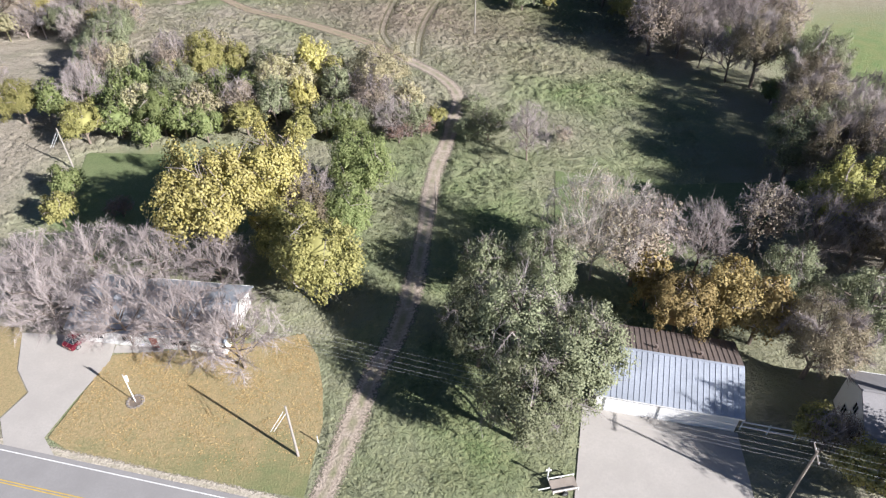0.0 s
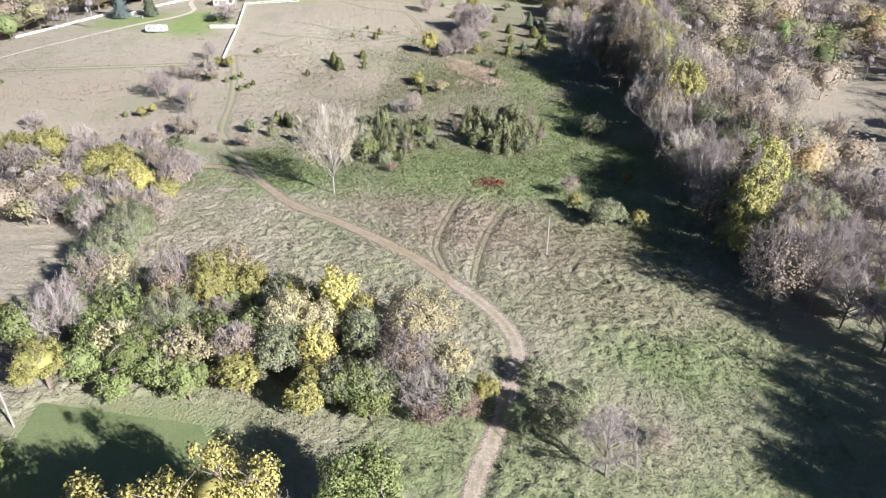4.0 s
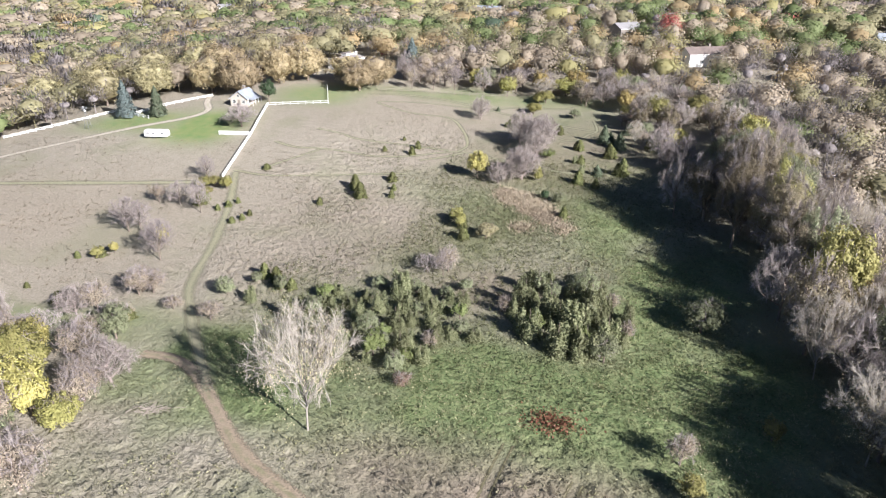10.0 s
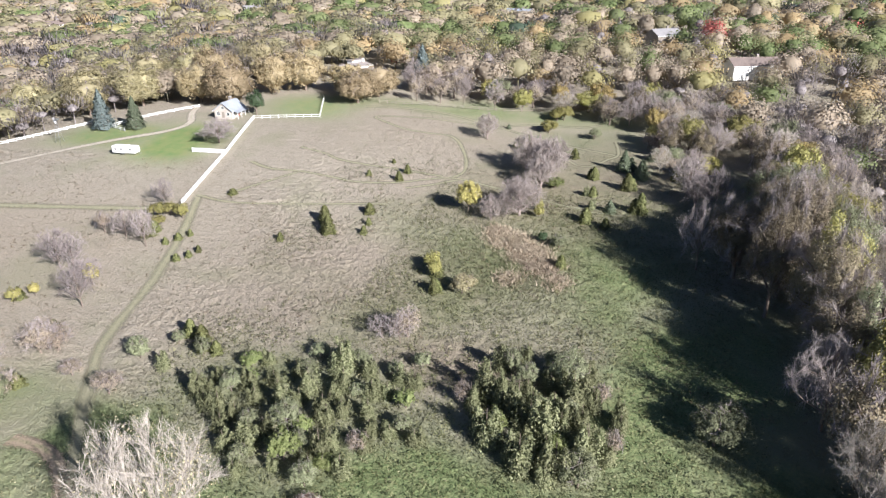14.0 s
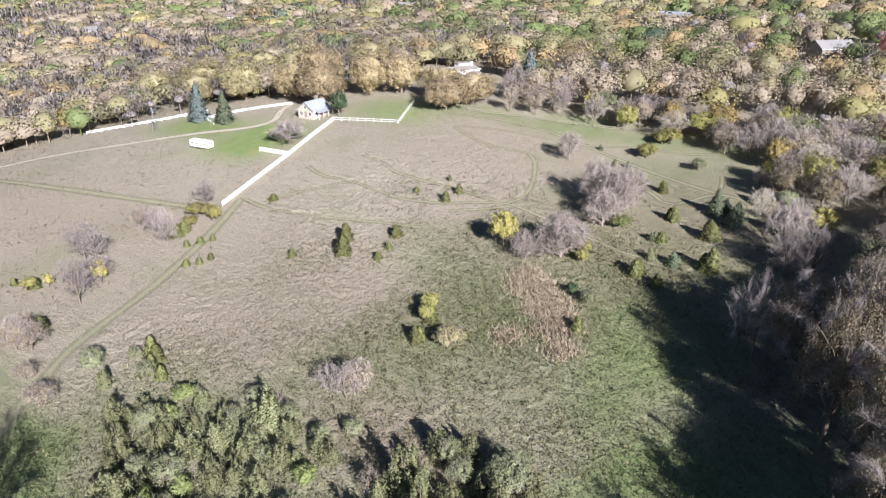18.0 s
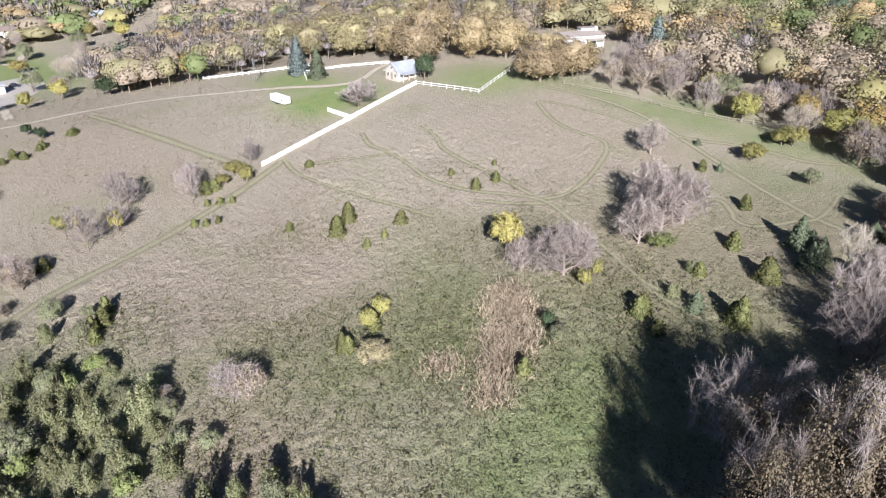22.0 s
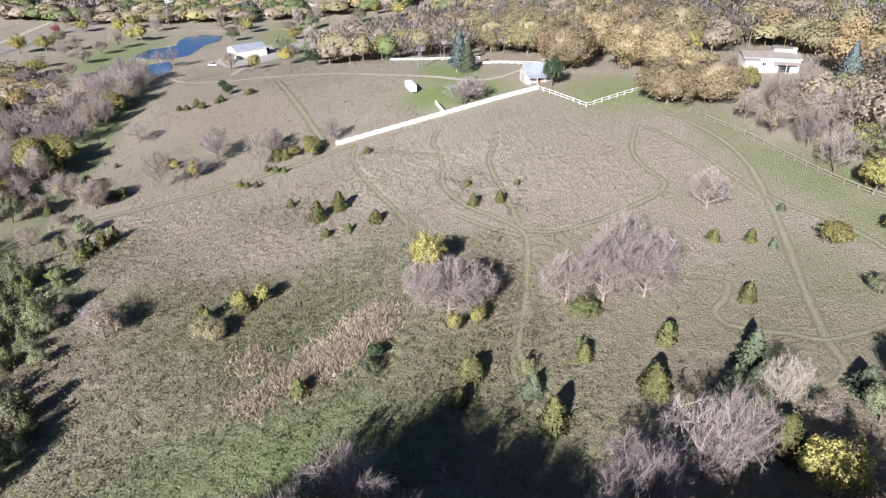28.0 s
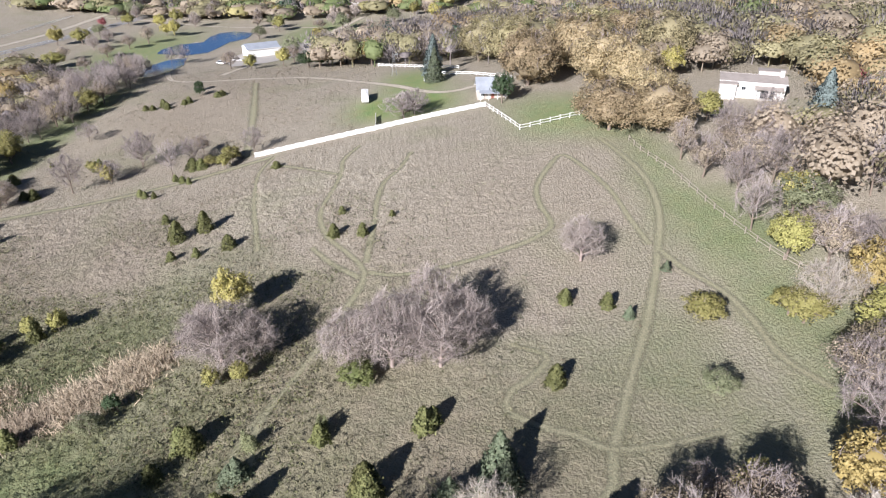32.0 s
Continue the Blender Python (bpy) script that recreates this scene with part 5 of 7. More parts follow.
def house(name, m, length, depth, wall, ridge, wall_m, roof_m, label, category, over=0.5, wins=(), door=None, chimney=None, sheets=0, roof_back=None, group=""):
    """A gabled building: walls, roof slopes, windows, door; the ridge runs along x."""
    root = thing(name, m, label, category, group)
    part("wall", turned(prism([(-depth / 2, -0.6), (depth / 2, -0.6), (depth / 2, wall), (0, ridge - 0.05), (-depth / 2, wall)], -length / 2, length / 2)), wall_m, root)
    rise = (ridge - wall) / (depth / 2)
    for side in (-1, 1):
        rm = roof_m if side < 0 or roof_back is None else roof_back
        eave = (side * (depth / 2 + over), wall - rise * over)
        slope = part("roof", slab(eave, (0, ridge), -length / 2 - over, length / 2 + over, 0.16), rm, root)
        if sheets:
            w = (length + 2 * over) / sheets
            for k in range(sheets):
                x = -length / 2 - over + k * w
                part("roof_sheet", slab((eave[0] * 1.01, eave[1] + 0.165), (side * 0.08, ridge + 0.165), x + 0.03, x + w - 0.06, 0.03), rm, slope)
                if k:
                    part("seam", slab((eave[0] * 1.01, eave[1] + 0.17), (side * 0.08, ridge + 0.17), x - 0.05, x + 0.02, 0.075), rm, slope)
        part("fascia", box(-length / 2 - over, eave[0] - 0.04, eave[1] - 0.08, length / 2 + over, eave[0] + 0.04, eave[1] + 0.18), white_paint, root)
    part("ridge_cap", box(-length / 2 - over, -0.18, ridge + 0.12, length / 2 + over, 0.18, ridge + 0.24, 0.05), roof_m, root)
    for face, at, z, w, h in wins:
        x, y = (at, (-1 if face == "s" else 1) * depth / 2) if face in "sn" else ((-1 if face == "w" else 1) * length / 2, at)
        window(root, x, y, z, w, h, face)
    if door:
        face, at, w, h, dm = door
        y = (-1 if face == "s" else 1) * depth / 2
        d = part("door", box(at - w / 2, y - 0.07, 0, at + w / 2, y + 0.05, h, 0.02), dm, root)
        part("handle", box(at + w * 0.36, y - 0.13, 0.95, at + w * 0.42, y - 0.07, 1.1), steel, d)
    if chimney:
        c = part("chimney", box(chimney - 0.45, 0.3, ridge - 1, chimney + 0.45, 1.1, ridge + 1.1), stone, root)
        part("chimney_cap", box(chimney - 0.55, 0.2, ridge + 1.1, chimney + 0.55, 1.2, ridge + 1.22), concrete, c)
    return root


ROAD_TURN = -13.6
ranch = house("house", spot(-36, 61.6, -8), 20, 9, 2.9, 4.6, siding, blue_shingle, "white ranch house with blue-grey shingle roof behind bare trees", "house", 0.6,
              [("s", -7, 1.5, 1.6, 1.2), ("s", -3, 1.5, 1.2, 1.2), ("s", 4, 1.5, 2.2, 1.3), ("s", 8, 1.5, 1.2, 1.2)], ("s", 0.6, 1.0, 2.05, red_boards), 3)
garage = house("garage", spot(26.6, 49.9, ROAD_TURN), 15.4, 10.6, 3.1, 5.0, siding, tin_white, "long garage with white sheet-metal roof", "garage", 0.4, [("e", 1.5, 1.6, 1.0, 0.9)], None, None, 26, tin_brown)
for gxx in (-4.4, 1.6):
    d = part("garage_door", box(gxx - 2.4, -5.38, 0, gxx + 2.4, -5.25, 2.5, 0.02), white_paint, garage, "wide white panelled garage door")
    for k in range(4):
        part("panel", box(gxx - 2.3, -5.42, 0.08 + k * 0.61, gxx + 2.3, -5.37, 0.6 + k * 0.61, 0.02), white_paint, d)
for k in (-5.5, -1.5, 3.5):
    part("roof_vent", rod((k, 1.2, 4.5), (k, 1.2, 5.3), 0.16, 0.2, 10), tin_brown, garage, "rusty roof vent")
house("house", spot(50.5, 41.5, ROAD_TURN), 11.5, 8.5, 5.0, 7.0, siding, shingle, "white two-storey house with grey shingle roof", "house", 0.5,
      [("w", -1.8, 1.6, 0.9, 1.4), ("w", 1.6, 1.6, 0.9, 1.4), ("w", 0, 4.1, 0.9, 1.2), ("s", -3, 1.6, 1, 1.4), ("s", 2.5, 1.6, 1, 1.4), ("s", 0, 4, 1, 1.2)], ("s", 4.4, 1.0, 2.05, red_boards), -3)
cottage = house("house", spot(-129.3, 337.2, 90), 8.4, 6.8, 2.5, 5.0, cream_boards, tin_white, "small hilltop cottage with pale metal roof and cream board walls", "house", 0.45,
                [("w", -1.9, 1.3, 1.0, 1.2), ("w", 1.9, 1.3, 1.0, 1.2), ("w", 0, 3.4, 0.9, 0.9), ("s", -2.8, 1.3, 1.1, 1.1), ("s", 2.8, 1.3, 1.1, 1.1)], ("s", 0, 0.9, 2.0, red_boards), 2, 10)
part("gable_door", box(-4.27, -0.5, 0.0, -4.2, 0.5, 2.05), dead_wood, cottage, "weathered brown gable door")
part("porch_roof", slab((-5.4, 1.9), (-3.4, 2.4), -3.8, 3.8, 0.12), tin_white, cottage)
for k in (-3.5, -1.2, 1.2, 3.5):
    part("porch_post", box(k - 0.07, -5.3, -0.6, k + 0.07, -5.16, 1.95), white_paint, cottage)
bank = house("house", spot(-111, 402.5, 68) @ Matrix.Diagonal((0.8, 0.8, 0.88, 1)), 19, 11, 4.5, 5.5, siding, bank_roof, "long low white house with brown-grey roof above the field", "house", 0.5, [("s", -6.5, 2.6, 1.2, 1.0), ("s", -2.5, 2.6, 1.2, 1.0)], None)
part("wing", box(-9.4, -7.6, -0.6, -4.8, -5.5, 4.0), siding, bank)
part("wing_roof", slab((-8.1, 4.0), (-5.4, 4.5), -9.8, -4.4, 0.14), bank_roof, bank)
part("porch_floor", box(1.0, -7.4, -0.3, 8.6, -5.5, 0.15, 0.03), concrete, bank)
part("porch_roof", slab((-7.8, 3.0), (-5.4, 3.5), 0.6, 9.0, 0.14), bank_roof, bank)
for k in (1.2, 4.8, 8.4):
    part("porch_post", box(k - 0.1, -7.5, 0.15, k + 0.1, -7.3, 3.1), white_paint, bank)
part("patio_door", box(2.6, -5.62, 0.15, 6.4, -5.5, 2.3, 0.02), glass_mat, bank, "wide dark glass patio door")
part("upper_storey", box(1.5, 1.2, 4.6, 9.2, 5.0, 6.5, 0.05), siding, bank)
part("upper_roof", box(1.2, 0.9, 6.5, 9.5, 5.3, 6.7, 0.04), bank_roof, bank)
chimney = part("chimney", box(7.6, -0.6, 4.8, 8.8, 0.6, 7.2), siding, bank, "white-painted chimney")
part("chimney_cap", box(7.5, -0.7, 7.2, 8.9, 0.7, 7.35), concrete, chimney)
barn = house("barn", spot(-285.5, 236, -62), 16, 11, 4.2, 6.0, siding, tin_white, "white metal pole barn in a farmyard", "barn", 0.4, [("s", -5, 2, 1, 1)], None, None, 14)
part("barn_door", box(-2.2, -5.62, 0, 2.2, -5.5, 3.6, 0.03), tin_white, barn, "sliding white metal door")
FAR_HOUSES = [(-335, 580, 20), (-70, 571, -10), (46, 505, 5), (15, 468, 40), (-380, 640, 10), (-420, 560, 60), (-260, 700, 20), (60, 640, -20), (150, 560, 15), (-480, 480, 35), (-460, 330, 80), (-440, 270, 70), (-480, 230, 60), (-500, 160, 40), (-200, 640, 0), (-300, 640, 50), (140, 470, 0), (48, 424, 25)]
for i, (hx, hy, ht) in enumerate(FAR_HOUSES):
    house("house", spot(hx, hy, ht), 14 + i % 3 * 3, 9, 3.2 + (i % 2) * 1.6, 5.6 + (i % 2) * 1.6, siding if i % 3 else stone, (shingle, blue_shingle, tin_brown)[i % 3], "distant house with gabled roof among autumn trees", "house", 0.5,
          [("s", k, 1.6, 1.2, 1.2) for k in (-4, 0, 4)] + [("w", 0, 1.6, 1, 1.2)], None, 2, group="houses beyond the woods")

# ---- vehicles ----
def wheel(parent, x, y, r, w):
    t = part("wheel", rod((x, y - w / 2, r), (x, y + w / 2, r), r, None, 18), rubber, parent)
    part("rim", rod((x, y - w / 2 - 0.01, r), (x, y + w / 2 + 0.01, r), r * 0.58, None, 12), steel, t)


def car(m, paint, label, category="car", truck=False):
    root = thing("car" if not truck else "pickup_truck", m, label, category, "vehicles in the farmyard" if m.translation.x < -200 else "")
    low = prism([(-2.3, 0.35), (2.3, 0.35), (2.35, 0.75), (2.2, 0.98), (1.0, 1.05), (-1.9, 1.08), (-2.3, 0.95)], -0.9, 0.9)
    bmesh.ops.bevel(low, geom=list(low.edges), offset=0.06, segments=2, affect="EDGES")
    part("body", low, paint, root)
    cab = prism([(-0.4 if truck else -1.9, 1.04), (1.05, 1.03), (0.35, 1.62), (-0.2 if truck else -1.4, 1.66)], -0.78, 0.78)
    bmesh.ops.bevel(cab, geom=list(cab.edges), offset=0.08, segments=2, affect="EDGES")
    c = part("cabin", cab, glass_mat, root, "dark cabin glass")
    part("cabin_roof", box(-0.2 if truck else -1.35, -0.68, 1.62, 0.32, 0.68, 1.70, 0.03), paint, c)
    if truck:
        part("bed", box(-2.2, -0.75, 1.0, -0.55, 0.75, 1.1), rubber, root, "dark load bed")
    for x in (-1.45, 1.45):
        for y in (-0.82, 0.82):
            wheel(root, x, y, 0.36, 0.24)
    for y in (-0.6, 0.6):
        part("headlight", box(2.24, y - 0.18, 0.68, 2.36, y + 0.18, 0.84, 0.03), white_paint, root)
        part("tail_light", box(-2.36, y - 0.14, 0.7, -2.26, y + 0.14, 0.9, 0.02), red_boards, root)
    return root


paint_red, paint_dark, paint_white, paint_blue = plain("red_car_paint", (0.14, 0.015, 0.028), 0.25, 0.2, 0.05), plain("dark_car_paint", (0.03, 0.035, 0.05), 0.25, 0.2, 0.05), plain("white_car_paint", (0.78, 0.78, 0.78), 0.25, 0, 0.05), plain("blue_car_paint", (0.05, 0.10, 0.22), 0.25, 0.2, 0.05)
car(spot(-46.0, 58.8, 62), paint_red, "red car parked at the end of a driveway")
for x, y, turn, p, truck, label in ((-270, 228, 80, paint_white, 1, "white pickup truck in the farmyard"), (-276, 233, 30, paint_dark, 0, "dark car beside the metal barn"), (-298, 245, 20, paint_blue, 1, "dark blue pickup truck by the barn"), (-300, 257, 60, paint_dark, 0, "dark car at the farm drive"), (-296, 251, 50, paint_dark, 0, "dark car by the barn"), (-263, 222, 60, paint_white, 0, "white car at the farmyard's edge")):
    car(spot(x, y, turn), p, label, "truck" if truck else "car", bool(truck))

camper = thing("camper_trailer", spot(-142.9, 300.0, 5) @ Matrix.Diagonal((0.9, 0.9, 0.9, 1)), "long white camper trailer on the grass", "trailer")
hull = prism([(-4.4, 0.55), (4.2, 0.55), (4.6, 1.1), (4.5, 2.7), (4.1, 3.0), (-4.2, 3.0), (-4.5, 2.7), (-4.55, 0.9)], -1.2, 1.2)
bmesh.ops.bevel(hull, geom=list(hull.edges), offset=0.1, segments=2, affect="EDGES")
part("body", hull, white_paint, camper)
for k in (-3, -0.8, 2.6):
    window(camper, k, -1.2, 1.9, 0.9, 0.6, "s")
part("door", box(0.7, -1.25, 0.6, 1.4, -1.18, 2.5, 0.02), siding, camper)
part("stripe", box(-4.3, -1.225, 1.15, 4.2, -1.19, 1.3), steel, camper, "grey stripe along the side")
part("roof_vent", box(-1.2, -0.3, 3.0, -0.6, 0.3, 3.2, 0.04), siding, camper)
part("air_conditioner", box(1, -0.4, 3.0, 1.9, 0.4, 3.3, 0.06), siding, camper)
part("hitch", rod((4.5, 0, 0.6), (5.8, 0, 0.55), 0.07), steel, camper)
for x in (-1.3, -0.4):
    for y in (-1.0, 1.0):
        wheel(camper, x, y, 0.36, 0.24)

utility = thing("utility_trailer", spot(12.6, 36.6, 10), "small white flatbed trailer beside the forecourt", "trailer")
part("bed", box(-1.3, -0.75, 0.5, 1.5, 0.75, 0.6, 0.02), dead_wood, utility)
for y in (-0.78, 0.78):
    part("side_rail", box(-1.3, y - 0.04, 0.85, 1.5, y + 0.04, 0.95), white_paint, utility)
    for x in (-1.25, 0.1, 1.45):
        part("stake", box(x - 0.04, y - 0.04, 0.5, x + 0.04, y + 0.04, 0.9), white_paint, utility)
    wheel(utility, 0, y * 1.15, 0.33, 0.2)
part("drawbar", rod((-1.3, 0, 0.5), (-2.6, 0, 0.45), 0.06), white_paint, utility)

# ---- fences ----
def fence(points, label, tall=1.3, gap=2.4, boards=3, m=None, wide=0.14, group="", name="fence", solid=False, post_wide=0.07):
    """Posts along a line with boards between them; every post and board is a part."""
    m = m or white_paint
    line = smooth_line(points, 0.5) if len(points) > 2 and name == "wire_fence" else None
    if line is None:
        line = np.vstack([np.linspace(a, b, max(2, int(math.dist(a, b) / gap) + 1))[(0 if i == 0 else 1):] for i, (a, b) in enumerate(zip(points, points[1:]))])
    else:
        d = np.r_[0, np.cumsum(np.hypot(*np.diff(line, axis=0).T))]
        s = np.linspace(0, d[-1], int(d[-1] / gap) + 1)
        line = np.stack([np.interp(s, d, line[:, 0]), np.interp(s, d, line[:, 1])], 1)
    x0, y0 = line[0]
    z0 = lz(x0, y0)
    root = thing(name, pose(x0, y0, z0), label, "fence", group)
    at = [Vector((x - x0, y - y0, lz(x, y) - z0)) for x, y in line]
    post = bm_mesh("post", box(-post_wide, -post_wide, -0.3, post_wide, post_wide, tall + 0.08, 0.015), m)
    for p in at:
        part("post", post, None, root).matrix_basis = Matrix.Translation(p)
    board = None
    for a, b in zip(at, at[1:]):
        d = b - a
        if board is None:
            board = bm_mesh("board", box(0, -0.03, -wide / 2, 1, 0.03, wide / 2), m)
        turn = Matrix((d, Vector((-d.y, d.x, 0)).normalized(), Vector((0, 0, 1)))).transposed().to_4x4()
        for k in range(boards):
            h = tall * (k + 0.75) / boards if not solid else tall * (k + 0.5) / boards
            part("board", board, None, root).matrix_basis = Matrix.Translation(a + Vector((0, 0, h))) @ turn
    return root


fence([(-105.4, 274.4), (-111.2, 305.2), (-118.6, 334.4)], "long white board fence across the hilltop", 1.35, 2.5, 3, None, 0.36)
fence([(-111.4, 305.2), (-122.5, 304.6)], "short white board fence beside the lawn", 1.35, 2.4, 3, None, 0.36)
fence([(-118.6, 334.6), (-97, 341.2), (-105.2, 362)], "white post-and-rail paddock fence", 1.3, 2.6, 2, None, 0.13)
fence([(33.6, 43.3), (47.5, 39.7)], "white rail fence beside the garage", 1.6, 2.4, 2, None, 0.2)
fence([(-84, 364), (-77.5, 365), (-66, 368.4), (-50, 371.3), (-35, 375), (-22, 380)], "weathered wooden field fence", 1.2, 3.0, 2, dead_wood, 0.10, "", "wire_fence")
fence([(-147, 345), (-160, 333), (-167, 322), (-158, 318)], "white board fence along the drive", 1.1, 2.6, 2, None, 0.2)
fence([(-175, 330), (-186, 318), (-205, 300)], "white board fence before the wood", 1.1, 2.6, 2, None, 0.2)
for pts in ([(-290, 101), (-322, 108), (-353, 114), (-375, 113)], [(-310, 68), (-340, 76), (-375, 79), (-415, 83)]):
    fence(pts, "white rail fence along a country road", 1.3, 3.0, 2, None, 0.2, "fences along the far road")
ribbon("road", [(-230, 60), (-300, 84), (-350, 95), (-400, 99), (-460, 104), (-560, 108)], 7, drive_mat, "pale country road beyond the pond", 0.10, 0, 5, 4, "road")
ribbon("gravel_drive", [(-412, 104), (-402, 140), (-384, 180), (-376, 215), (-372, 250), (-350, 262)], 3.5, drive_mat, "pale drive beside the pond", 0.09, 0.1)

# ---- poles, wires and small things ----
def pole(x, y, tall, label, arms=1, turn=0.0, m=None, guy=False):
    root = thing("utility_pole", spot(x, y, turn), label, "pole", "utility poles")
    part("shaft", rod((0, 0, -0.5), (0, 0, tall), 0.16, 0.11, 10), m or dead_wood, root)
    for k in range(arms):
        z = tall - 0.35 - k * 0.9
        a = part("crossarm", box(-1.2, -0.06, z - 0.06, 1.2, 0.06, z + 0.06), m or dead_wood, root)
        for x in (-1.1, -0.4, 0.4, 1.1):
            part("insulator", rod((x, 0, z + 0.06), (x, 0, z + 0.24), 0.05, 0.03, 6), white_paint, a)
    if guy:
        part("guy_wire", rod((0, 0, tall - 1), (-1.6, -0.6, tall - 3.4), 0.035, None, 5), white_paint, root, "pale stay beside the shaft")
        part("guy_wire", rod((-0.35, 0, tall - 0.9), (-1.9, -0.7, tall - 3.3), 0.035, None, 5), white_paint, root, "pale stay beside the shaft")
    return root


pole(-15.6, 41.0, 9.0, "pale wooden service pole on the lawn's edge", 0, 0, pale_bark, True)
pole(35.0, 34.3, 9.6, "wooden utility pole with crossarm beside the garage", 1, 76, dead_wood)
pole(9.6, 154.2, 8.6, "pale wooden pole alone in the meadow", 0, 0, pale_bark)
pole(-63.5, 99.1, 8.0, "pale wooden pole by the back lawn", 0, 0, pale_bark, True)
pole(-0.2, 84.5, 6.0, "dark wooden pole beside the lane", 0, 0, dead_wood)


def wire(a, b, sag, label="thin overhead power line"):
    a, b = Vector(a), Vector(b)
    n = 24
    pts = np.array([a.lerp(b, i / n) - Vector((0, 0, sag * 4 * (i / n) * (1 - i / n))) for i in range(n + 1)]) - np.array(a)
    v, f = sticks(pts[:-1], pts[1:], np.full(n, 0.009), np.full(n, 0.009), 4)
    v = np.vstack([v.reshape(n, 8, 3)[:, :4].reshape(-1, 3), v[-4:]])
    i, k = np.arange(n)[:, None] * 4, np.arange(4)[None]
    j = (k + 1) % 4
    f = np.stack([i + k, i + j, i + j + 4, i + k + 4], -1).reshape(-1, 4)
    ob = new("power_line", mesh_of("power_line", v, f, wire_mat, True))
    ob.location = a
    return tagged(ob, label, "cable", "power lines")


for k, (h, off) in enumerate(((9.45, -1.1), (9.45, -0.4), (9.45, 0.4), (9.45, 1.1), (7.4, 0))):
    a = (35.0 + 0.24 * off, 34.3 + 0.97 * off, lz(35, 34.3) + h)
    wire(a, (-60 + 0.3 * off, 66 + 0.95 * off, 8.6 + (h - 9.4)), 1.0)
    wire(a, (110 + 0.24 * off, 12 + 0.97 * off, 9 + (h - 9.4)), 0.9)
pole(-60, 66, 9.2, "wooden utility pole with crossarm", 1, 72, dead_wood)
wire((-15.6, 41, 9.0), (-33, 57.5, 3.6), 0.4, "service cable to the house")

flag = thing("flagpole", spot(-35.9, 48.7), "white flagpole with a small limp flag in a stone ring", "flagpole")
part("shaft", rod((0, 0, 0), (0, 0, 5.0), 0.06, 0.04, 8), white_paint, flag)
part("finial", rod((0, 0, 5.0), (0, 0, 5.15), 0.07, 0.02, 8), steel, flag)
fl = bmesh.new()
bmesh.ops.create_grid(fl, x_segments=6, y_segments=8, size=0.5)
for v in fl.verts:
    v.co = Vector((0.06 + (v.co.x + 0.5) * 0.35, 0.09 * math.sin(v.co.x * 14 + v.co.y * 3), 4.3 + v.co.y * 1.1))
bmesh.ops.solidify(fl, geom=fl.faces, thickness=0.02)
part("flag", fl, white_paint, flag)
for k in range(14):
    a = k * 2 * math.pi / 14
    part("stone", box(math.cos(a) * 0.9 - 0.17, math.sin(a) * 0.9 - 0.15, -0.05, math.cos(a) * 0.9 + 0.17, math.sin(a) * 0.9 + 0.15, 0.2, 0.05), stone, flag)
part("mulch_bed", rod((0, 0, 0.0), (0, 0, 0.1), 0.85, None, 20), bark, flag)

post = thing("sign_post", spot(11.2, 37.6), "short white post beside the forecourt", "post")
part("post", box(-0.06, -0.06, -0.2, 0.06, 0.06, 2.2, 0.01), white_paint, post)
part("board", box(-0.3, -0.08, 1.7, 0.3, -0.06, 2.1, 0.01), white_paint, post)
mark = thing("marker_post", spot(-13.6, 42.6), "small white marker post in weeds", "post")
part("post", box(-0.05, -0.05, -0.2, 0.05, 0.05, 1.3, 0.01), white_paint, mark)
part("cap", box(-0.07, -0.07, 1.3, 0.07, 0.07, 1.4, 0.01), steel, mark)

mill = thing("windmill", spot(-175.5, 307.6), "small grey steel lattice windmill tower", "windmill")
for sx in (-1, 1):
    for sy in (-1, 1):
        part("leg", rod((sx * 0.9, sy * 0.9, -0.2), (sx * 0.12, sy * 0.12, 7.2), 0.05, None, 5), steel, mill)
for z in (1.6, 3.4, 5.0, 6.3):
    w = 0.9 - (0.78 * z / 7.2)
    for a, b in (((-w, -w), (w, -w)), ((w, -w), (w, w)), ((w, w), (-w, w)), ((-w, w), (-w, -w))):
        part("brace", rod((*a, z), (*b, z), 0.035, None, 5), steel, mill)
rotor = part("rotor", rod((0, -0.3, 7.3), (0, 0.4, 7.3), 0.1, None, 8), steel, mill)
for k in range(10):
    a = k * math.pi / 5
    part("blade", rod((math.cos(a) * 0.15, -0.3, 7.3 + math.sin(a) * 0.15), (math.cos(a) * 1.0, -0.3, 7.3 + math.sin(a) * 1.0), 0.05, 0.14, 4), steel, rotor)
part("vane", box(-0.02, 0.4, 7.1, 0.02, 1.5, 7.7), steel, mill)

flowers = thing("flower_bed", spot(-37.3, 57.9), "bed of purple and yellow flowers beside the house", "flowers")
rng = np.random.default_rng(8)
for nm, col, cx in (("purple_flowers", ((0.20, 0.10, 0.50), (0.35, 0.25, 0.65)), 0.0), ("yellow_flowers", ((0.6, 0.45, 0.05), (0.7, 0.55, 0.1)), 1.6)):
    c = rng.normal(0, 0.35, (160, 3)) * [1.3, 0.8, 0.5] + [cx, 0, 0.4]
    v, f = leaves(c, 0.12, rng)
    part(nm, mesh_of(nm, v, f, leafy(nm, *col)), None, flowers)

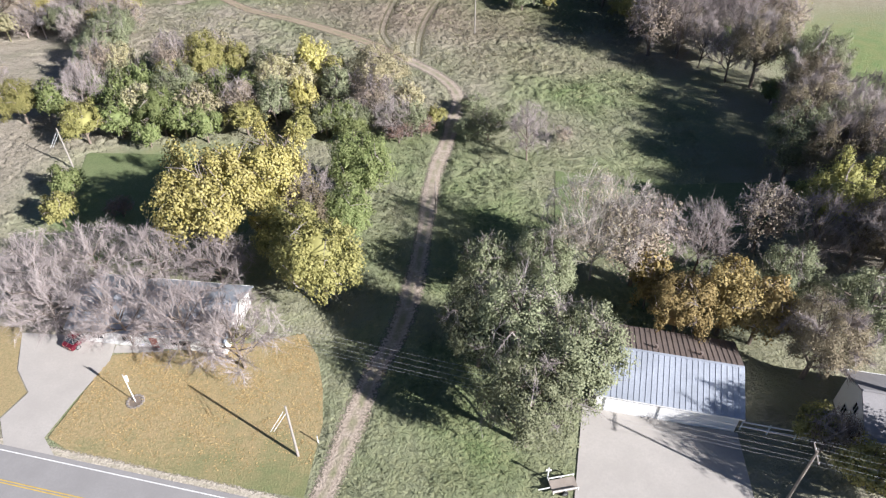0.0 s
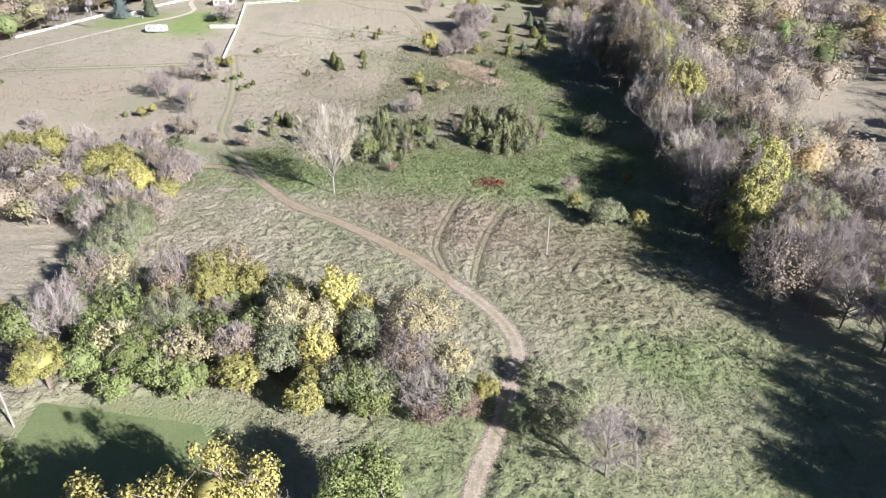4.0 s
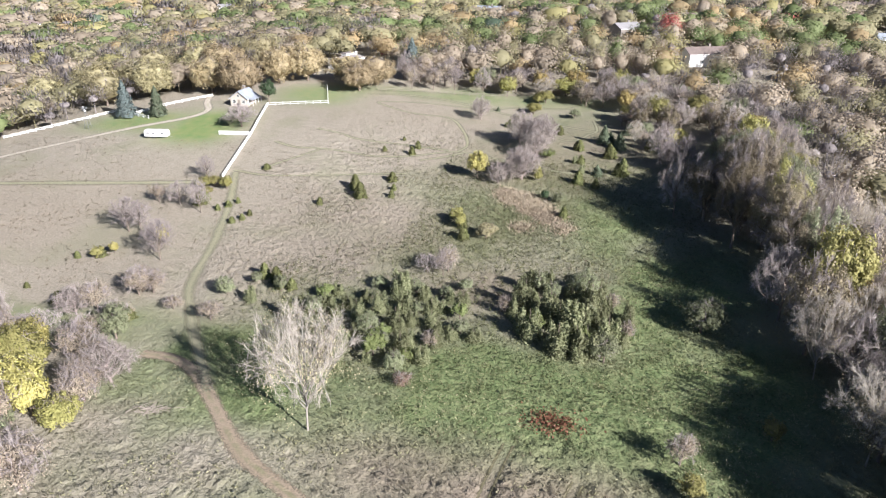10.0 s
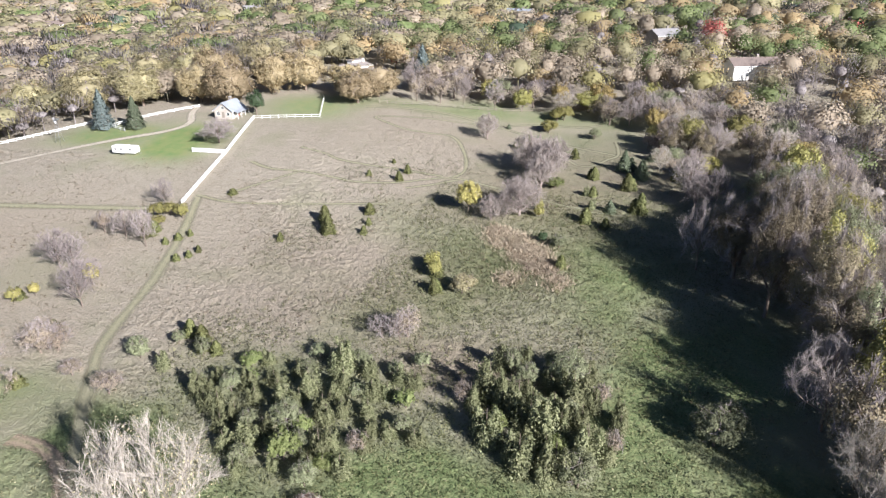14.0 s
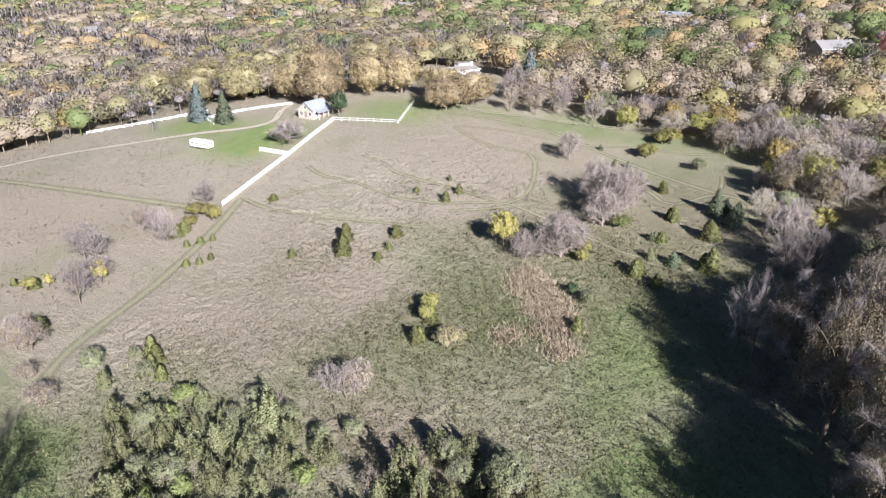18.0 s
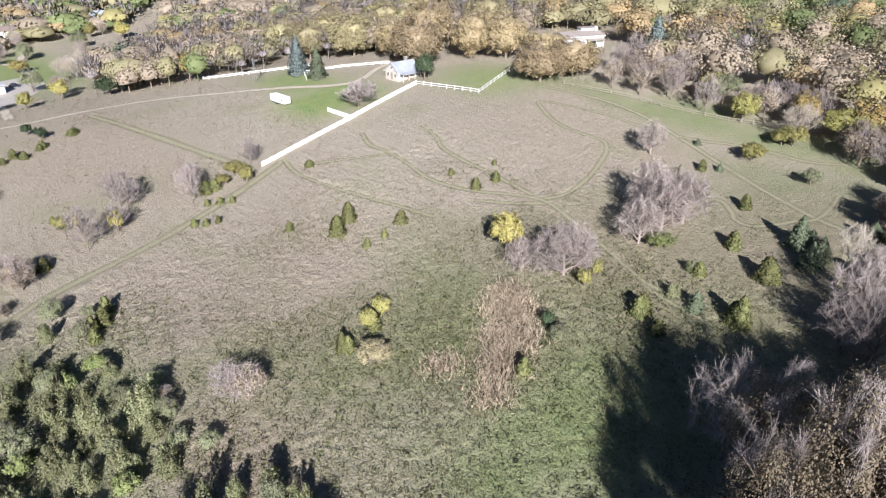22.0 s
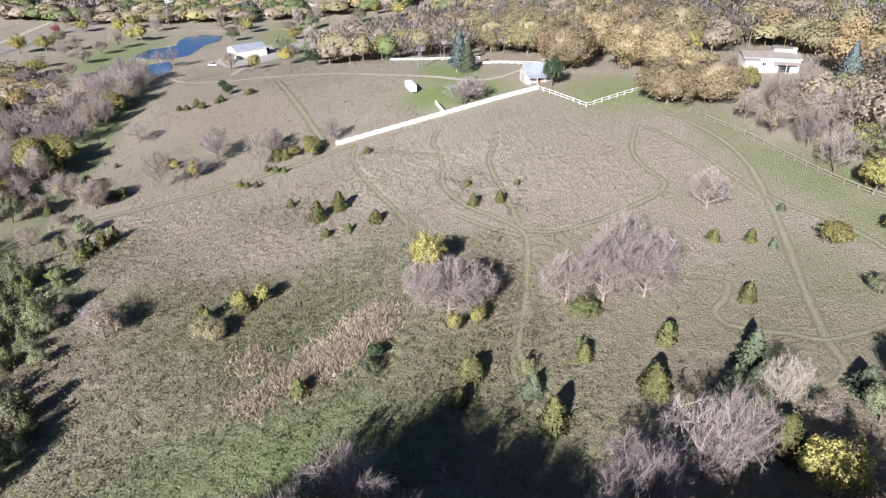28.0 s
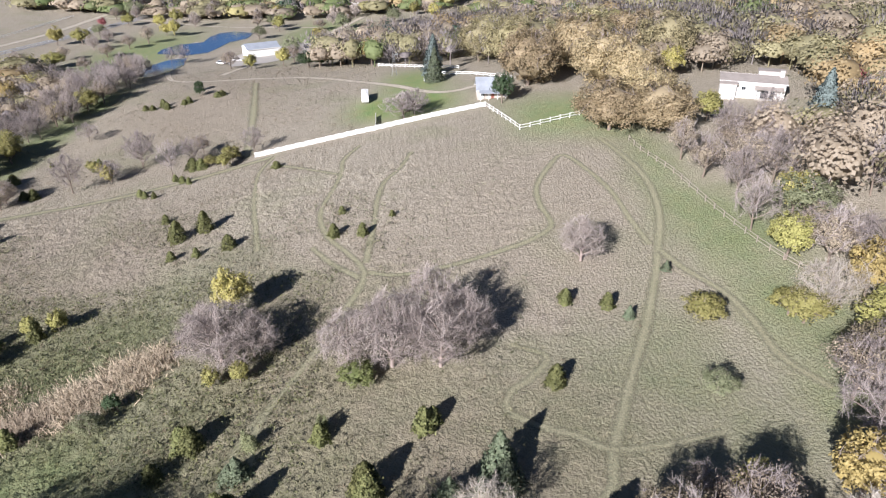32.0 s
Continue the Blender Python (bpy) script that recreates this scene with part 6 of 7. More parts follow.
brush = thing("brush_pile", spot(-3.0, 187.0), "low rust-red patch of dead brush in grass", "brush")
c = rng.normal(0, 1, (900, 3)) * [2.2, 1.6, 0.25] + [0, 0, 0.35]
v, f = leaves(c, 0.2, rng)
part("brushwood", mesh_of("brushwood", v, f, leafy("rust_brush", (0.20, 0.09, 0.05), (0.30, 0.15, 0.09))), None, brush)["kind"] = "stuff"
log = thing("fallen_branches", spot(-66.5, 178.5, 10), "pile of grey fallen branches at the wood's edge", "branches")
d = rng.normal(0, 1, (40, 3)) * [1.0, 0.5, 0.15]
s = rng.normal(0, 1, (40, 3)) * [1.2, 0.6, 0.1] + [0, 0, 0.4]
v, f = sticks(s - d * 1.4, s + d * 1.4, np.full(40, 0.07), np.full(40, 0.03), 4)
part("deadwood", mesh_of("deadwood", v, f, dead_wood, True), None, log)["kind"] = "stuff"

# tan reeds in the damp hollow
reed_mat = leafy("dry_reeds", (0.48, 0.395, 0.29), (0.61, 0.515, 0.39), 0.2)
for rx, ry, sx, sy, count in ((-18, 275.5, 2.4, 2.0, 7500), (-13, 270.5, 2.2, 2.2, 6500), (-9, 265, 1.9, 2.0, 4000), (-5, 259, 1.7, 1.7, 1800), (-15, 258.5, 1.6, 1.6, 1500), (-21.5, 279, 1.5, 1.5, 2400)):
    bed = thing("reed_bed", spot(rx, ry), "patch of tall pinkish-tan dry reeds", "reeds")
    p = rng.normal(0, 1, (count, 2)) * [sx, sy]
    z = land(p[:, 0] + rx, p[:, 1] + ry) - lz(rx, ry)
    b0 = np.column_stack([p, z])
    tip = b0 + np.column_stack([rng.normal(0, 0.55, (count, 2)), rng.uniform(0.5, 1.25, count)])
    a = rng.normal(0, 1, (count, 3)) * [0.05, 0.05, 0]
    v = np.stack([b0 - a, b0 + a, tip], 1)
    down = np.cross(v[:, 1] - v[:, 0], v[:, 2] - v[:, 0])[:, 2] < 0
    v[down] = v[down][:, [1, 0, 2]]
    part("reed_mass", mesh_of("reed_mass", v.reshape(-1, 3), np.arange(count * 3).reshape(-1, 3), reed_mat, True, None, np.repeat(rng.normal(0, 0.7, (count, 3)) + [0.5, -0.3, 0.6], 3, 0)), None, bed)["kind"] = "stuff"

# ---- woods ----
def inside(x, y, poly):
    r = np.zeros(np.shape(x), bool)
    for (xa, ya), (xb, yb) in zip(poly, poly[1:] + poly[:1]):
        cross = (ya > y) != (yb > y)
        r ^= cross & (x < (xb - xa) * (y - ya) / ((yb - ya) or 1e-9) + xa)
    return r


EAST = [(40, 160), (42, 190), (41, 230), (39, 270), (37, 300), (35, 330), (26, 352), (12, 366), (-12, 372), (-32, 382), (-60, 378), (-78, 384), (-70, 420), (-70, 520), (420, 560), (420, 150), (230, 130), (120, 175), (90, 165), (78, 130), (70, 116), (58, 122), (48, 140)]
NORTH = [(-640, 560), (-70, 400), (-70, 520), (420, 560), (620, 1300), (-900, 1300), (-900, 640)]
WEST_WOOD = [(-238, 264), (-216, 268), (-204, 285), (-196, 305), (-183, 319), (-172, 342), (-148, 362), (-140, 385), (-128, 420), (-75, 425), (-70, 400), (-300, 520), (-640, 560), (-560, 420), (-345, 330), (-300, 290)]
CREEK = [(-95, 196), (-150, 202), (-200, 208), (-230, 205), (-238, 190), (-200, 170), (-150, 160), (-100, 150), (-86, 165)]
FAR_WEST = [(-640, 560), (-560, 420), (-420, 330), (-420, 290), (-520, 200), (-480, 60), (-900, -100), (-1300, 200), (-1200, 900), (-900, 1000)]
SOUTH_WEST = [(-100, 150), (-150, 160), (-200, 170), (-240, 150), (-250, 60), (-150, 60), (-75, 110)]
FAR_PARK = [(-425, 330), (-400, 240), (-415, 125), (-440, 30), (-520, 0), (-520, 200), (-560, 420)]
SOUTH = [(-300, 15), (-80, -10), (0, -25), (200, -70), (200, -160), (-300, -120)]
EAST_ROAD = [(64, 60), (63, 80), (64, 100), (70, 112), (90, 105), (200, 110), (220, 40), (80, 40)]
CLEAR = [(hx, hy, 12) for hx, hy, _ in FAR_HOUSES] + [(hx + (-20 - hx) / math.hypot(hx + 20, hy - 220) * d, hy + (220 - hy) / math.hypot(hx + 20, hy - 220) * d, 9) for hx, hy, _ in FAR_HOUSES for d in (13, 24)] + [(-113, 404, 17), (-100, 352, 14), (-130, 336, 12), (-152, 350, 7), (-285, 240, 30), (-118, 388, 13), (-100, 392, 14), (98, 140, 19), (85, 213, 13), (98, 238, 15), (112, 260, 14), (102, 205, 14), (120, 240, 14)] + [(x, y, w * 0.8) for _, x, y, _, w in TREES]


def sown(poly, gap, seed, room=0.8):
    rng = np.random.default_rng(seed)
    xs, ys = [p[0] for p in poly], [p[1] for p in poly]
    x, y = np.meshgrid(np.arange(min(xs), max(xs), gap), np.arange(min(ys), max(ys), gap))
    x, y = x + rng.uniform(-0.42, 0.42, x.shape) * gap, y + rng.uniform(-0.42, 0.42, y.shape) * gap
    ok = inside(x, y, poly)
    for cx, cy, r in CLEAR:
        ok &= np.hypot(x - cx, y - cy) > r * room / 0.8
    return x[ok], y[ok], rng


# tall trees that shade the east side of the meadow
# the brownleaf at -19, 76 is added to shade the back lawn
for kind, x, y, tall, wide in (("brownleaf", 37, 264, 27, 7), ("olive", 43, 256, 22, 6), ("brownleaf", 41, 247, 24, 7), ("brownleaf", 41, 236, 19, 6.4), ("willow", 46, 238, 21, 6), ("bare", 38, 226, 16, 7), ("olive", 46, 226, 22, 6.5), ("brownleaf", 40, 215, 20, 6), ("willow", 47, 266, 22, 6), ("brownleaf", 40, 272, 25, 7), ("bare", 44, 205, 15, 7), ("redbrown", -49.6, 84.5, 4.0, 2.6), ("pale", 45, 179, 16, 7.5), ("willow", 52, 187, 20, 6), ("pale", 41, 187, 16, 7.0), ("olive", 55, 177, 19, 6), ("brownleaf", 49, 167, 19, 6.3), ("brownleaf", 58, 196, 20, 6), ("brownleaf", 60, 66, 18, 6.5), ("willow", 66, 77, 18, 6.3), ("olive", 57, 75, 16, 5.8), ("brownleaf", 37, 281, 19, 5.5), ("willow", 43, 287, 20, 6), ("brownleaf", 38, 297, 18, 5.5), ("olive", 45, 305, 19, 6), ("brownleaf", 41, 316, 17, 5.5), ("brownleaf", 34, 256, 23, 6), ("brownleaf", 18, 341, 10, 4.4), ("brownleaf", 26, 338, 11, 4.6), ("tanleaf", 17, 349.5, 10, 4.4), ("olive", 23.5, 347.5, 11, 5), ("redbrown", 13, 348.5, 4.6, 2.8), ("redbrown", 14.8, 341.2, 4.2, 2.6), ("willow", 19, 334.5, 5.5, 3), ("bare", 70, 168, 15, 7), ("tanleaf", 76, 152, 14, 7), ("bare", 60, 160, 14, 6.5), ("willow", 55.5, 149, 11, 6), ("bare", 66, 141, 13, 6.5), ("green", 55, 160, 8, 5), ("willow", 58, 92, 15, 5.8), ("brownleaf", 63, 100, 16, 6.4), ("brownleaf", 67, 108, 17, 6.6), ("willow", 72, 117, 17, 6.4), ("brownleaf", 62, 87, 16, 6), ("brownleaf", 68, 72, 16, 6), ("brownleaf", 74, 80, 16, 6), ("willow", 67, 62, 15, 6), ("olive", 78, 68, 17, 6.2), ("brownleaf", 69, 90, 16, 6), ("willow", 82, 92, 17, 6), ("brownleaf", -19, 76, 12.5, 4.2), ("bare", -118, 312.5, 7.2, 7.2), ("willow", -123.5, 313.5, 3.2, 3.4)):
    plant(kind, x, y, tall, wide)

# trees at the wood's edge, one by one
MIX = [("bare", 0.34), ("tanleaf", 0.24), ("pale", 0.08), ("willow", 0.08), ("olive", 0.10), ("orange", 0.06), ("oliveoak", 0.06), ("yellow", 0.04)]
CREEK_MIX = [("bare", 0.3), ("haze", 0.2), ("tanleaf", 0.25), ("olive", 0.12), ("willow", 0.08), ("yellow", 0.05)]
HEDGE = [(-69, 106), (-76, 119), (-73, 134), (-54, 134), (-37, 130), (-16, 128), (-4, 120), (0, 112), (-3, 106), (-16, 108), (-32, 104), (-53, 106)]
WEST = [(-112, 176), (-112, 196), (-97, 199), (-88, 205), (-80, 195), (-74.5, 180), (-71, 163), (-75, 152), (-100, 150)]
THICKET = [(-53, 203), (-62, 211), (-56, 221), (-35, 228), (-23, 226), (-18, 207), (-26, 198), (-39, 194)]
THICKET_EAST = [(-15, 217), (-13, 229), (-2, 232), (10, 224), (10, 208), (0, 203), (-9, 208)]
VALLEY = [(-235, 120), (-420, 110), (-425, 330), (-330, 330), (-300, 285), (-240, 262), (-215, 262), (-245, 210)]
EDGE_MIX = [("bare", 0.36), ("tanleaf", 0.22), ("pale", 0.12), ("willow", 0.08), ("olive", 0.07), ("orange", 0.03), ("brownleaf", 0.12)]
HEDGE_MIX = [("willow", 0.26), ("green", 0.2), ("tanleaf", 0.16), ("olive", 0.16), ("paleleaf", 0.14), ("bare", 0.08)]
WEST_MIX = [("tanleaf", 0.4), ("haze", 0.2), ("olive", 0.18), ("yellow", 0.1), ("willow", 0.12)]
BUSH_MIX = [("bush", 0.74), ("green", 0.08), ("willow", 0.12), ("tanleaf", 0.06)]
EDGES = [(EAST, 7.4, EDGE_MIX, 21, lambda x, y: ((x < 60 + 12 * (y < 160)) & (y < 352)) | ((y < 388) & (x < 36) & (y >= 352)), 15.5, 6.2, 0.8),
         (CREEK, 7.5, CREEK_MIX, 22, lambda x, y: y > 186, 9.5, 4.6, 0.8), (EAST_ROAD, 8.5, EDGE_MIX, 25, lambda x, y: x < 100, 16, 5.2, 0.8),
         (HEDGE, 5.6, HEDGE_MIX, 26, lambda x, y: x < 99, 8.5, 3.8, 0.55), (WEST, 7.0, WEST_MIX, 27, lambda x, y: x < 99, 8, 4.2, 0.7),
         (THICKET, 4.3, BUSH_MIX, 28, lambda x, y: x < 99, 3.4, 1.8, 0.55), (THICKET_EAST, 3.4, BUSH_MIX, 29, lambda x, y: x < 99, 4.8, 1.9, 0.45), (SOUTH_WEST, 15, WEST_MIX, 34, lambda x, y: x > -165, 9, 4.6, 0.8), (VALLEY, 24, WEST_MIX, 38, lambda x, y: (np.hypot((x + 300) / 70, (y - 200) / 26) > 1) & (np.hypot((x + 285) / 40, (y - 243) / 24) > 1), 9, 4.4, 0.8)]
for poly, gap, mix, seed, near, tall, wide, room in EDGES:
    x, y, rng = sown(poly, gap, seed, room)
    keep = near(x, y)
    for tx, ty in zip(x[keep], y[keep]):
        k = str(rng.choice([m[0] for m in mix], p=[m[1] for m in mix]))
        high = tall * (1 - 0.4 * min(1, max(0, (ty - 290) / 50))) if poly is EAST else tall
        plant(k, round(float(tx), 1), round(float(ty), 1), high * rng.uniform(0.75, 1.2), wide * rng.uniform(0.8, 1.2))

# the woods behind them, in one piece for each colour
WOOD = {
    "grey": ((0.29, 0.255, 0.248), (0.385, 0.345, 0.335)), "tan": ((0.36, 0.30, 0.22), (0.45, 0.385, 0.295)), "olive": ((0.30, 0.28, 0.155), (0.385, 0.355, 0.215)), "green": ((0.165, 0.21, 0.085), (0.245, 0.28, 0.13)),
    "orange": ((0.40, 0.30, 0.165), (0.47, 0.37, 0.22)), "yellow": ((0.36, 0.32, 0.15), (0.43, 0.385, 0.19)), "red": ((0.451, 0.125, 0.112), (0.526, 0.189, 0.151)), "dark": ((0.077, 0.119, 0.087), (0.119, 0.164, 0.109)),
}
kinds = list(WOOD)
BROWN_WOOD = (0.38, 0.34, 0.16, 0.04, 0.06, 0.01, 0.0, 0.01)
GREY_WOOD, MIXED_WOOD, OAK_WOOD = (0.46, 0.24, 0.12, 0.04, 0.10, 0.03, 0.0, 0.01), (0.15, 0.20, 0.28, 0.19, 0.10, 0.05, 0.007, 0.02), (0.08, 0.32, 0.38, 0.08, 0.09, 0.04, 0.005, 0.01)
bins = {k: [] for k in kinds}
for poly, gap, seed, tall, skip, odds in ((EAST, 10, 21, 14, lambda x, y: EDGES[0][4](x, y) | (y > 420), GREY_WOOD), (EAST, 9.5, 39, 13, lambda x, y: y <= 420, MIXED_WOOD), (NORTH, 11.5, 31, 13, lambda x, y: y > 700, MIXED_WOOD), (NORTH, 18, 37, 14, lambda x, y: y <= 700, MIXED_WOOD), (WEST_WOOD, 9.5, 32, 12, None, BROWN_WOOD), (FAR_WEST, 15.5, 33, 12, None, MIXED_WOOD), (CREEK, 7.5, 22, 9, EDGES[1][4], GREY_WOOD), (SOUTH_WEST, 15, 34, 9, EDGES[-2][4], OAK_WOOD), (FAR_PARK, 11, 36, 9, None, MIXED_WOOD), (SOUTH, 14, 35, 11, None, MIXED_WOOD), (EAST_ROAD, 8.5, 25, 13, EDGES[2][4], OAK_WOOD)):
    x, y, rng = sown(poly, gap, seed)
    keep = ~skip(x, y) if skip else np.ones(len(x), bool)
    drift = 0.5 + 0.3 * (np.sin(x * 0.031 + np.sin(y * 0.023) * 2) + np.sin(y * 0.037 + np.sin(x * 0.027) * 2)) + rng.uniform(-0.38, 0.38, len(x))
    pick = np.searchsorted(np.cumsum(odds) / sum(odds), drift % 0.999)
    for i in np.flatnonzero(keep):
        bins[kinds[pick[i]]].append((x[i], y[i], tall * rng.uniform(0.72, 1.2), min(gap, 16) * rng.uniform(0.62, 0.95)))
for k, spots in bins.items():
    if not spots:
        continue
    rng = np.random.default_rng(len(k))
    s = np.array(spots)
    base = land(s[:, 0], s[:, 1])
    away = np.hypot(np.maximum(0, np.abs(s[:, 0] + 15) - 20), np.maximum(0, np.abs(s[:, 1] - 200) - 120))
    tone = rng.uniform(0.84, 1.2, len(s))
    spread = s[:, 3] * rng.uniform(0.95, np.interp(away, [120, 220], [1.1, 1.45]), len(s))
    size = np.column_stack([spread, spread, s[:, 2] * 0.47])
    heart = np.column_stack([s[:, 0], s[:, 1], base + s[:, 2] * 0.53])
    # clumps of foliage round each crown
    clumps = rng.normal(size=(len(s), 24, 3))
    clumps[..., 2] = np.abs(clumps[..., 2]) * 1.1 - 0.35
    clumps /= np.linalg.norm(clumps, axis=2)[..., None]
    n = np.clip(600 * (120 / np.maximum(away, 60)) ** 1.6, 44, 600).astype(int)
    who = np.repeat(np.arange(len(s)), n)
    way = clumps[who, rng.integers(0, 24, len(who))]
    puff = rng.normal(size=(len(who), 3))
    puff /= np.linalg.norm(puff, axis=1)[:, None]
    c = heart[who] + (way * rng.uniform(0.6, 0.78, (len(who), 1)) + puff * rng.uniform(0.1, 0.4, (len(who), 1))) * size[who]
    soft = (c - heart[who]) / size[who] * 0.95 + puff * 0.2 + [0, 0, 0.25] + rng.normal(0, 0.1, c.shape)
    if k == "grey":
        # upright sprays of bare twigs
        d = way * 0.6 + puff * 0.35 + [0, 0, 0.75]
        a, _ = frame_of(d + rng.normal(0, 0.3, d.shape))
        reach, thin = (1.9 * s[who, 3] / np.sqrt(n[who]))[:, None], (0.28 * s[who, 3] / np.sqrt(n[who]))[:, None]
        v, f = np.stack([c - a * thin, c + a * thin, c + d * reach + a * thin * 0.5, c + d * reach - a * thin * 0.5], 1).reshape(-1, 3), np.arange(len(c) * 4).reshape(-1, 4)
    else:
        v, f = leaves(c, 1.05 * s[who, 3] / np.sqrt(n[who]), rng, soft, 0.8, 0.85)
    v2, f2, out = lumps(heart, np.ones(len(s)), rng)
    v2 = np.repeat(heart, 26, 0) + (v2 - np.repeat(heart, 26, 0)) * np.repeat(size * np.interp(n, [60, 300, 600], [0.73, 0.65, 0.5])[:, None] * (0.45 if k == "grey" else 1) * rng.uniform(0.8, 1.15, (len(s), 3)), 26, 0)
    v, f, soft = np.vstack([v, v2]), np.vstack([f, f2 + len(v)]), np.vstack([np.repeat(soft, 4, 0), out + [0, 0, 0.3]])
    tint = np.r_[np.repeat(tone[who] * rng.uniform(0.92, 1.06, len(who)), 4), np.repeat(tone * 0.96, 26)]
    foot = np.column_stack([s[:, 0], s[:, 1], base - 0.4])
    v2, f2 = sticks(foot, foot + np.column_stack([np.zeros((len(s), 2)), s[:, 2] * 0.7]), np.full(len(s), 0.25), np.full(len(s), 0.1), 4)
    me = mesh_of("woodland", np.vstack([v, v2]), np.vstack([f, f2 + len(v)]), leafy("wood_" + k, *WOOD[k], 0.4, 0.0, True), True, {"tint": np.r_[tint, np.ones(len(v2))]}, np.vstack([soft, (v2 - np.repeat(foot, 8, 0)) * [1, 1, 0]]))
    tagged(new("woodland", me), {"grey": "distant leafless grey woods", "tan": "distant tan autumn woods", "olive": "distant olive autumn woods", "green": "distant green trees", "orange": "distant orange autumn trees", "yellow": "distant yellow autumn trees", "red": "distant crimson autumn trees", "dark": "distant dark evergreens"}[k], "woods", kind="stuff")

# ---- fallen leaves ----
rng = np.random.default_rng(61)
x, y = rng.uniform(-44, -13.5, 17000), rng.uniform(37, 59, 17000)
ok = inside(x, y, [(-41.2, 56), (-34, 56.5), (-24, 57.5), (-17.5, 59), (-14, 50), (-13.9, 40), (-22.4, 38.6), (-41, 43), (-44, 44), (-42.9, 49)]) & (rng.uniform(size=17000) < np.clip((y - 36) / 16, 0.15, 1) * (0.6 + 0.4 * np.sin(x * 0.7 + np.sin(y * 0.6) * 2)))
c = np.column_stack([x[ok], y[ok], land(x[ok], y[ok]) + 0.1])
v, f = leaves(c, 0.11, rng, np.tile([0.0, 0.0, 1.0], (len(c), 1)), 0.8)
tagged(new("fallen_leaves", mesh_of("fallen_leaves", v, f, leafy("fallen_leaf", (0.36, 0.25, 0.11), (0.56, 0.42, 0.20), 0.1, 0))), "golden fallen leaves strewn over the lawn", "leaves", kind="stuff")

# ---- grass ----
def grass(name, area, gap, tall, wide, blades, seed, label, keep=1.0):
    rng = np.random.default_rng(seed)
    (x0, y0), (x1, y1) = area
    x, y = np.meshgrid(np.arange(x0, x1, gap), np.arange(y0, y1, gap))
    x, y = (x + rng.uniform(-0.6, 0.6, x.shape) * gap).ravel(), (y + rng.uniform(-0.6, 0.6, y.shape) * gap).ravel()
    c = cover(x, y)
    lump = np.sin(x * 0.31 + np.sin(y * 0.23) * 2) * np.sin(y * 0.37 + np.sin(x * 0.19) * 2)
    ok = (c["mown"] < 0.35) & (way_gap(x, y) > 0) & (rng.uniform(size=x.shape) < keep * (0.75 + 0.3 * lump))
    ok &= ~inside(x, y, [(18, 79), (20.5, 96), (28, 94), (36, 91.3), (62, 92), (62, 78)])
    ok &= ~inside(x, y, [(12, 27), (14, 47), (19, 59), (37, 56), (34, 26)]) & ~inside(x, y, [(32, 40), (32, 46), (49, 43), (49, 36)]) & ~((x < -13.5) & (y < 62)) & (y > 35)
    x, y = x[ok], y[ok]
    c = {k: v[ok] for k, v in c.items()}
    n = len(x)
    h = tall * rng.uniform(0.5, 1.4, n) * (0.8 + 0.5 * c["lush"] + 0.3 * c["brown"]) * (1 + 0.35 * lump[ok])
    lean = np.stack([np.sin(x * 0.13 + y * 0.05), np.cos(y * 0.11 - x * 0.04)], 1) * 0.7
    a = rng.uniform(0, 2 * np.pi, (n, blades))
    hump = relief(x, y)
    base = np.stack([x, y, land(x, y) + hump - 0.08], 1)[:, None]
    off = rng.normal(0, wide * 0.8, (n, blades, 2))
    b = base + np.dstack([off, np.zeros((n, blades))])
    side = np.dstack([np.cos(a), np.sin(a), np.zeros_like(a)]) * (wide * rng.uniform(0.5, 1.2, (n, blades)))[..., None]
    tip = b + np.dstack([(rng.normal(0, 1.0, (n, blades, 2)) + lean[:, None]) * h[:, None, None], h[:, None] * rng.uniform(0.6, 1.1, (n, blades))])
    v = np.stack([b - side, b + side, tip], 2)
    down = np.cross(v[:, :, 1] - v[:, :, 0], v[:, :, 2] - v[:, :, 0])[..., 2] < 0
    v[down] = v[down][:, [1, 0, 2]]
    v = v.reshape(-1, 3)
    slope = np.stack([(hump - relief(x + 0.25, y)) / 0.25, (hump - relief(x, y + 0.25)) / 0.25, np.ones(n)], 1)
    soft = np.repeat(rng.normal(0, 0.4, (n * blades, 3)) + np.repeat(slope, blades, 0), 3, 0)
    at = {k: np.repeat(q, blades * 3) for k, q in c.items()}
    me = mesh_of(name, v, np.arange(n * blades * 3).reshape(-1, 3), tuft_mat, True, at, soft)
    return tagged(new(name, me), label, "grass", kind="stuff")


grass("grass", ((-78, 36), (48, 215)), 0.5, 0.26, 0.075, 5, 41, "matted tussocks of tan and green meadow grass")
grass("grass", ((-118, 205), (46, 290)), 0.6, 0.2, 0.09, 4, 42, "dry tan hillside grass in clumps")
grass("grass", ((-118, 290), (40, 372)), 0.75, 0.15, 0.1, 4, 43, "short dry grass on the hilltop")
grass("grass", ((-260, 196), (-118, 300)), 1.5, 0.22, 0.2, 5, 44, "dry grass on the western slope")
weed_mat = leafy("dry_weeds", (0.15, 0.12, 0.08), (0.27, 0.22, 0.15), 0.1, 0)
pale_weeds = leafy("pale_weeds", (0.22, 0.215, 0.11), (0.40, 0.375, 0.23), 0.1, 0)
scrub_weeds = leafy("scrub_weeds", (0.065, 0.085, 0.035), (0.20, 0.205, 0.095), 0.1, 0)
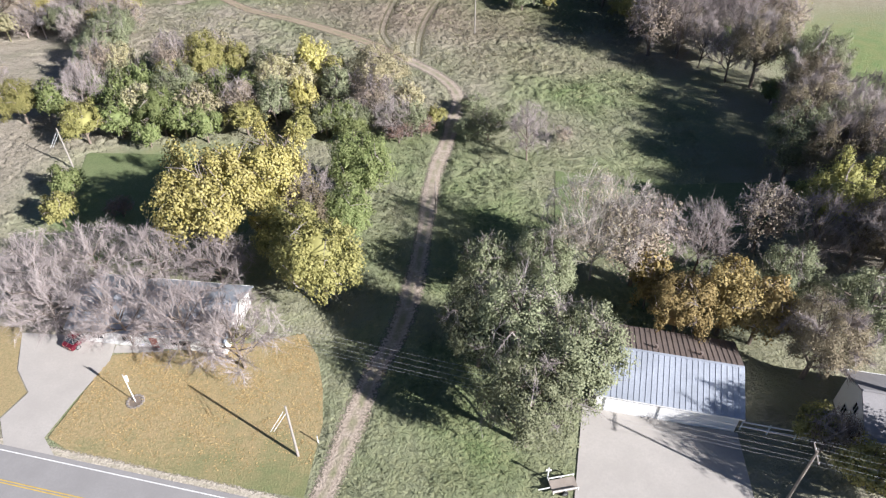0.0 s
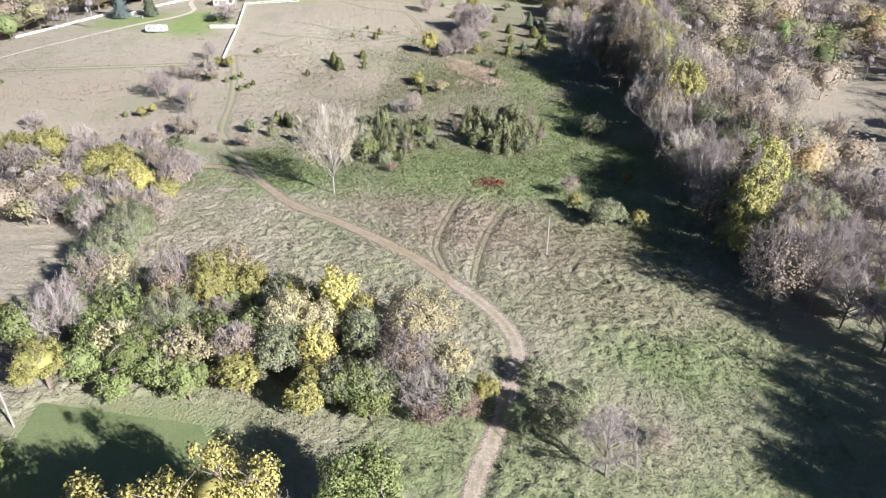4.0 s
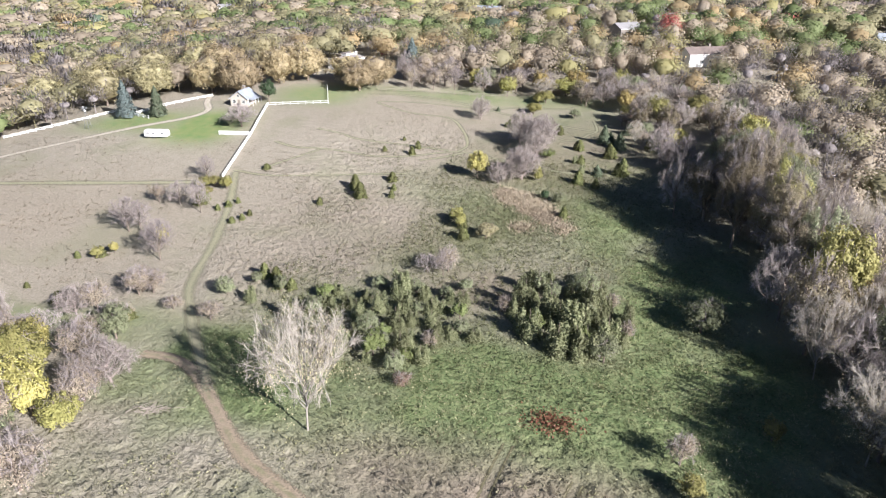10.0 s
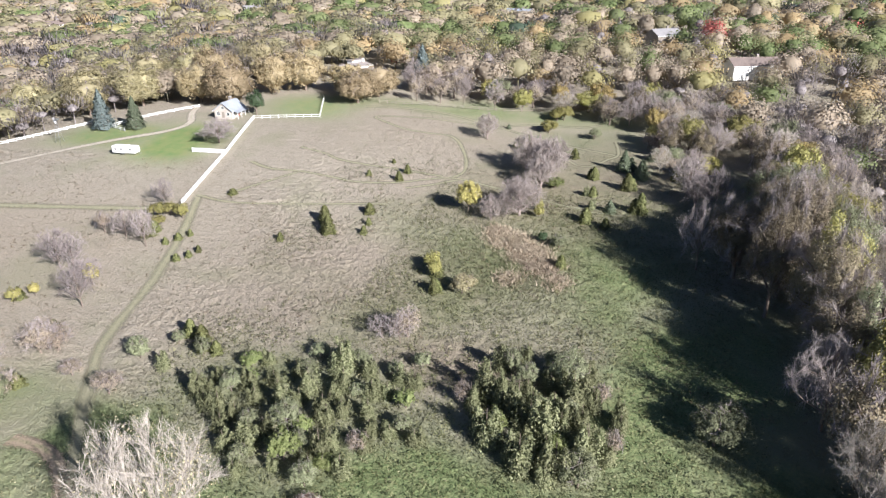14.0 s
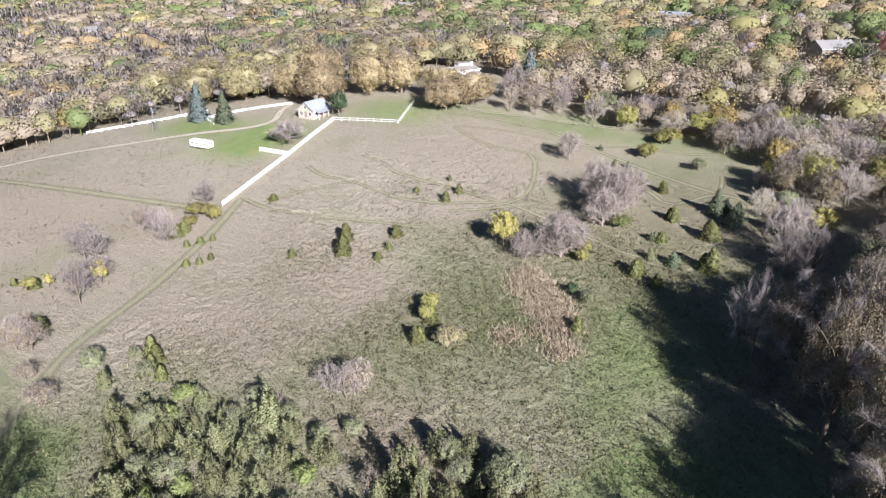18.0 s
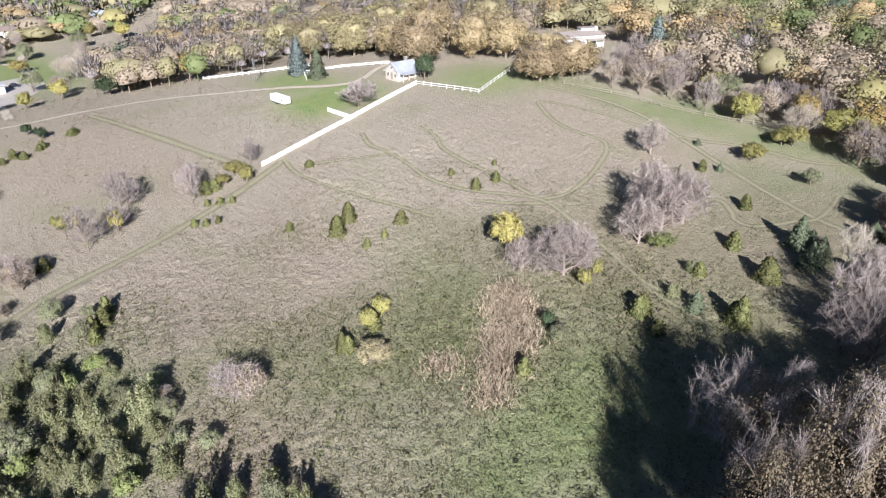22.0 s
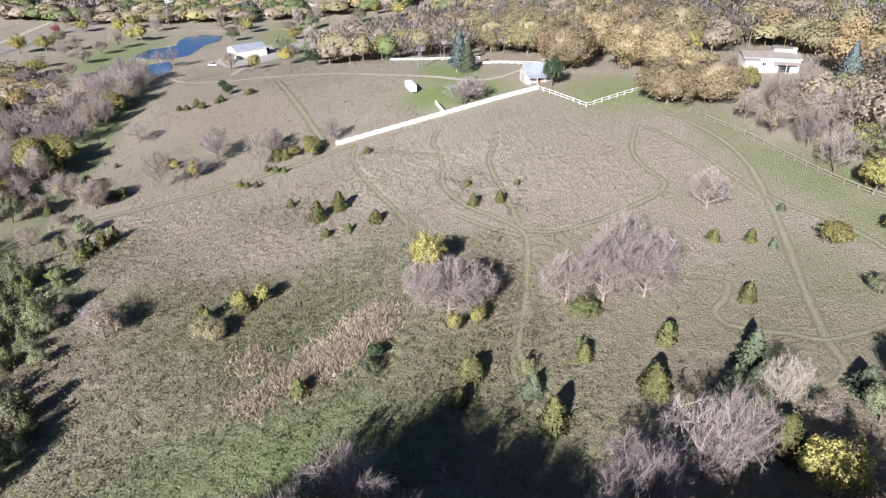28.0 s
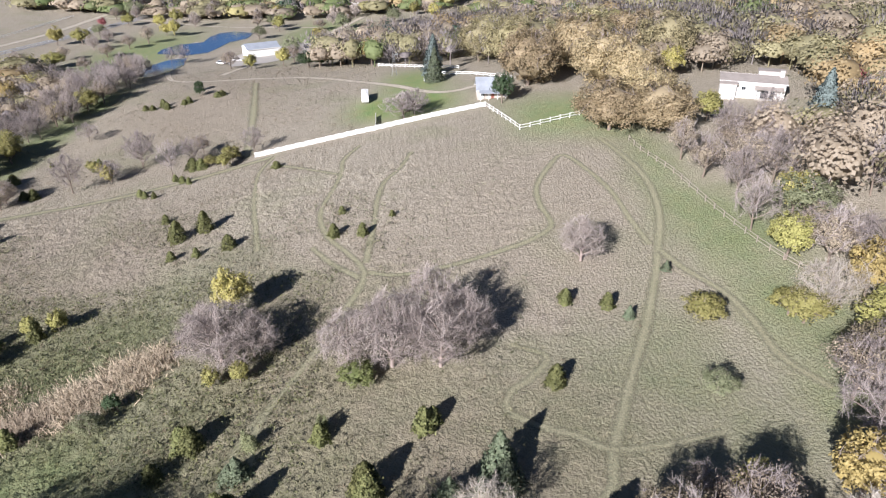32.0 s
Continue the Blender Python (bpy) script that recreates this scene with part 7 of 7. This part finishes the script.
green_weeds = leafy("green_weeds", (0.10, 0.105, 0.055), (0.25, 0.24, 0.14), 0.1, 0)
for wx0, wy0, wx1, wy1, gap, seed in ((-72, 222, 32, 335, 1.2, 54), (-70, 122, 46, 222, 1.5, 55), (-95, 225, 42, 300, 1.7, 51), (-70, 300, 40, 350, 1.9, 52), (-20, 135, 45, 182, 1.5, 53), (-230, 204, -98, 300, 1.9, 57), (-42, 234, 28, 304, 1.15, 56), (-66, 192, 30, 232, 1.25, 58)):
    rng = np.random.default_rng(seed)
    x, y = np.meshgrid(np.arange(wx0, wx1, gap), np.arange(wy0, wy1, gap))
    x, y = (x + rng.uniform(-0.7, 0.7, x.shape) * gap).ravel(), (y + rng.uniform(-0.7, 0.7, y.shape) * gap).ravel()
    drift = np.sin(x * 0.12 + np.sin(y * 0.09) * 3) + np.sin(y * 0.16 + np.sin(x * 0.07) * 3)
    ok = (rng.uniform(size=x.shape) < (0.85 if seed in (56, 58) else 0.3 + 0.25 * drift) * np.clip((345 - y) / 50, 0.06, 1)) & (way_gap(x, y) > 0.3)
    ok &= ~inside(x, y, [(-25, 276), (-20, 283), (-14, 279), (-5, 268), (-3, 259), (-8, 259), (-15, 265)])
    x, y = x[ok], y[ok]
    lush, tall = seed in (54, 55, 56, 58), seed in (56, 58)
    c = np.repeat(np.stack([x, y, land(x, y) + (0.38 if lush else 0.25)], 1), 15 if tall else 10, 0)
    c += rng.normal(0, 1, c.shape) * ([0.45, 0.45, 0.4] if tall else [0.4, 0.4, 0.25] if lush else [0.28, 0.28, 0.16])
    up = rng.normal(0, 0.5, c.shape) + [0, 0, 0.7]
    v, f = leaves(c, 0.19 if tall else 0.2 if lush else 0.17, rng, up, 0.5, 0.35)
    tagged(new("weeds", mesh_of("weeds", v, f, pale_weeds if seed == 55 else scrub_weeds if tall else green_weeds if lush else weed_mat, True, None, np.repeat(up, 4, 0))), "clumps of pale olive weeds in the meadow" if seed == 55 else "tall green scrub weeds round the thickets" if tall else "clumps of olive weeds on the slope" if lush else "clumps of dark dry weeds in the grass", "weeds", kind="stuff")
